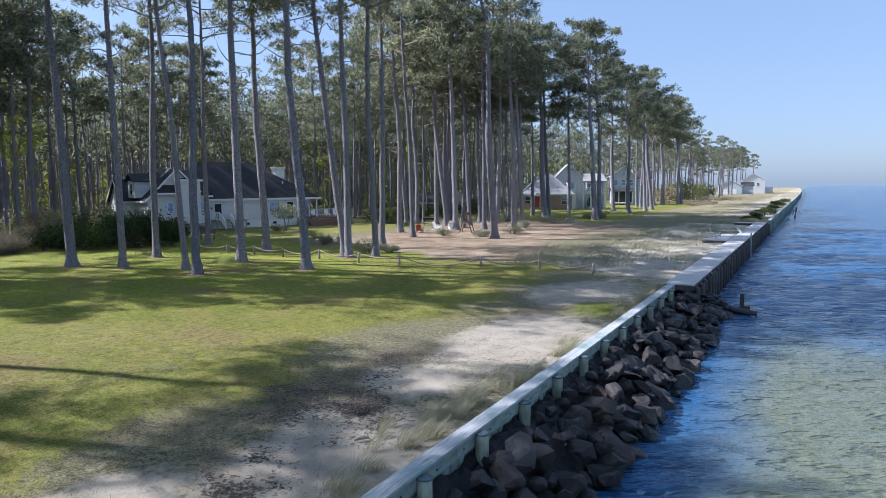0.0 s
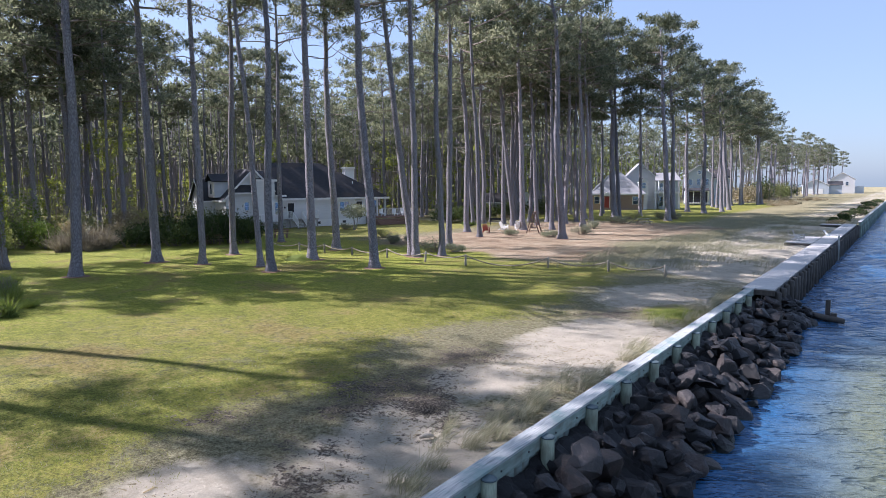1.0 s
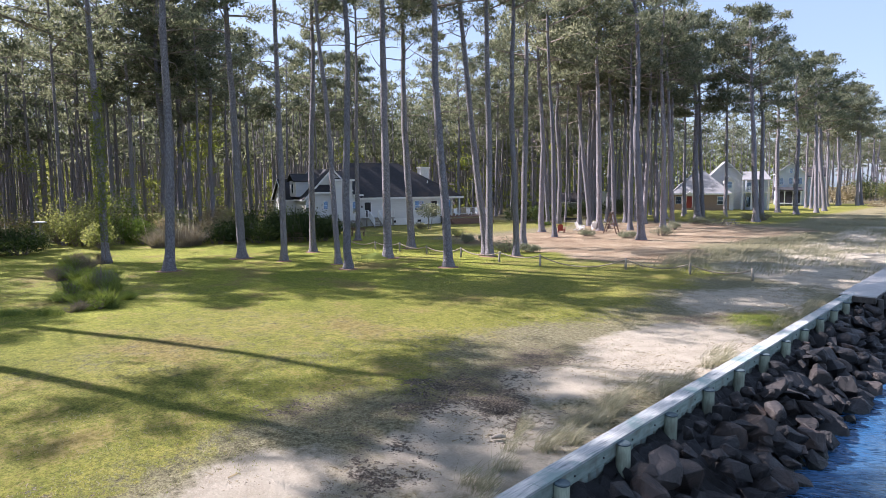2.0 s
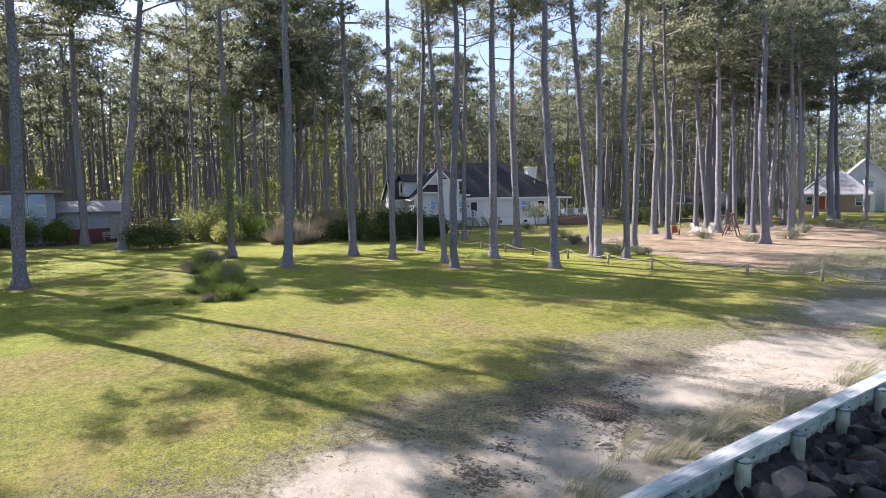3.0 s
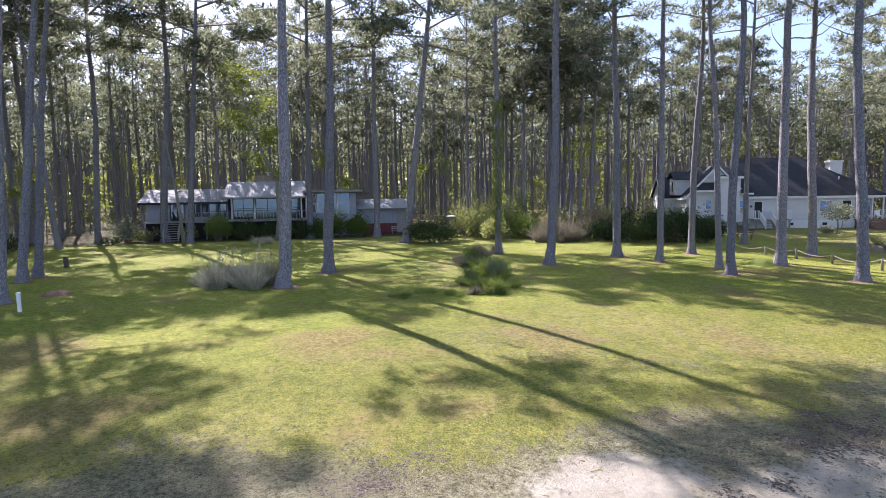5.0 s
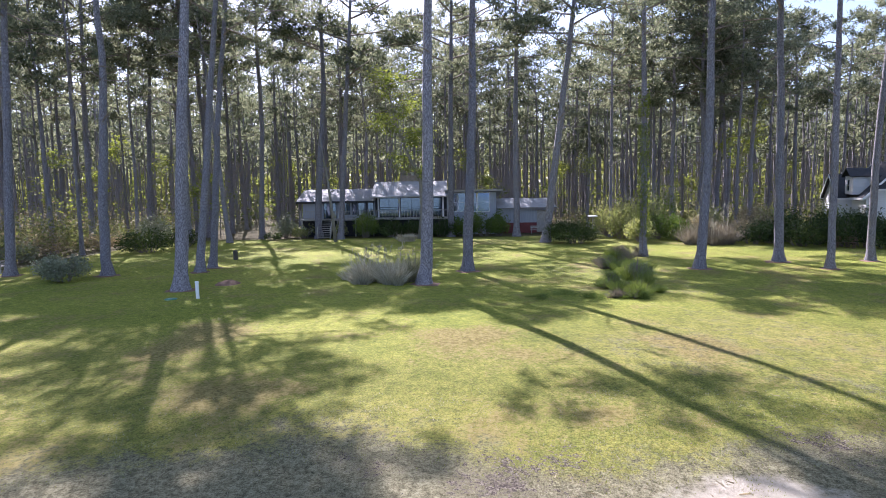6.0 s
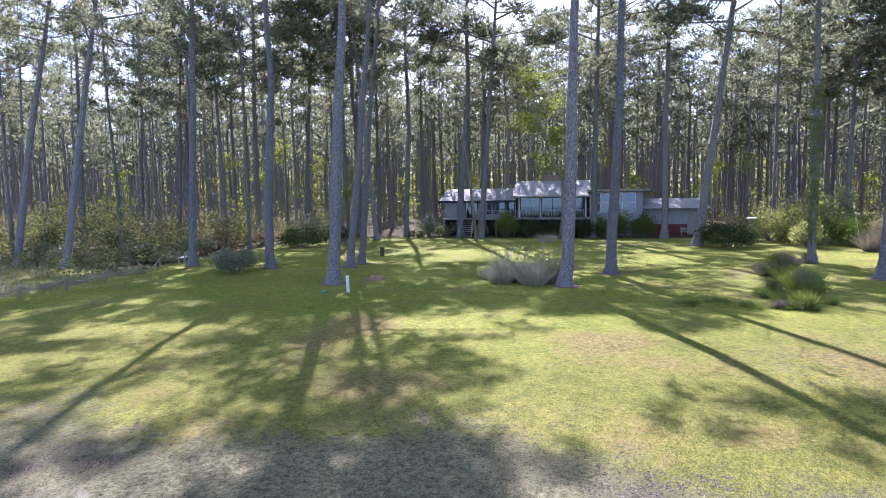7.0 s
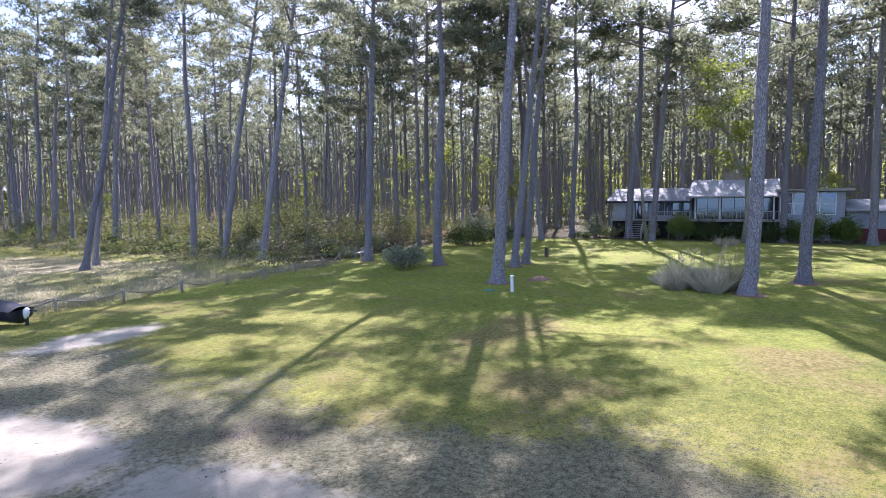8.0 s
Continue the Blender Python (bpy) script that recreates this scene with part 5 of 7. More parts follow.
def scrub_carpet():
    rng = np.random.default_rng(44)
    for name, leaf, n, seed, label in (("brown_scrub", M_LEAF_RUST, 16000, 171, "brown brush filling the rough ground under the pines"), ("green_scrub", M_SCRUB, 72000, 181, "olive brush filling the rough ground under the pines")):
        x, y = rng.uniform(-82, -27, n), -42.5 - 62 * rng.random(n) ** 1.25
        f = fbm(x, y, 8.0, seed)
        far = step(-x, 30 + 3 * np.sin(y * 0.3), 40)
        keep = f + 0.25 * far > 0.51
        x, y, f, far = x[keep], y[keep], f[keep], far[keep]
        z = rng.random(len(x)) ** 0.7 * (0.5 + 3.6 * np.clip(f - 0.36, 0, 1) * (0.4 + far) * 2.4)
        whole(name, tri_mesh(name, leaf_cards(rng, np.stack([x, y, z], 1), rng.uniform(0.12, 0.30, len(x))), leaf), None, label, "scrub", "stuff")
        n = n // 3
        x, y = rng.uniform(-86, -57, n), rng.uniform(6, 34, n)
        f = fbm(x, y, 6.0, seed + 3)
        keep = f > 0.45
        x, y, f = x[keep], y[keep], f[keep]
        whole(name, tri_mesh(name, leaf_cards(rng, np.stack([x, y, rng.random(len(x)) * (0.5 + 6.0 * (f - 0.4))], 1), rng.uniform(0.14, 0.36, len(x))), leaf), None, label, "scrub", "stuff")


scrub_carpet()
# round the white house and across the pine-straw yard
for i, (x, y, w, h, k, lab) in enumerate([
    (-31.3, 30.6, 1.0, 1.2, "grey", "pale rounded shrub on the pine straw"), (-30.5, 32.2, 0.9, 1.1, "grey", "pale rounded shrub on the pine straw"), (-24.0, 27.4, 1.5, 1.5, "grey", "pale rounded grass-like shrub among the pines"),
    (-22.4, 28.0, 0.8, 0.9, "grey", "small pale shrub among the pines"), (-36.3, 35.0, 0.9, 1.1, "mix", "low green shrub by the yard"), (-21.5, 49.4, 1.4, 1.5, "dark", "rounded dark green shrub on the pine straw"),
    (-22.8, 44.8, 1.2, 1.0, "dark", "low dark shrub beside a pine"), (-26.8, 43.9, 1.2, 0.8, "dark", "low dark shrub on the pine straw"), (-23.9, 58.1, 1.3, 1.4, "grey", "pale green rounded shrub"), (-26.0, 69.5, 1.4, 1.4, "grey", "pale green rounded shrub"),
    (-24.0, 68.5, 1.5, 1.5, "grey", "pale green rounded shrub"), (-26.2, 77.4, 1.6, 1.6, "mix", "green rounded shrub near the far lawn"), (-23.3, 82.6, 1.5, 1.5, "dark", "dark rounded shrub near the far lawn"), (-21.9, 83.5, 1.4, 1.5, "dark", "dark rounded shrub near the far lawn"),
    (-39.4, 54.6, 1.0, 0.9, "lime", "small green shrub on the yard"), (-48.6, 41.8, 0.9, 1.0, "dark", "low shrub against the white house"), (-55.6, 37.2, 1.1, 1.2, "dark", "low shrub beside the entrance steps")]):
    shrub(x, y, w, w, h, LEAVES["grey" if k == "dark" else k][0], 0.09, 1700, lab, 700 + i, lumps=12)
# dark thicket behind the yard, and the bare brush up the shore
for i in range(24):
    shrub(-43.5 - i * 0.22 + r.uniform(-3.5, 2.0), 58 + i * 1.9, 2.2, 2.2, r.uniform(2.4, 4.0), M_LEAF_MIX if i % 5 == 2 else M_LEAF_DARK, 0.23, 1200, "dark thicket behind the pine-straw yard", 730 + i, lumps=10)
for i in range(18):
    y = 172 + i * 5.0
    x = -30 + r.uniform(-5, 4)
    shrub(x, y, 4.2, 4.2, r.uniform(5.0, 9.5), [M_LEAF_RUST, M_LEAF_RUST, M_LEAF_DARK, M_LEAF_MIX][i % 4], 0.42, 900, "brown and green brush along the far shore", 760 + i, lumps=9)
for i in range(10):
    shrub(-20 + r.uniform(-5, 5), 150 + i * 7.0, 2.5, 3.5, r.uniform(0.8, 1.8), M_LEAF_RUST, 0.3, 500, "low brown brush on the far dune", 790 + i, lumps=7)
for i in range(20):
    shrub(-1.0 + r.uniform(-1.4, 0.6), 80 + i * 6.5, 1.3, 2.6, r.uniform(0.7, 1.5), M_LEAF_DARK if i % 3 else M_LEAF_RUST, 0.2, 700, "dark low brush along the far bulkhead", 830 + i, lumps=8)
# the small ornamental tree before the white house
t = thing("ornamental_tree", pose(-47.3, 41.9, 0), "small rounded ornamental tree with pale green leaves", "tree")
part("trunk", Shape().tube([(0, 0, -0.1), (0.1, 0, 0.8), (-0.1, 0.1, 1.5)], [0.09, 0.07, 0.05], 7), M_BARK_PALE, t)
part("stem", Shape().tube([(0.15, 0.1, -0.1), (0.4, 0.2, 0.9), (0.5, 0.2, 1.7)], [0.07, 0.05, 0.03], 7), M_BARK_PALE, t)
q = np.random.default_rng(8)
pts = unit(q.normal(size=(1300, 3))) * q.random((1300, 1)) ** 0.4 * (1.7, 1.7, 0.9) + (0.1, 0.1, 2.2)
tagged(part("crown", tri_mesh("crown", leaf_cards(q, pts, q.uniform(0.12, 0.26, 1300)), M_LEAF_GREY), M_LEAF_GREY, t), kind="stuff")


# ---- houses ----
def slab(shape, pts, thick):
    """A roof plane through pts with a thickness below it."""
    p = [Vector(q) for q in pts]
    nrm = (p[1] - p[0]).cross(p[2] - p[0]).normalized()
    if nrm.z < 0:
        p.reverse()
        nrm = -nrm
    low = [q - nrm * thick for q in p]
    shape.face(*p)
    shape.face(*reversed(low))
    for i in range(len(p)):
        j = (i + 1) % len(p)
        shape.face(low[i], low[j], p[j], p[i])
    return shape


def gable_part(parent, x0, x1, y0, y1, eave, ridge, along, wall, roof, over=0.35, z0=-0.1, trim=True):
    """A gabled block: walls, two roof planes and white rakes. along: the way its ridge runs."""
    w = Shape()
    if along == "y":
        xm = (x0 + x1) / 2
        w.prism([(x0, z0), (x1, z0), (x1, eave), (xm, ridge), (x0, eave)], y0, y1)
        k = (ridge - eave) / (xm - x0)
        a, b = y0 - over, y1 + over
        sides = [[(x0 - over, a, eave - k * over), (xm, a, ridge), (xm, b, ridge), (x0 - over, b, eave - k * over)], [(x1 + over, a, eave - k * over), (xm, a, ridge), (xm, b, ridge), (x1 + over, b, eave - k * over)]]
    else:
        ym = (y0 + y1) / 2
        w.prism([(y0, z0), (y1, z0), (y1, eave), (ym, ridge), (y0, eave)], x0, x1)
        w.v = [(b, a, c) for a, b, c in w.v]
        w.f = [tuple(reversed(f)) for f in w.f]
        k = (ridge - eave) / (ym - y0)
        a, b = x0 - over, x1 + over
        sides = [[(a, y0 - over, eave - k * over), (a, ym, ridge), (b, ym, ridge), (b, y0 - over, eave - k * over)], [(a, y1 + over, eave - k * over), (a, ym, ridge), (b, ym, ridge), (b, y1 + over, eave - k * over)]]
    part("wall", w, wall, parent)
    for s in sides:
        up = [(p[0], p[1], p[2] + 0.16) for p in s]
        part("roof_plane", slab(Shape(), up, 0.14), roof, parent)
        if trim:
            e = Shape()
            lift = 0.03
            for i, j in ((0, 1), (2, 3), (3, 0)):
                e.bar(Vector(up[i]) - Vector((0, 0, 0.12 - lift)), Vector(up[j]) - Vector((0, 0, 0.12 - lift)), 0.06, 0.2)
            part("roof_trim", e, M_TRIM, parent, "white painted rake and fascia boards")


def window(parent, x, z0, w, h, y, cols=1, rows=2, face="front", frame_mat=None, deep=0.06):
    """A window on a wall: frame with bars, sill, and glass panes. face: which way the wall looks."""
    turn = {"front": Matrix.Identity(4), "left": Matrix.Rotation(radians(-90), 4, "Z"), "right": Matrix.Rotation(radians(90), 4, "Z")}[face]
    m = (pose(x, y, z0) if face == "front" else pose(y, x, z0)) @ turn
    f, b = Shape(), 0.07
    f.box(-w / 2 - b, -w / 2, -deep, 0.02, -b, h + b).box(w / 2, w / 2 + b, -deep, 0.02, -b, h + b)
    f.box(-w / 2, w / 2, -deep, 0.02, h, h + b).box(-w / 2 - 0.03, w / 2 + 0.03, -deep - 0.04, 0.02, -b, 0)
    for i in range(1, cols):
        f.box(-w / 2 + w * i / cols - 0.025, -w / 2 + w * i / cols + 0.025, -deep + 0.01, 0.0, 0, h)
    for i in range(1, rows):
        f.box(-w / 2, w / 2, -deep + 0.012, -0.002, h * i / rows - 0.02, h * i / rows + 0.02)
    win = part("window", f, frame_mat or M_TRIM, parent, at=m)
    for i in range(cols):
        for j in range(rows):
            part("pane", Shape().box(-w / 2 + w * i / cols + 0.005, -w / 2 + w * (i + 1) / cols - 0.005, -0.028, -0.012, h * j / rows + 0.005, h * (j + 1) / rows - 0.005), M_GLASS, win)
    return win


def railing(parent, a, b, material, h=0.95, step_len=0.16, label="white painted railing"):
    a, b = Vector(a), Vector(b)
    n = max(2, int((b - a).length / step_len))
    top = part("railing", Shape().bar(a + Vector((0, 0, h)), b + Vector((0, 0, h)), 0.08, 0.05), material, parent, label)
    part("bottom_rail", Shape().bar(a + Vector((0, 0, 0.12)), b + Vector((0, 0, 0.12)), 0.05, 0.05), material, top)
    baluster = Shape().box(-0.018, 0.018, -0.018, 0.018, 0.0, h - 0.02).mesh("baluster", material)
    newel = Shape().box(-0.05, 0.05, -0.05, 0.05, 0.0, h + 0.06).mesh("newel", material)
    for i in range(n + 1):
        m = Matrix.Translation(a.lerp(b, i / n))
        if i in (0, n):
            part("newel", newel, material, top, at=m)
        else:
            part("baluster", baluster, material, top, at=m)
    return top


def steps(parent, x0, x1, y_top, z_top, count, material, away=-1, label=""):
    s = Shape()
    for i in range(count):
        z = z_top * (count - i - 1) / count
        s.box(x0, x1, *sorted((y_top + away * 0.28 * i, y_top + away * (0.28 * (i + 1) + 0.03))), z + z_top / count - 0.05, z + z_top / count)
    for x in (x0 - 0.05, x1):
        s.bar((x + 0.025, y_top, z_top - 0.1), (x + 0.025, y_top + away * 0.28 * count, 0.0), 0.05, 0.25)
    return part("stairs", s, material, parent, label)


def white_house():
    th = math.radians(72)
    h = thing("house", Matrix.Translation((-56.7, 39.0, 0)) @ Matrix.Rotation(th, 4, "Z"), "white sided shore house with dark shingled roofs and chimney", "house")
    gable_part(h, -6.96, -0.35, 0.0, 9.5, 3.75, 7.2, "y", M_SIDING, M_SHINGLE)
    # two-storey bay
    part("wall", Shape().box(-3.75, -1.15, -0.5, 4.0, -0.1, 6.0), M_SIDING, h)
    part("roof_plane", slab(Shape(), [(-3.95, -0.7, 6.02), (-0.95, -0.7, 6.02), (-0.95, 4.5, 7.2), (-3.95, 4.5, 7.2)], 0.12), M_SHINGLE, h)
    part("roof_trim", Shape().box(-3.98, -0.92, -0.76, -0.70, 5.78, 6.04), M_TRIM, h)
    # pent roofs on the gable
    for x0, x1, z in ((-6.2, -3.78, 4.45), (-1.1, 0.2, 4.1)):
        part("roof_plane", slab(Shape(), [(x0, -0.75, z), (x1, -0.75, z), (x1, 0.02, z + 0.95), (x0, 0.02, z + 0.95)], 0.1), M_SHINGLE, h)
        part("roof_trim", Shape().box(x0 - 0.02, x1 + 0.02, -0.81, -0.75, z - 0.16, z + 0.03), M_TRIM, h)
    # main block with a hipped roof
    part("wall", Shape().box(-0.3, 12.1, 1.0, 12.0, -0.1, 3.62), M_SIDING, h)
    part("wall", Shape().box(12.1, 15.2, 3.2, 12.0, -0.1, 3.62), M_SIDING, h)
    e, k = 3.66, 0.4
    A, B, C, D = (-0.7, 1 - k, e), (15.6, 1 - k, e), (15.6, 12.4, e), (-0.7, 12.4, e)
    R1, R2 = (0.6, 6.5, 8.35), (8.2, 6.5, 8.35)
    for f in ((A, B, R2, R1), (B, C, R2), (C, D, R1, R2), (D, A, R1)):
        part("roof_plane", slab(Shape(), f, 0.15), M_SHINGLE, h)
    part("roof_trim", Shape().box(-0.7, 15.62, 0.54, 0.6, 3.42, 3.68), M_TRIM, h, "white gutter and fascia")
    part("roof_trim", Shape().box(15.6, 15.66, 0.54, 12.4, 3.42, 3.68), M_TRIM, h, "white gutter and fascia")
    part("vent_pipe", Shape().tube([(11.2, 3.0, 5.0), (11.2, 3.0, 5.9)], [0.06, 0.06], 8), M_TRIM, h, "white vent pipe on the roof")
    ch = part("chimney", Shape().box(10.9, 12.2, 4.4, 5.6, 3.0, 7.6), M_TRIM, h, "white boxed chimney")
    part("chimney_cap", Shape().box(10.78, 12.32, 4.28, 5.72, 7.6, 7.82), M_TRIM, ch)
    # crawl-space skirting and vents
    part("skirting", Shape().box(-0.32, 12.12, 0.94, 0.998, -0.1, 0.85), M_TRIM, h, "pale painted crawl-space skirting")
    for x in (4.9, 8.6):
        part("vent", Shape().box(x, x + 0.5, 0.90, 0.938, 0.3, 0.6), M_DARK, h, "dark crawl-space vent")
    # windows and doors
    window(h, 8.9, 1.9, 1.25, 1.2, 1.0, 2, 2)
    window(h, -4.5, 2.35, 0.5, 0.95, 0.0, 1, 2)
    window(h, -0.75, 1.7, 0.55, 1.5, 0.0, 1, 2)
    window(h, 13.2, 1.5, 0.9, 1.5, 3.2, 1, 2)
    window(h, 14.6, 1.3, 0.7, 1.9, 3.2, 1, 3)
    for x0, w, z0, z1, y in ((1.0, 0.85, 1.2, 3.05, 1.0), (10.7, 0.9, 0.95, 3.1, 1.0)):
        d = part("door", Shape().box(x0, x0 + w, y - 0.05, y - 0.002, z0, z1), M_DARK, h, "dark glazed entrance door")
        part("door_frame", Shape().box(x0 - 0.1, x0, y - 0.08, y - 0.002, z0, z1 + 0.1).box(x0 + w, x0 + w + 0.1, y - 0.08, y - 0.002, z0, z1 + 0.1).box(x0, x0 + w, y - 0.08, y - 0.002, z1, z1 + 0.1), M_TRIM, d)
    part("wall_lamp", Shape().box(0.55, 0.68, 0.86, 0.998, 2.4, 2.65), M_DARK, h, "small dark wall lamp")
    for x in (12.15, 13.9, 15.1):
        part("porch_post", Shape().box(x, x + 0.14, 0.95, 1.09, 1.0, 3.45), M_TRIM, h, "white porch post")
    # dormer on the left slope
    part("dormer", Shape().box(-7.6, -5.0, 2.2, 5.0, 3.9, 5.9), M_SIDING, h, "pale sided dormer")
    for s in ([(-7.95, 1.9, 5.85), (-7.95, 3.6, 6.75), (-4.6, 3.6, 6.75), (-4.6, 1.9, 5.85)], [(-7.95, 5.3, 5.85), (-7.95, 3.6, 6.75), (-4.6, 3.6, 6.75), (-4.6, 5.3, 5.85)]):
        part("roof_plane", slab(Shape(), s, 0.1), M_SHINGLE, h)
    window(h, 3.6, 4.3, 0.8, 1.2, -7.6, 1, 2, "left")
    # a lower wing set back
    gable_part(h, -8.3, -6.9, 4.6, 10.5, 3.6, 6.0, "x", M_SIDING, M_SHINGLE)
    # entrance landing with railings and stairs
    part("landing", Shape().box(0.5, 4.5, -0.7, 0.93, 0.95, 1.1).box(0.6, 0.75, -0.6, -0.45, 0, 0.95).box(4.25, 4.4, -0.6, -0.45, 0, 0.95).box(2.5, 2.65, -0.6, -0.45, 0, 0.95), M_FENCEGREY, h)
    railing(h, (2.4, -0.65, 1.1), (4.45, -0.65, 1.1), M_TRIM)
    railing(h, (4.45, -0.65, 1.1), (4.45, 0.9, 1.1), M_TRIM)
    railing(h, (0.5, -0.65, 1.1), (0.9, -0.65, 1.1), M_TRIM)
    steps(h, 1.1, 2.2, -0.7, 1.05, 6, M_FENCEGREY)
    railing(h, (1.05, -0.72, 0.95), (1.05, -2.3, 0.1), M_TRIM)
    railing(h, (2.25, -0.72, 0.95), (2.25, -2.3, 0.1), M_TRIM)
    railing(h, (-3.6, -1.6, 0.9), (-1.2, -1.6, 0.9), M_TRIM)
    part("landing", Shape().box(-3.7, -1.1, -1.7, -0.5, 0.75, 0.9), M_FENCEGREY, h)
    # deck towards the water, with wide steps
    dk = part("deck", Shape().box(12.2, 19.2, -1.2, 3.15, 0.85, 1.0), M_WOODDECK, h, "brown timber deck")
    for i in range(4):
        part("deck_step", Shape().box(12.3 + i * 0.1, 19.1 - i * 0.1, -1.52 - 0.32 * i, -1.2 - 0.32 * i, 0.0, 0.72 - 0.2 * i), M_WOODDECK, dk)
    railing(h, (15.8, 3.0, 1.0), (19.1, 3.0, 1.0), M_TRIM)
    railing(h, (19.1, -1.1, 1.0), (19.1, 3.0, 1.0), M_TRIM)
    for x in (14.2, 16.3, 17.7):
        part("deck_seat", Shape().box(x, x + 0.6, 0.4, 0.95, 1.3, 1.4).box(x, x + 0.6, 0.9, 0.98, 1.4, 1.95).box(x + 0.02, x + 0.08, 0.42, 0.5, 1.0, 1.3).box(x + 0.52, x + 0.58, 0.42, 0.5, 1.0, 1.3), M_WHITE, dk, "pale garden seat on the deck")


white_house()


def low_house():
    """A long low house with a glazed front; local x runs along the front, y away from the shore."""
    h = thing("house", Matrix.Translation((-64.0, -24.0, 0)) @ Matrix.Rotation(radians(90), 4, "Z"), "long low grey house with glazed front and silver roofs", "house")
    # left wing
    part("wall", Shape().box(-3.3, 4.9, 1.0, 9.0, -0.1, 4.0), M_GREYWALL, h)
    part("roof_plane", slab(Shape(), [(-3.9, 0.3, 4.0), (5.0, 0.3, 4.0), (5.0, 5.0, 5.35), (-3.9, 5.0, 5.35)], 0.16), M_ROOF_GREY, h)
    part("roof_plane", slab(Shape(), [(-3.9, 9.7, 4.0), (5.0, 9.7, 4.0), (5.0, 5.0, 5.35), (-3.9, 5.0, 5.35)], 0.16), M_ROOF_GREY, h)
    part("roof_trim", Shape().box(-3.92, 5.0, 0.24, 0.3, 3.76, 4.0), M_DARK, h, "dark eave shadow board")
    # glazed middle
    part("wall", Shape().box(4.9, 13.1, 1.6, 9.0, -0.1, 4.3), M_DARK, h)
    part("roof_plane", slab(Shape(), [(4.5, 0.0, 4.45), (13.3, 0.0, 4.45), (13.1, 5.0, 6.15), (4.6, 5.0, 6.15)], 0.18), M_ROOF_SILVER, h)
    part("roof_plane", slab(Shape(), [(4.5, 10.0, 4.45), (13.3, 10.0, 4.45), (13.1, 5.0, 6.15), (4.6, 5.0, 6.15)], 0.18), M_ROOF_SILVER, h)
    part("roof_trim", Shape().box(4.45, 13.35, -0.07, -0.01, 4.3, 4.42), M_FENCEGREY, h, "weathered eave board")
    ch = part("chimney", Shape().box(7.5, 10.0, 5.2, 6.4, 5.6, 6.85), M_CHIMNEY, h, "broad brown masonry chimney")
    part("flue", Shape().tube([(9.0, 5.8, 6.85), (9.0, 5.8, 7.15)], [0.14, 0.14], 10).tube([(9.0, 5.8, 7.15), (9.0, 5.8, 7.22)], [0.3, 0.3], 10), M_TRIM, ch, "white capped flue")
    for x in (5.2, 7.6, 10.3, 12.6):
        part("mullion_post", Shape().box(x, x + 0.16, 1.3, 1.55, 2.0, 4.3), M_TRIM, h, "white post between glazing")
    for x0, x1 in ((5.36, 7.6), (7.76, 10.3), (10.46, 12.6)):
        window(h, (x0 + x1) / 2, 2.15, x1 - x0 - 0.16, 2.05, 1.58, 2, 2, "front", M_DARK)
    # right wing with a high shed front
    part("wall", Shape().box(13.1, 18.75, 1.2, 9.0, -0.1, 4.75), M_GREYWALL, h)
    part("roof_plane", slab(Shape(), [(12.9, 0.2, 5.05), (19.4, 0.2, 5.05), (19.4, 9.4, 4.2), (12.9, 9.4, 4.2)], 0.2), M_ROOF_SILVER, h)
    part("roof_trim", Shape().box(12.86, 19.44, 0.12, 0.18, 4.93, 5.07), M_FENCEGREY, h, "weathered fascia board")
    for x0, x1 in ((13.25, 14.3), (14.4, 15.9), (16.0, 16.5), (16.6, 18.0)):
        window(h, (x0 + x1) / 2, 2.6, x1 - x0 - 0.1, 2.05, 1.2, 1, 2, "front", M_TRIM)
    # left wing glazing
    for x0, x1, z0 in ((-0.9, 0.5, 2.0), (1.5, 2.1, 2.4), (2.3, 2.9, 2.4), (3.0, 4.0, 2.3), (4.1, 4.8, 2.3)):
        window(h, (x0 + x1) / 2, z0 + 0.1, x1 - x0 - 0.1, 3.75 - z0, 1.0, 2 if x1 - x0 > 1.2 else 1, 1, "front", M_DARK)
    # deck on posts with rails and stairs
    dk = part("deck", Shape().box(-3.3, 13.2, -0.6, 1.19, 1.85, 2.0), M_FENCEGREY, h, "weathered grey deck")
    for i in range(9):
        part("deck_post", Shape().box(-3.2 + i * 2.0, -3.06 + i * 2.0, -0.5, -0.36, -0.05, 1.85), M_FENCEGREY, dk)
    # near-black sheet set back behind the deck posts
    part("under_deck_sheet", Shape().box(-3.28, 13.18, 0.6, 0.7, 0.0, 1.84), M_DARK, dk)
    railing(h, (-3.25, -0.55, 2.0), (-0.95, -0.55, 2.0), M_FENCEGREY, 0.9, 0.2, "grey timber railing")
    railing(h, (0.55, -0.55, 2.0), (4.6, -0.55, 2.0), M_FENCEGREY, 0.9, 0.2, "grey timber railing")
    railing(h, (4.6, -0.55, 2.0), (13.15, -0.55, 2.0), M_FENCEGREY, 0.9, 0.34, "grey timber railing")
    steps(h, -0.85, 0.45, -0.6, 2.0, 9, M_FENCEGREY, -1, "open timber stairs")
    railing(h, (-0.88, -0.65, 1.9), (-0.88, -3.0, 0.2), M_FENCEGREY, 0.85, 0.3, "grey stair rail")
    railing(h, (0.5, -0.65, 1.9), (0.5, -3.0, 0.2), M_FENCEGREY, 0.85, 0.3, "grey stair rail")


low_house()


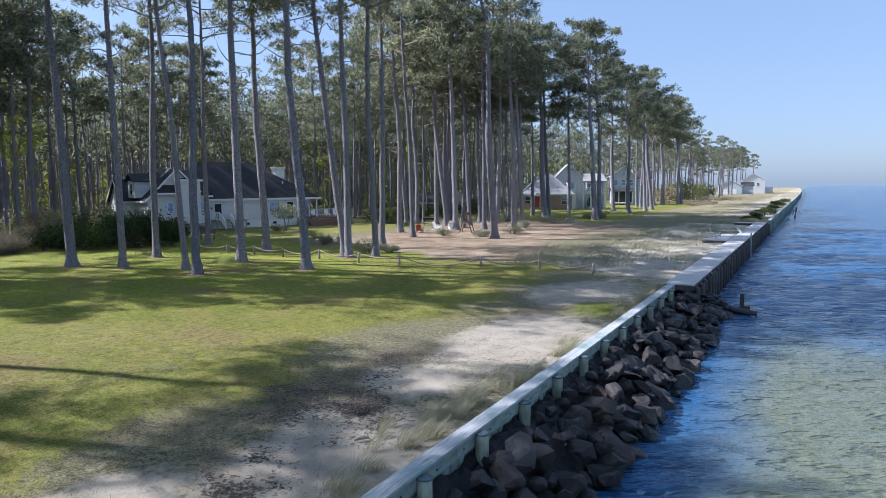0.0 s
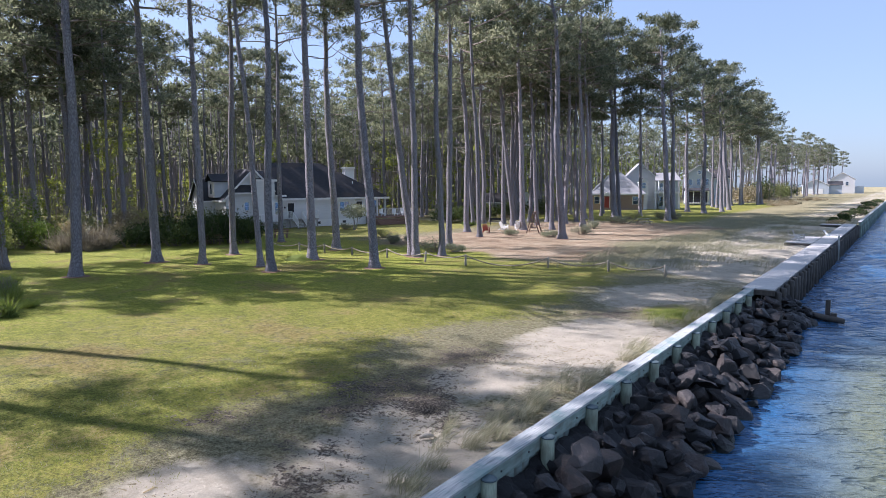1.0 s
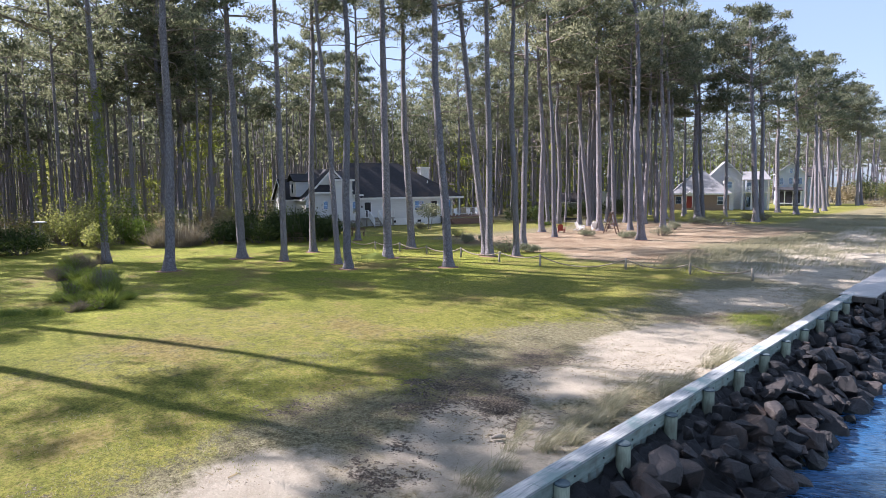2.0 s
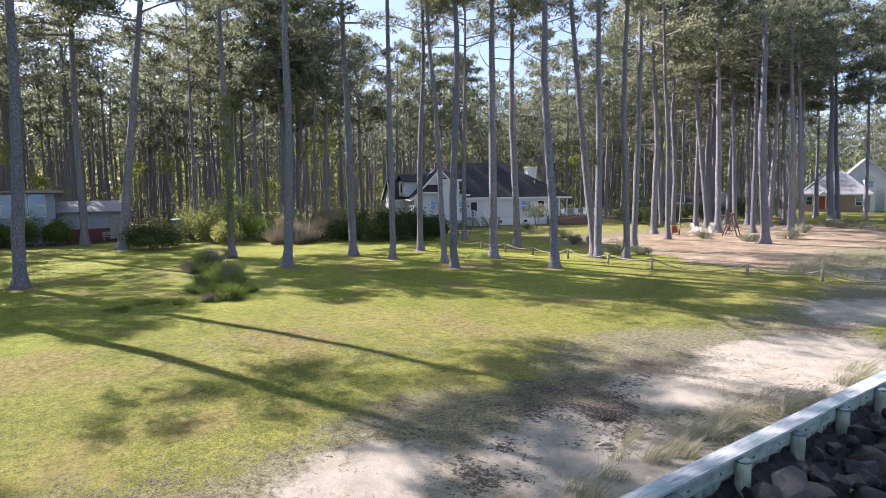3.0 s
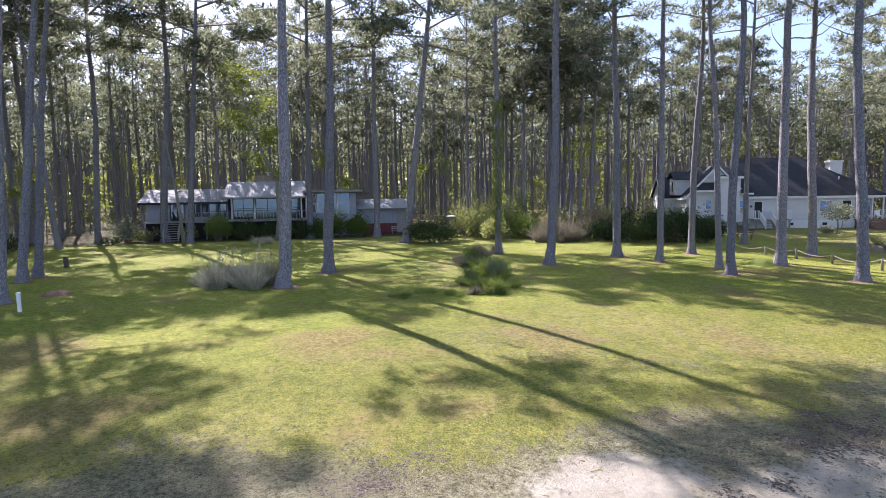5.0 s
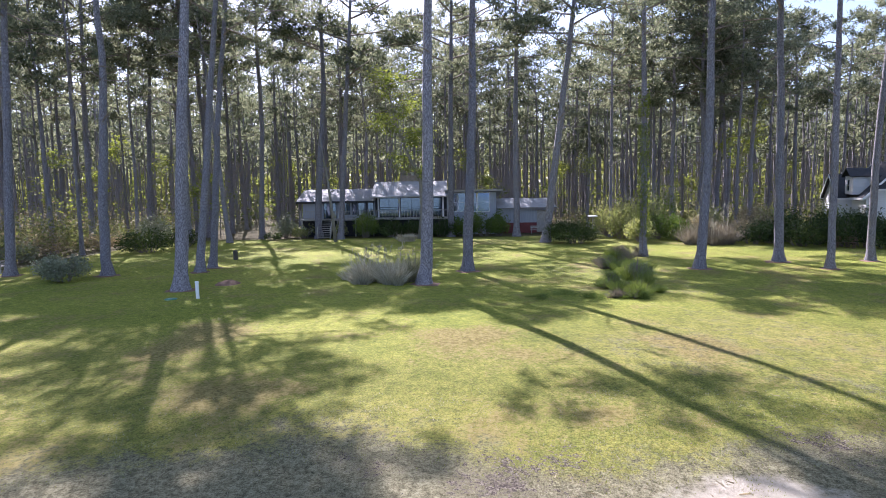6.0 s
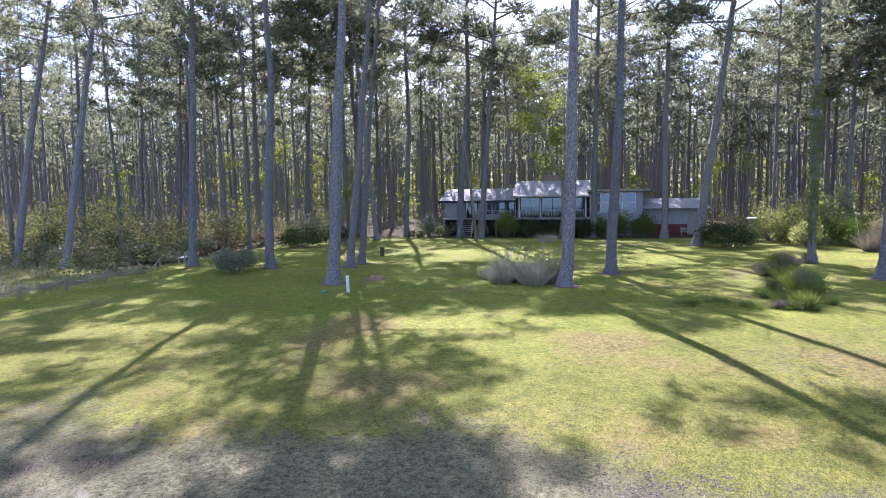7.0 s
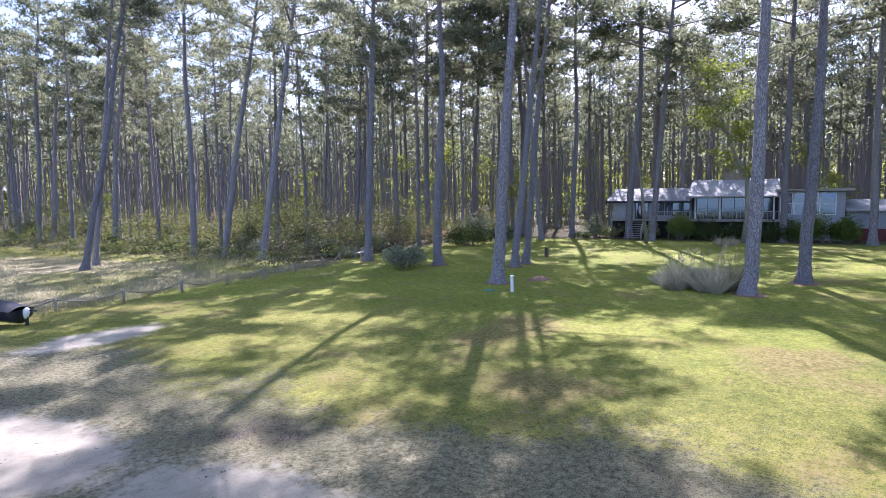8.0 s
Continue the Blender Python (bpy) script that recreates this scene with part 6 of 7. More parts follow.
def garden_shed():
    h = thing("shed", Matrix.Translation((-64.0, -24.0, 0)) @ Matrix.Rotation(radians(90), 4, "Z"), "low grey shed wing with dark red base and brown roof", "shed")
    part("wall", Shape().box(18.9, 25.0, 1.6, 6.0, 1.2, 3.05), M_GREYWALL, h)
    part("base", Shape().box(18.88, 25.02, 1.55, 6.0, -0.1, 1.2), M_REDBRICK, h, "dark red painted base")
    part("roof_plane", slab(Shape(), [(18.8, 0.9, 2.95), (25.6, 0.9, 2.95), (25.4, 4.2, 3.95), (18.8, 4.2, 3.95)], 0.14), M_ROOF_GREY, h)
    part("roof_plane", slab(Shape(), [(18.8, 7.4, 2.95), (25.6, 7.4, 2.95), (25.4, 4.2, 3.95), (18.8, 4.2, 3.95)], 0.14), M_ROOF_GREY, h)
    part("door", Shape().box(23.4, 24.6, 1.5, 1.55, 0.1, 2.6), M_FENCEGREY, h, "brown plank door")


garden_shed()


def brick_house():
    h = thing("house", Matrix.Translation((-42.0, 112.0, 0)) @ Matrix.Rotation(radians(25), 4, "Z"), "brick shore house with pale roofs and white balcony", "house")
    part("wall", Shape().box(-5.0, 5.2, 0.0, 9.0, -0.1, 3.2), M_BRICK, h)
    A, B, C, D, R1, R2 = (-5.5, -0.5, 3.3), (5.7, -0.5, 3.3), (5.7, 9.5, 3.3), (-5.5, 9.5, 3.3), (-0.9, 4.4, 7.7), (1.1, 5.3, 7.7)
    for f in ((A, B, R2, R1), (B, C, R2), (C, D, R1, R2), (D, A, R1)):
        part("roof_plane", slab(Shape(), f, 0.15), M_ROOF_GREY, h)
    part("roof_trim", Shape().box(-5.5, 5.72, -0.57, -0.51, 3.02, 3.32), M_TRIM, h, "white eave board")
    gable_part(h, 1.4, 8.8, 6.0, 13.0, 5.9, 9.6, "y", M_SIDING, M_ROOF_GREY)
    d = part("door", Shape().box(-2.5, -1.5, -0.05, -0.002, 0.5, 2.7), M_REDDOOR, h, "red front door")
    part("door_frame", Shape().box(-2.64, -2.5, -0.09, -0.002, 0.5, 2.8).box(-1.5, -1.36, -0.09, -0.002, 0.5, 2.8), M_TRIM, d)
    part("porch_gable", Shape().prism([(-3.0, 2.9), (-1.0, 2.9), (-2.0, 3.75)], -1.3, -0.52), M_TRIM, h, "small white porch gable")
    window(h, -4.0, 1.3, 1.0, 1.4, 0.0, 1, 2)
    window(h, 3.6, 1.2, 1.0, 1.5, 0.0, 1, 2)
    gable_part(h, 4.6, 6.1, 1.4, 5.0, 5.6, 6.3, "y", M_TRIM, M_SHINGLE, 0.15)
    window(h, 5.35, 4.4, 0.7, 1.1, 1.4, 1, 2)
    # balcony block
    part("wall", Shape().box(8.6, 12.4, 4.0, 11.0, -0.1, 6.0), M_BLUEWALL, h)
    part("roof_plane", slab(Shape(), [(7.6, 2.4, 5.95), (12.8, 2.4, 5.95), (12.4, 7.5, 7.6), (8.4, 7.5, 7.6)], 0.16), M_ROOF_GREY, h)
    part("balcony", Shape().box(7.6, 12.6, 2.6, 4.0, 3.3, 3.5), M_TRIM, h, "white balcony floor")
    railing(h, (7.7, 2.65, 3.5), (12.5, 2.65, 3.5), M_TRIM)
    for x in (7.7, 9.3, 10.2, 11.1, 12.3):
        part("column", Shape().box(x, x + 0.3, 2.65, 2.95, -0.05, 3.3), M_TRIM, h, "white porch column")
        part("column", Shape().box(x, x + 0.16, 2.65, 2.81, 3.5, 5.9), M_TRIM, h, "white porch column")
    for x in (9.2, 11.3):
        window(h, x, 3.8, 0.9, 1.6, 4.0, 1, 2)
        window(h, x, 0.6, 0.9, 1.9, 4.0, 1, 2)


brick_house()


def blue_house():
    h = thing("house", Matrix.Translation((-37.0, 150.0, 0)) @ Matrix.Rotation(radians(18), 4, "Z"), "tall pale blue sided house with white porch", "house")
    gable_part(h, -1.9, 4.0, 0.0, 10.0, 7.5, 9.8, "y", M_BLUEWALL, M_SHINGLE)
    gable_part(h, 4.0, 8.5, 3.0, 10.0, 6.6, 8.8, "x", M_BLUEWALL, M_SHINGLE)
    part("roof_plane", slab(Shape(), [(-2.4, -2.6, 3.6), (3.4, -2.6, 3.6), (3.4, 0.1, 4.3), (-2.4, 0.1, 4.3)], 0.12), M_SHINGLE, h)
    for x in (-2.1, -0.3, 1.4, 3.0):
        part("porch_post", Shape().box(x, x + 0.2, -2.4, -2.2, -0.05, 3.5), M_TRIM, h, "white porch post")
    part("porch_floor", Shape().box(-2.3, 3.3, -2.5, -0.02, 0.4, 0.6), M_TRIM, h)
    # one near-black panel covers the house wall behind the porch posts
    part("porch_back_panel", Shape().box(-2.0, 3.1, -0.06, -0.02, 0.6, 3.3), M_DARK, h, "dark panel on the wall behind the porch")
    for x in (-0.9, 1.0, 2.9):
        window(h, x, 5.0, 0.8, 1.4, 0.0, 1, 2)
    window(h, 1.05, 7.6, 0.7, 0.9, 0.0, 1, 2)
    window(h, 6.2, 4.2, 0.9, 1.5, 3.0, 1, 2)


blue_house()


def far_house():
    h = thing("house", Matrix.Translation((-36.0, 340.0, 0)) @ Matrix.Rotation(radians(8), 4, "Z"), "distant pale blue house with a white gable", "house")
    gable_part(h, 0.0, 11.0, 0.0, 10.0, 4.3, 7.2, "y", M_BLUEWALL, M_SHINGLE)
    part("wall", Shape().box(11.0, 16.5, 3.0, 9.0, -0.1, 4.4), M_BLUEWALL, h)
    part("roof_plane", slab(Shape(), [(10.6, 2.5, 4.4), (17.0, 2.5, 4.4), (17.0, 6.0, 6.2), (10.6, 6.0, 6.2)], 0.15), M_SHINGLE, h)
    for x in (2.5, 6.0):
        part("garage_door", Shape().box(x, x + 2.6, -0.06, -0.002, 0.1, 2.6), M_TRIM, h, "white garage door")
    h = thing("house", Matrix.Translation((-27.0, 366.0, 0)) @ Matrix.Rotation(radians(8), 4, "Z"), "distant white two-storey house with dark roof", "house")
    gable_part(h, 0.0, 11.0, 0.0, 10.0, 7.2, 10.6, "y", M_SIDING, M_SHINGLE)
    part("wall", Shape().box(11.0, 15.0, 2.0, 9.0, -0.1, 3.6), M_BLUEWALL, h)
    for x in (3.0, 7.5):
        window(h, x, 4.2, 1.2, 1.6, 0.0, 1, 2)


far_house()
t = thing("shed", Matrix.Translation((-49.8, 88.0, 0)) @ Matrix.Rotation(radians(35), 4, "Z"), "small dark-roofed outbuilding with a white gable", "shed")
gable_part(t, -1.6, 1.8, 0.0, 5.0, 2.3, 3.8, "y", M_TRIM, M_SHINGLE)
gable_part(t, -7.0, -1.6, 1.5, 5.0, 2.2, 3.6, "x", M_GREYWALL, M_SHINGLE)


# ---- furniture and small things in the yards ----
def adirondack(x, y, turn, material, label):
    c = thing("garden_chair", pose(x, y, float(height(x, y)), 0, 0, turn), label, "chair")
    for i in range(5):
        part("seat_slat", Shape().box(-0.28, 0.28, -0.3 + i * 0.12, -0.2 + i * 0.12, 0.36 - i * 0.03, 0.385 - i * 0.03), material, c)
    for i in range(5):
        xx = -0.28 + i * 0.114
        part("back_slat", Shape().bar((xx + 0.05, 0.26, 0.24), (xx + 0.05, 0.58, 1.0 - abs(i - 2) * 0.05), 0.1, 0.025), material, c)
    for s in (-1, 1):
        part("arm", Shape().box(s * 0.38 - 0.07, s * 0.38 + 0.07, -0.36, 0.42, 0.56, 0.585), material, c)
        part("front_leg", Shape().box(s * 0.33 - 0.04, s * 0.33 + 0.04, -0.34, -0.26, -0.02, 0.56), material, c)
        part("rear_leg", Shape().bar((s * 0.31, -0.2, 0.32), (s * 0.31, 0.66, 0.0), 0.03, 0.12), material, c)
    return c


adirondack(-31.3, 46.2, 200, M_REDDOOR, "red slatted garden chair on the pine straw")
adirondack(-31.9, 51.0, 160, M_WHITE, "white slatted garden chair on the pine straw")
adirondack(-30.4, 51.7, 220, M_WHITE, "white slatted garden chair on the pine straw")
adirondack(-31.0, 52.9, 190, M_WHITE, "white slatted garden chair on the pine straw")
adirondack(-2.0, 49.5, 100, M_DECK, "weathered grey slatted chair on the boardwalk landing")
adirondack(-1.9, 51.6, 90, M_DECK, "weathered grey slatted chair on the boardwalk landing")

s = thing("swing_frame", pose(-26.9, 49.0, 0, 0, 0, 112), "brown timber A-frame garden swing", "swing")
for sx in (-1.2, 1.2):
    for sy in (-0.7, 0.7):
        part("frame_leg", Shape().bar((sx, sy, -0.05), (sx, 0, 2.2), 0.1), M_WOODDECK, s)
    part("brace", Shape().bar((sx, -0.4, 1.0), (sx, 0.4, 1.0), 0.07), M_WOODDECK, s)
part("top_beam", Shape().bar((-1.4, 0, 2.2), (1.4, 0, 2.2), 0.12), M_WOODDECK, s)
sw = part("swing_seat", Shape().box(-0.7, 0.7, -0.25, 0.25, 0.5, 0.55).box(-0.7, 0.7, 0.22, 0.28, 0.55, 1.0), M_WOODDECK, s)
for sx in (-0.65, 0.65):
    part("chain", Shape().bar((sx, 0, 0.55), (sx, 0, 2.15), 0.025), M_DARK, sw)


def bench(x, y, turn, material, label, table=False):
    b = thing("picnic_table" if table else "bench", pose(x, y, float(height(x, y)), 0, 0, turn), label, "table" if table else "bench")
    if table:
        for i in range(5):
            part("top_board", Shape().box(-0.9, 0.9, -0.36 + i * 0.15, -0.23 + i * 0.15, 0.72, 0.76), material, b)
        for sy in (-0.75, 0.5):
            part("seat_board", Shape().box(-0.9, 0.9, sy, sy + 0.25, 0.42, 0.46), material, b)
        for sx in (-0.6, 0.6):
            for q in (-1, 1):
                part("leg", Shape().bar((sx, q * 0.6, -0.03), (sx, q * 0.15, 0.72), 0.05, 0.1), material, b)
            part("crossbar", Shape().box(sx - 0.025, sx + 0.025, -0.7, 0.7, 0.34, 0.42), material, b)
    else:
        for i in range(3):
            part("seat_slat", Shape().box(-0.75, 0.75, -0.25 + i * 0.17, -0.1 + i * 0.17, 0.42, 0.46), material, b)
        for i in range(2):
            part("back_slat", Shape().box(-0.75, 0.75, 0.27, 0.31, 0.58 + i * 0.18, 0.7 + i * 0.18), material, b)
        for sx in (-0.6, 0.6):
            part("side_frame", Shape().box(sx - 0.03, sx + 0.03, -0.22, -0.14, -0.02, 0.42).box(sx - 0.03, sx + 0.03, 0.22, 0.30, -0.02, 0.9), material, b)


bench(-21.5, 68.3, 60, M_FENCEGREY, "weathered grey picnic table on the pine straw", True)
bench(-43.9, 20.9, 40, M_WOODDECK, "brown timber bench before the evergreens")
bench(-44.9, 29.2, 40, M_WOODDECK, "brown timber bench on the lawn")
bench(-63.9, -0.8, 80, M_FENCEGREY, "grey timber bench against the pines")
bench(-37.5, 58.0, 30, M_DARK, "dark timber bench at the yard's edge")
bench(-36.2, -41.5, 20, M_FENCEGREY, "grey timber bench behind the rope fence")

t = thing("bird_table", pose(-58.6, 4.2, 0), "white flat-topped bird table among the scrub", "bird table")
part("post", Shape().box(-0.06, 0.06, -0.06, 0.06, -0.1, 2.1), M_FENCEGREY, t)
part("tray", Shape().box(-0.6, 0.6, -0.4, 0.4, 2.1, 2.2), M_TRIM, t)

t = thing("marker_pipe", pose(-24.6, -23.2, 0, 0, 2.5, 0), "white plastic marker pipe standing in the lawn", "pipe")
part("pipe", Shape().tube([(0, 0, -0.2), (0, 0, 0.86)], [0.085, 0.085], 14, False), M_WHITE, t, smooth=True)
part("cap", Shape().tube([(0, 0, 0.80), (0, 0, 0.885), (0, 0, 0.895)], [0.095, 0.095, 0.07], 14), M_WHITE, t)
whole("utility_cover", Shape().tube([(-24.5, -24.5, -0.05), (-24.5, -24.5, 0.05), (-24.5, -24.5, 0.07)], [0.3, 0.3, 0.2], 14), surface("green_plastic", [(0.3, (0.03, 0.14, 0.09)), (0.7, (0.06, 0.22, 0.15))], 5, 0.5, 0.1, 0.003), "round green plastic utility cover in the lawn", "cover")
whole("short_post", Shape().box(-41.85, -41.6, -27.3, -27.05, -0.1, 0.75), M_DARKWOOD, "short dark wooden post on the lawn", "post")


def dirt_mound(x, y, w, l, h, material, label, seed):
    r = random.Random(seed)
    s = Shape()
    rings, n = 5, 16
    for i in range(rings):
        q = i / (rings - 1)
        for k in range(n):
            a = 2 * math.pi * k / n
            d = (1 - q) * r.uniform(0.85, 1.12) + 0.02
            s.v.append((x + math.cos(a) * w * d, y + math.sin(a) * l * d, float(height(x, y)) - 0.04 + h * (1 - (1 - q) ** 2) * r.uniform(0.85, 1.1)))
    for i in range(rings - 1):
        for k in range(n):
            a, b = i * n + k, i * n + (k + 1) % n
            s.f.append((a, b, b + n, a + n))
    s.f.append(tuple((rings - 1) * n + k for k in range(n)))
    return whole("dirt_mound", s, material, label, "mound", smooth=True)


M_MULCH = surface("pine_straw_mulch", [(0.3, (0.10, 0.055, 0.035)), (0.6, (0.24, 0.14, 0.085)), (0.85, (0.36, 0.23, 0.15))], 22, 0.95, 0.8, 0.03)
dirt_mound(-29.4, -23.4, 0.9, 0.7, 0.28, M_MULCH, "low brown mound of earth on the lawn", 3)
dirt_mound(-28.6, 18.0, 1.4, 1.2, 0.35, M_LAWN_BLADE, "grassy mound round a pine's foot", 4)
for i, (x, y, rr, lx, ly) in enumerate(PINES[:20] + PINES[34:36] + PINES[41:46]):
    dirt_mound(x, y, rr * 3.3, rr * 3.3, 0.10, M_MULCH, "ring of brown pine straw round a trunk", 20 + i)


def covered_boat():
    b = thing("boat", pose(-8.3, -39.4, 0, 0, 0, 112) @ Matrix.Scale(0.9, 4), "small dark covered boat with a white outboard in the grass", "boat")
    hull = Shape()
    n = 9
    for i in range(n):
        q = i / (n - 1)
        w = 0.75 * (1 - max(0, q - 0.45) ** 2 * 3.0)
        z = 0.1 + 0.25 * max(0, q - 0.6)
        for xx, zz in ((-w, 0.75), (-w * 0.85, 0.35 + z * 0.3), (0, z), (w * 0.85, 0.35 + z * 0.3), (w, 0.75)):
            hull.v.append((-2.9 * q + 0.6, xx, zz + 0.15 * q))
    for i in range(n - 1):
        for k in range(4):
            a = i * 5 + k
            hull.f.append((a, a + 1, a + 6, a + 5))
    hull.f += [(4, 3, 2, 1, 0), tuple((n - 1) * 5 + k for k in range(5))]
    part("hull", hull, surface("navy_hull", [(0.3, (0.012, 0.016, 0.03)), (0.7, (0.03, 0.035, 0.06))], 4, 0.35, 0.1, 0.004), b, smooth=True)
    cover = Shape()
    r = random.Random(4)
    for i in range(n):
        q = i / (n - 1)
        w = 0.78 * (1 - max(0, q - 0.45) ** 2 * 3.0)
        for k in range(7):
            u = k / 6 * 2 - 1
            cover.v.append((-2.92 * q + 0.62, w * u, 0.78 + 0.15 * q + 0.38 * (1 - u * u) * math.sin(0.4 + q * 2.4) + r.uniform(-0.03, 0.03)))
    for i in range(n - 1):
        for k in range(6):
            a = i * 7 + k
            cover.f.append((a, a + 1, a + 8, a + 7))
    part("cover", cover, surface("black_canvas", [(0.3, (0.01, 0.01, 0.014)), (0.7, (0.035, 0.035, 0.045))], 8, 0.7, 0.4, 0.01), b, "black canvas boat cover", smooth=True)
    m = part("outboard_motor", Shape().tube([(0.8, 0, 0.35), (0.82, 0, 0.55), (0.86, 0, 0.72), (0.9, 0, 0.84)], [0.08, 0.13, 0.15, 0.07], 12), M_WHITE, b, "white outboard motor cowl", smooth=True)
    part("motor_leg", Shape().box(0.78, 0.9, -0.05, 0.05, -0.02, 0.4), M_DARK, m)
    part("tiller", Shape().bar((1.0, 0, 0.72), (1.35, 0.05, 0.7), 0.06), M_DARK, m)


covered_boat()


# ---- rope fences ----
def rope_fence(posts, h, label, seed):
    r = random.Random(seed)
    f = thing("rope_fence", pose(0, 0, 0), label, "fence")
    tops = []
    for x, y in posts:
        z = float(height(x, y))
        k = h * r.uniform(0.92, 1.08)
        dx, dy = r.gauss(0, 0.03), r.gauss(0, 0.03)
        part("post", Shape().tube([(x, y, z - 0.2), (x + dx * 0.6, y + dy * 0.6, z + k * 0.6), (x + dx, y + dy, z + k), (x + dx, y + dy, z + k + 0.02)], [0.075, 0.072, 0.068, 0.045], 9), M_POST, f, smooth=True)
        tops.append(Vector((x + dx, y + dy, z + k - 0.06)))
    for a, b in zip(tops, tops[1:]):
        sag = r.uniform(0.26, 0.4) * (b - a).length / 3.4
        pts = [a.lerp(b, t / 10) - Vector((0, 0, sag * 4 * (t / 10) * (1 - t / 10))) for t in range(11)]
        part("rope", Shape().tube(pts, [0.038] * 11, 7), M_ROPE, f, "thick hemp rope", smooth=True)


rope_fence([(-36.3, 21.4), (-33.2, 21.7), (-30.5, 21.9), (-27.6, 22.0), (-24.2, 22.1), (-20.3, 21.6), (-17.2, 21.9), (-12.3, 23.9), (-8.4, 24.0), (-5.1, 24.1)], 0.68, "low rope fence on grey posts across the lawn", 1)
rope_fence([(-8.3, -41.6), (-11.1, -41.0), (-14.0, -40.2), (-17.3, -39.9), (-20.3, -39.7), (-23.2, -39.6), (-26.6, -40.0), (-30.0, -40.3), (-33.6, -41.6)], 0.66, "low rope fence on grey posts beside the meadow", 2)


# ---- grasses ----
def patch_blades(name, label, category, spots, per, h, wide, blade, seed, lean=(0.25, 0.12), spread=0.3):
    """Many tufts as one sheet of blades. spots: centres and strength."""
    rng = np.random.default_rng(seed)
    p = np.array(spots)
    c = np.repeat(p, per, 0)
    n = len(c)
    off = rng.normal(size=(n, 2)) * spread
    x, y = np.minimum(c[:, 0] + off[:, 0], -0.42 + 1.0 * (c[:, 1] > 80)), c[:, 1] + off[:, 1]
    roots = np.stack([x, y, height(x, y) - 0.01], 1)
    ways = unit(rng.normal(size=(n, 3)) * (0.3, 0.3, 0.0) + (lean[0], lean[1], 1.0))
    ln = h * rng.uniform(0.4, 1.1, n) * c[:, 2]
    a = blades(rng, roots, ways, ln * 0.65, np.full(n, wide))
    bent = unit(ways + np.array([lean[0] * 1.5, lean[1] * 1.5, -0.25]) + rng.normal(size=(n, 3)) * 0.2)
    b = blades(rng, roots + ways * (ln * 0.5)[:, None], bent, ln * 0.6, np.full(n, wide * 0.75))
    whole(name, tri_mesh(name, np.concatenate([a, b]), blade), None, label, category, "stuff")


r = random.Random(12)
spots = []
for i in range(420):
    y = r.uniform(-8, 20.5)
    x = -0.5 - abs(r.gauss(0, 0.4))
    dens = 0.08 + 0.3 * max(0.0, math.sin(y * 0.9 + 1)) + (0.6 if y > 16.5 else 0)
    if -3.2 < y < 4.2:
        dens, x = dens + 0.35, x - r.uniform(0, 0.8)
    if r.random() < dens * 0.6:
        spots.append((x, y, r.uniform(0.45, 1.1)))
patch_blades("bulkhead_grass", "tall tan-green beach grass along the timber bulkhead", "grass", spots, 60, 0.62, 0.013, M_DUNE_GRASS, 3, (0.25, 0.22), 0.085)
spots = []
while len(spots) < 760:
    x, y = r.uniform(-13, -0.6), r.uniform(21, 98)
    edge = -2.6 if 46 < y < 57 else -0.6
    v = float(fbm(np.array([x]), np.array([y]), 6.0, 141)[0])
    if x < edge and v > 0.55 and (y > 24.5 or x > -6):
        spots.append((x, y, r.uniform(0.5, 1.1)))
patch_blades("dune_grass", "windblown grey-green dune grass on the sandy strip", "grass", spots, 18, 0.7, 0.026, M_DUNE_GRASS, 4, (0.25, 0.3), 0.4)
spots = []
while len(spots) < 560:
    x, y = r.uniform(-34, -7), r.uniform(-72, -41.3)
    if float(fbm(np.array([x]), np.array([y]), 5.0, 151)[0]) > 0.45:
        spots.append((x, y, r.uniform(0.4, 1.0)))
for i in range(260):
    spots.append((r.uniform(-32, -7.5), -41.6 + r.gauss(0, 0.5), r.uniform(0.4, 0.9)))
patch_blades("meadow_grass", "long tan meadow grass beyond the rope fence", "grass", spots, 22, 0.6, 0.03, M_DUNE_GRASS, 5, (0.1, 0.1), 0.45)
spots = []
for i in range(5200):
    x = -3.5 - 19 * r.random() ** 1.3
    y = r.uniform(-30, 21)
    v = float(fbm(np.array([x]), np.array([y]), 6.0, 41)[0])
    if -x + (v - 0.5) * 5 > 5.2:
        spots.append((x, y, r.uniform(0.5, 1.1)))
patch_blades("lawn_grass", "short patchy green and straw lawn grass", "grass", spots, 9, 0.075, 0.016, M_LAWN_BLADE, 6, (0.0, 0.0), 0.2)
spots = []
for i in range(3400):
    x, y = -1.2 - 8.5 * r.random(), r.uniform(-26, 21)
    v = float(fbm(np.array([x]), np.array([y]), 2.2, 161)[0])
    if v > 0.5 - 0.03 * max(0, -x - 4):
        spots.append((x, y, r.uniform(0.4, 1.1)))
patch_blades("dry_turf", "short dead grey-tan turf between lawn and sand", "grass", spots, 9, 0.07, 0.016, M_DUNE_GRASS, 7, (0.05, 0.05), 0.16)
spots = [(-23.0 - 1.6 * float(step(np.array(-y), 8.5, 16.5)) + 0.5 * math.sin(y * 0.5) + r.gauss(-0.2, 0.16), y, r.uniform(0.5, 1.1)) for y in [-16.5 + 0.05 * k for k in range(270)]]
patch_blades("swale_grass", "longer green grass along the shallow lawn groove", "grass", spots, 7, 0.12, 0.016, M_WEED, 8, (0.0, 0.0), 0.14)
spots = [(-1.7 + r.gauss(0, 0.55), 14.2 + r.gauss(0, 0.75), r.uniform(0.5, 1.0)) for _ in range(150)]
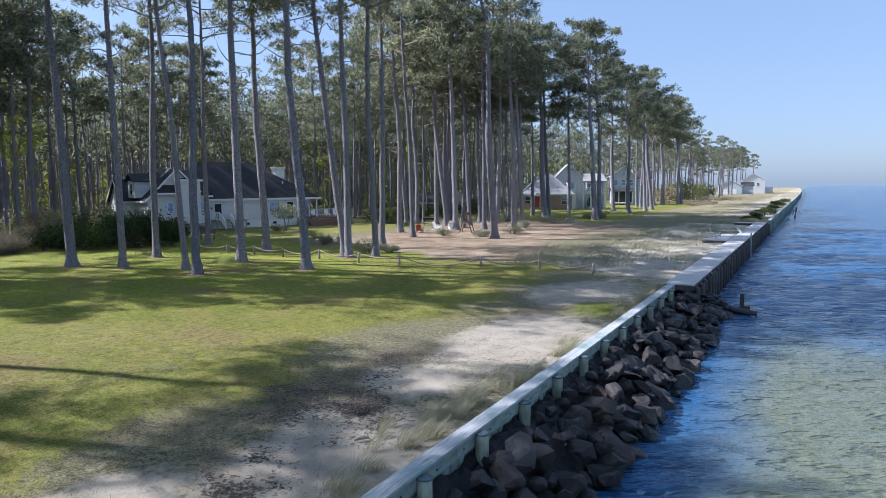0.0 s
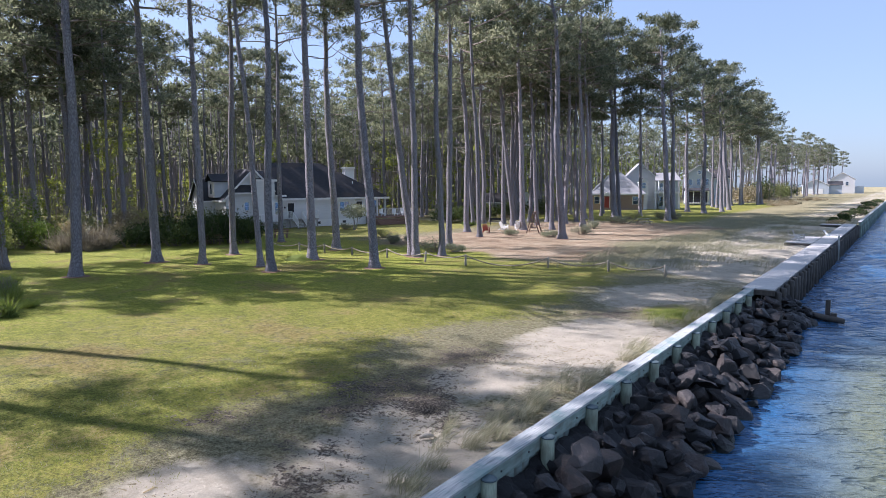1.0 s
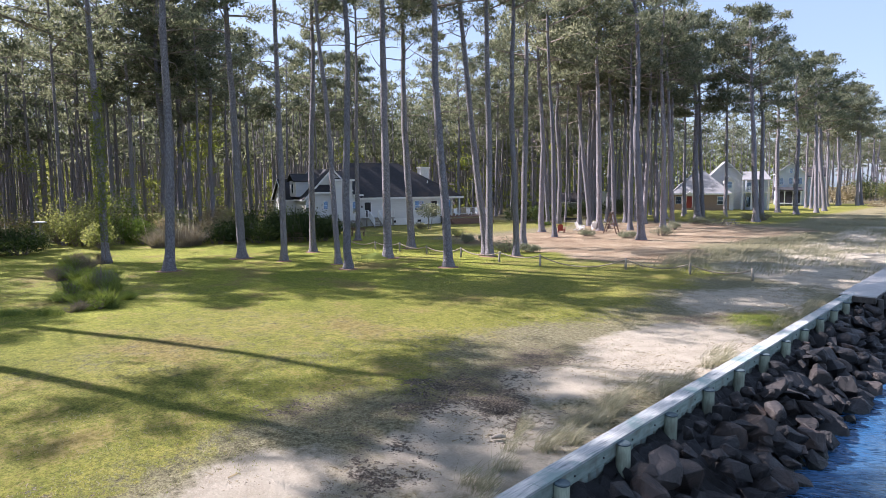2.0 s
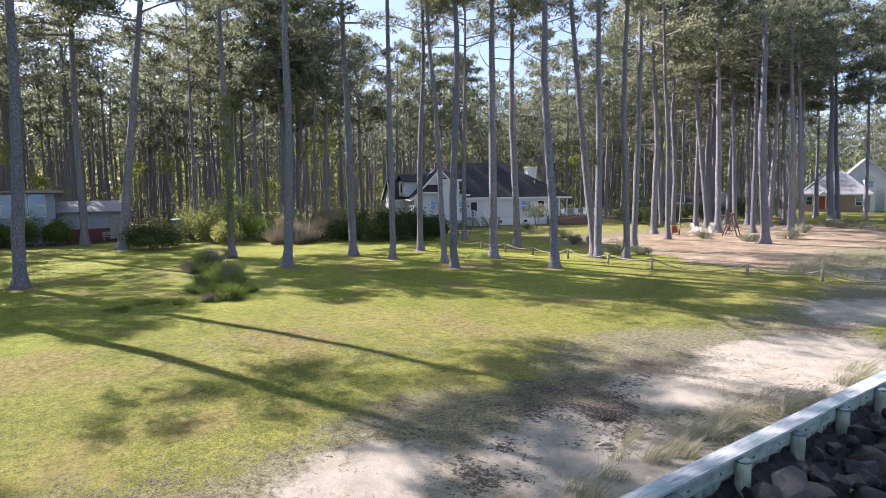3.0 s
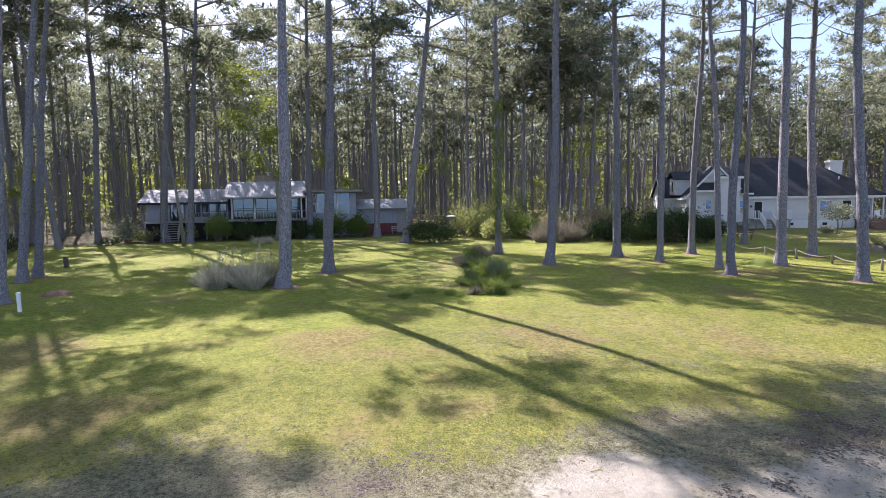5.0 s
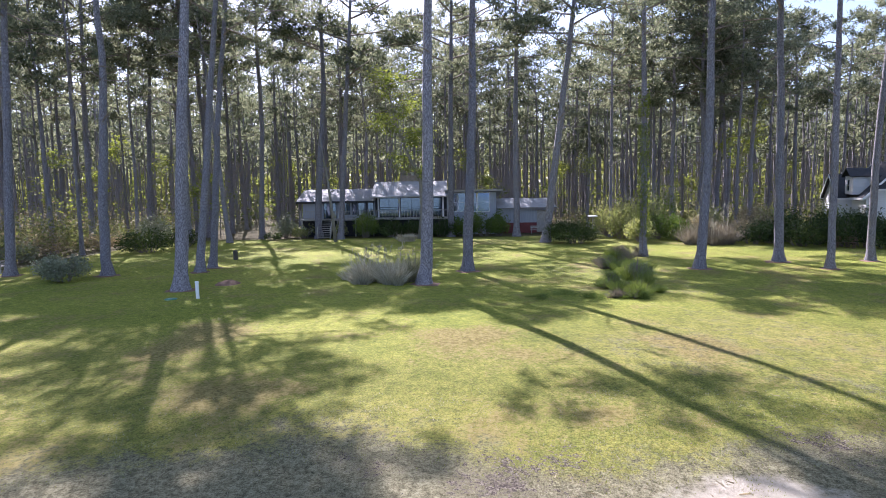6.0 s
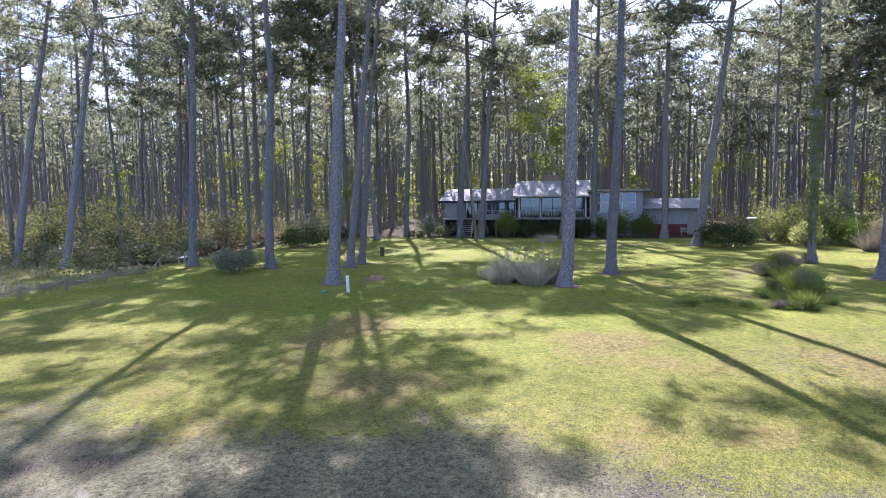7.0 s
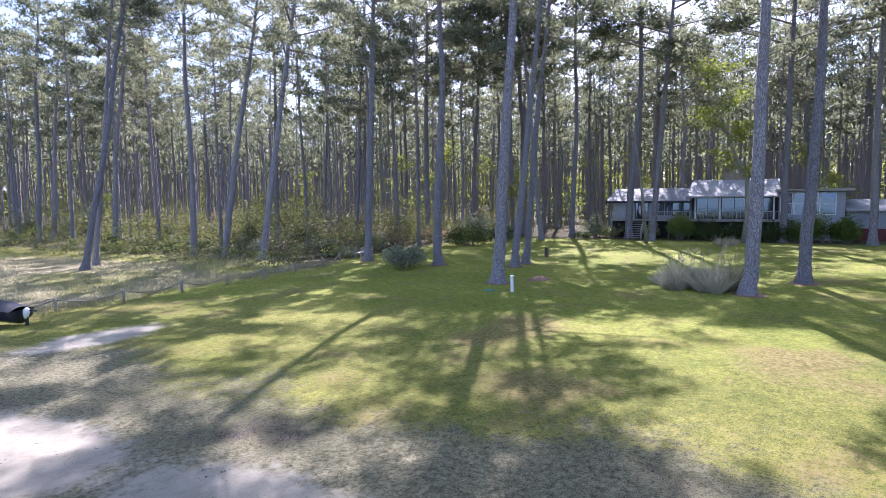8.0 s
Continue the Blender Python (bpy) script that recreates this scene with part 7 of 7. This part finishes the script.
patch_blades("grass_patch", "bright green grass patch in the sand", "grass", spots, 16, 0.13, 0.018, M_WEED, 9, (0.05, 0.05), 0.14)


def litter_bits():
    """Twigs, cones and dry stems lying on the worn sand."""
    rng = np.random.default_rng(9)
    n = 5200
    x, y = -0.6 - np.abs(rng.normal(size=n)) * 3.2, rng.uniform(-9, 22, n)
    keep = fbm(x, y, 2.4, 51) > 0.44
    x, y = x[keep], y[keep]
    a = rng.random(len(x)) * 6.283
    ways = unit(np.stack([np.cos(a), np.sin(a), rng.uniform(-0.05, 0.35, len(x))], 1))
    roots = np.stack([x, y, height(x, y) + 0.012], 1)
    whole("ground_litter", tri_mesh("ground_litter", blades(rng, roots, ways, rng.uniform(0.04, 0.2, len(x)), rng.uniform(0.01, 0.03, len(x))), M_LEAF_RUST), None, "dry twigs and stems scattered on the sand", "litter", "stuff")


litter_bits()
whole("driftwood_chunk", Shape().tube([(-2.2, -1.4, 0.02), (-2.1, -1.3, 0.06), (-2.02, -1.16, 0.03)], [0.03, 0.05, 0.03], 7), M_POST, "grey chunk of driftwood on the sand", "driftwood", smooth=True)


# ---- boardwalk, far bulkhead and groin ----
def boardwalk():
    d = thing("boardwalk", pose(0, 0, 0), "weathered grey timber boardwalk on dark piles along the shore", "boardwalk")
    r = random.Random(6)
    s = Shape()
    y = 20.75
    while y < 78.2:
        s.box(-0.48 + r.uniform(-0.03, 0.03), 0.86 + r.uniform(-0.03, 0.03), y, y + 0.142, 0.24 + r.uniform(-0.006, 0.006), 0.285)
        y += 0.152
    for x0, x1, y0, y1 in ((-2.5, -0.52, 47.4, 55.0), (-2.7, -0.52, 75.2, 77.4)):
        x = x0
        while x < x1 - 0.1:
            s.box(x, x + 0.14, y0 + r.uniform(-0.03, 0.03), y1 + r.uniform(-0.03, 0.03), 0.235 + r.uniform(-0.005, 0.005), 0.28)
            x += 0.15
    tagged(part("decking", s, M_DECK, d), kind="stuff")
    part("edge_beam", Shape().box(0.80, 0.88, 20.7, 78.2, 0.02, 0.235), M_DARKWOOD, d, "dark outer beam")
    part("edge_beam", Shape().box(-0.5, -0.42, 20.7, 78.2, 0.0, 0.235), M_WALE, d)
    part("end_beam", Shape().box(-0.48, 0.88, 20.66, 20.74, 0.0, 0.24), M_DARKWOOD, d)
    # a near-black timber backing fills the gaps between the piles
    part("sheet_wall", Shape().box(0.30, 0.38, 20.8, 78.4, -1.9, 0.2), M_DARKWOOD, d, "dark timber sheet wall behind the piles")
    me = Shape().tube([(0, 0, -2.2), (0, 0, 0.10), (0, 0, 0.16)], [0.15, 0.14, 0.11], 10).mesh("pile", M_DARKWOOD, True)
    y = 21.0
    while y < 78.2:
        part("pile", me, M_DARKWOOD, d, at=pose(0.98 + r.uniform(-0.03, 0.03), y, r.uniform(-0.05, 0.06), r.uniform(-1, 1), r.uniform(-1, 1), r.uniform(0, 360)))
        y += 1.3
    for yy, x0 in ((47.35, -2.5), (75.15, -2.7)):
        part("landing_edge", Shape().box(x0, -0.5, yy - 0.06, yy, -0.1, 0.23), M_DARKWOOD, d)
    l = thing("ladder", pose(0.9, 50.5, 0), "pale timber ladder rails at the boardwalk's edge", "ladder")
    for q in (0.0, 0.45):
        part("rail", Shape().bar((0.24, q, -1.5), (0.18, q, 0.75), 0.05, 0.09), M_CAP, l)
    for i in range(5):
        part("rung", Shape().bar((0.22, 0.0, -1.2 + i * 0.3), (0.22, 0.45, -1.2 + i * 0.3), 0.05, 0.08), M_CAP, l)
    whole("leaning_plank", Shape().bar((-0.2, 56.5, 0.3), (-0.75, 58.3, 0.72), 0.2, 0.04), M_CAP, "pale plank propped on the boardwalk", "plank")


boardwalk()


def far_bulkhead():
    b = thing("bulkhead", pose(0, 0, 0), "pale green sheet bulkhead running up the far shore", "bulkhead", "", "structure")
    me = Shape().tube([(0, 0, -2.0), (0, 0, 0.5)], [0.14, 0.14], 8).mesh("pile", M_WALE, True)
    for i in range(72):
        y, ln = (78.5 + i * 4.0, 4.0) if i < 40 else (238.5 + (i - 40) * 12.0, 12.0)
        x = 1.0 - BEND * max(0, y - 230) ** 2
        part("wall_panel", Shape().box(x, x + 0.1, y, y + ln - 0.02, -2.0, 0.42), M_WALE, b)
        part("cap_board", Shape().box(x - 0.12, x + 0.2, y, y + ln - 0.03, 0.42, 0.5), M_CAP, b)
        part("pile", me, M_WALE, b, at=pose(x + 0.24, y + 0.2, 0))


far_bulkhead()

g = thing("groin", pose(0, 0, 0), "dark wet timber groin reaching into the water", "groin")
part("log", Shape().tube([(0.9, 24.1, -1.1), (2.2, 23.6, -1.22), (3.45, 23.0, -1.26)], [0.16, 0.15, 0.13], 9), M_DARKWOOD, g, smooth=True)
part("log", Shape().tube([(1.1, 24.3, -1.42), (3.2, 23.4, -1.48)], [0.14, 0.13], 9), M_DARKWOOD, g, smooth=True)
part("post", Shape().box(2.65, 2.85, 23.55, 23.75, -1.8, -0.42), M_DARKWOOD, g)
part("block", Shape().box(2.9, 3.15, 23.2, 23.5, -1.3, -0.98), M_DARKWOOD, g)
for i, (x, y, z) in enumerate([(2.2, 150.0, -0.7), (2.6, 158.0, -0.6), (3.0, 128.0, -0.5), (2.4, 175.0, -0.8)]):
    whole("old_pile", Shape().tube([(x, y, -2.2), (x + 0.05, y, z)], [0.16, 0.13], 9), M_DARKWOOD, "lone dark pile standing in the water", "pile", smooth=True)
m = thing("channel_marker", pose(520, 2600, WATER_Z), "far pale channel tower on the horizon", "tower")
part("base", Shape().box(-12, 12, -12, 12, 0, 5), M_TRIM, m)
part("mast", Shape().bar((0, 0, 5), (0, 0, 62), 2.2), M_TRIM, m)


# ---- timber bulkhead and its rocks ----
def bulkhead():
    b = thing("bulkhead", pose(0, 0, 0), "weathered timber bulkhead with round piles and grey cap boards", "bulkhead", "", "structure")
    r = random.Random(17)
    y = -17.2
    while y < 20.6:
        ln = min(r.choice([3.6, 4.27, 4.27, 4.9]), 20.65 - y)
        z = r.uniform(-0.006, 0.006)
        part("cap_board", Shape().box(-0.33, -0.155, y + 0.004, y + ln - 0.008, 0.235 + z, 0.285 + z), M_CAP, b)
        part("cap_board", Shape().box(-0.148, 0.03, y + 0.9, y + ln + 0.89, 0.237 - z, 0.287 - z), M_CAP, b)
        part("wale", Shape().box(-0.045, 0.015, y, y + ln - 0.01, -0.02, 0.225), M_WALE, b)
        part("wale", Shape().box(-0.09, -0.03, y + 1.1, y + ln + 1.09, -0.95, -0.7), M_WALE, b)
        y += ln
    board = Shape().box(-0.165, -0.095, 0.006, 0.292, -1.9, 0.22).mesh("sheet_board", M_WALE)
    for i in range(122):
        part("sheet_board", board, M_WALE, b, at=pose(r.uniform(-0.006, 0.006), -15.4 + i * 0.296, r.uniform(-0.02, 0.0)))
    part("sheet_wall", Shape().box(-0.165, -0.095, -17.2, -15.42, -1.9, 0.2), M_WALE, b)
    # the southern run stands a step further out
    part("return_wall", Shape().box(-0.3, 1.2, -17.32, -17.24, -1.9, 0.2), M_WALE, b)
    part("sheet_wall", Shape().box(1.16, 1.23, -62, -17.33, -1.9, 0.2), M_WALE, b)
    part("cap_board", Shape().box(0.97, 1.32, -62, -17.2, 0.235, 0.285), M_CAP, b)
    pile = Shape().tube([(0, 0, -2.1), (0, 0, -0.6), (0, 0, 0.195)], [0.155, 0.145, 0.135], 14).mesh("pile", M_PILE, True)
    cap = Shape().tube([(0, 0, 0.20), (0, 0, 0.222), (0, 0, 0.232)], [0.142, 0.142, 0.12], 14).mesh("pile_top", M_PILECAP)
    bolt = Shape().tube([(0.05, 0, 0), (0.09, 0, 0)], [0.022, 0.018], 6)
    for i in range(-28, 10):
        y = -0.25 + 2.134 * i
        p = part("pile", pile, M_PILE, b, at=pose(0.11 + 1.3 * (i < -7), y, r.uniform(-0.02, 0.02), 0, r.uniform(-0.8, 0.8), r.uniform(0, 360)))
        part("pile_top", cap, M_PILECAP, p, "dark weathered pile top")
        if i > -7:
            for q in (0.55, 1.55):
                part("bolt", Shape().tube([(0.0, y + q, 0.1), (0.032, y + q, 0.1)], [0.024, 0.02], 6), M_DARK, b, "rusty bolt head")


bulkhead()


def rock_mesh(seed):
    """A blocky broken boulder, about one metre across."""
    r = random.Random(seed)
    bm = bmesh.new()
    sx, sy, sz = r.uniform(0.95, 1.3), r.uniform(0.75, 1.0), r.uniform(0.6, 0.85)
    for _ in range(15):
        p = Vector((r.gauss(0, 1), r.gauss(0, 1), r.gauss(0, 1))).normalized() * r.uniform(0.44, 0.56)
        p = Vector([max(-0.4, min(0.4, c)) for c in p])
        bm.verts.new((p.x * sx, p.y * sy, p.z * sz))
    hull = bmesh.ops.convex_hull(bm, input=bm.verts)
    bmesh.ops.delete(bm, geom=list({g for g in hull["geom_unused"] + hull["geom_interior"] if isinstance(g, bmesh.types.BMVert)}), context="VERTS")
    bmesh.ops.bevel(bm, geom=list(bm.edges), offset=0.045, segments=1, affect="EDGES", clamp_overlap=True)
    bmesh.ops.triangulate(bm, faces=list(bm.faces))
    bmesh.ops.subdivide_edges(bm, edges=[e for e in bm.edges if e.calc_length() > 0.16], cuts=1)
    for v in bm.verts:
        v.co += v.co.normalized() * (noise.noise(v.co * 3.1 + Vector((seed * 7.3, 0, 0))) * 0.07 + noise.noise(v.co * 8.0) * 0.025)
    me = bpy.data.meshes.new("rock")
    bm.to_mesh(me)
    bm.free()
    me.materials.append(M_ROCK)
    return me


ROCKS = [rock_mesh(s) for s in range(14)]
rv = thing("rock_revetment", pose(0, 0, 0), "bank of dark broken boulders below the bulkhead", "rocks", "", "structure")
r = random.Random(23)
placed = []
for i in range(46):
    k, y = r.uniform(0.34, 0.62), -6.5 + i * 0.65 + r.uniform(-0.2, 0.2)
    placed.append((0.42, y, k * 0.7))
    part("rock", ROCKS[r.randrange(len(ROCKS))], M_ROCK, rv, at=pose(0.30 + 0.25 * k + r.uniform(0, 0.1), y, -0.13 - 0.1 * k + r.uniform(-0.12, 0.06), r.uniform(0, 360), r.uniform(0, 360), r.uniform(0, 360)) @ Matrix.Diagonal((k, k, k, 1)))
tries = 0
while len(placed) < 298 and tries < 60000:
    tries += 1
    k = r.choice([0.32, 0.4, 0.45, 0.55, 0.62, 0.7, 0.8, 0.9])
    x, y = r.uniform(0.6, 2.25), r.uniform(-7.5, 23.6)
    if any((x - a) ** 2 + (y - b) ** 2 < (0.195 * (k + c)) ** 2 for a, b, c in placed):
        continue
    placed.append((x, y, k))
    z = 0.22 - 0.66 * x + r.uniform(-0.12, 0.2) - 0.22 * k
    part("rock", ROCKS[r.randrange(len(ROCKS))], M_ROCK, rv, at=pose(x, y, z, r.uniform(-30, 30), r.uniform(-12, 32), r.uniform(0, 360)) @ Matrix.Diagonal((k * 1.24, k * 1.24, k * r.uniform(0.95, 1.3), 1)))
# the bank beneath the boulders
under = Shape()
rr = random.Random(5)
cols = [(-0.09 + 0.14 * i, -0.18 - 0.088 * i) for i in range(21)]
ys = [-14 + i * 0.16 for i in range(241)]
for y in ys:
    for x, z in cols:
        under.v.append((x + rr.uniform(-0.04, 0.04), y + rr.uniform(-0.05, 0.05), z + rr.uniform(-0.11, 0.11)))
for i in range(len(ys) - 1):
    for k in range(len(cols) - 1):
        a = i * len(cols) + k
        under.f.append((a, a + 1, a + 1 + len(cols), a + len(cols)))
part("rubble_bed", under, M_ROCK, rv, "dark rubble bed between the boulders")
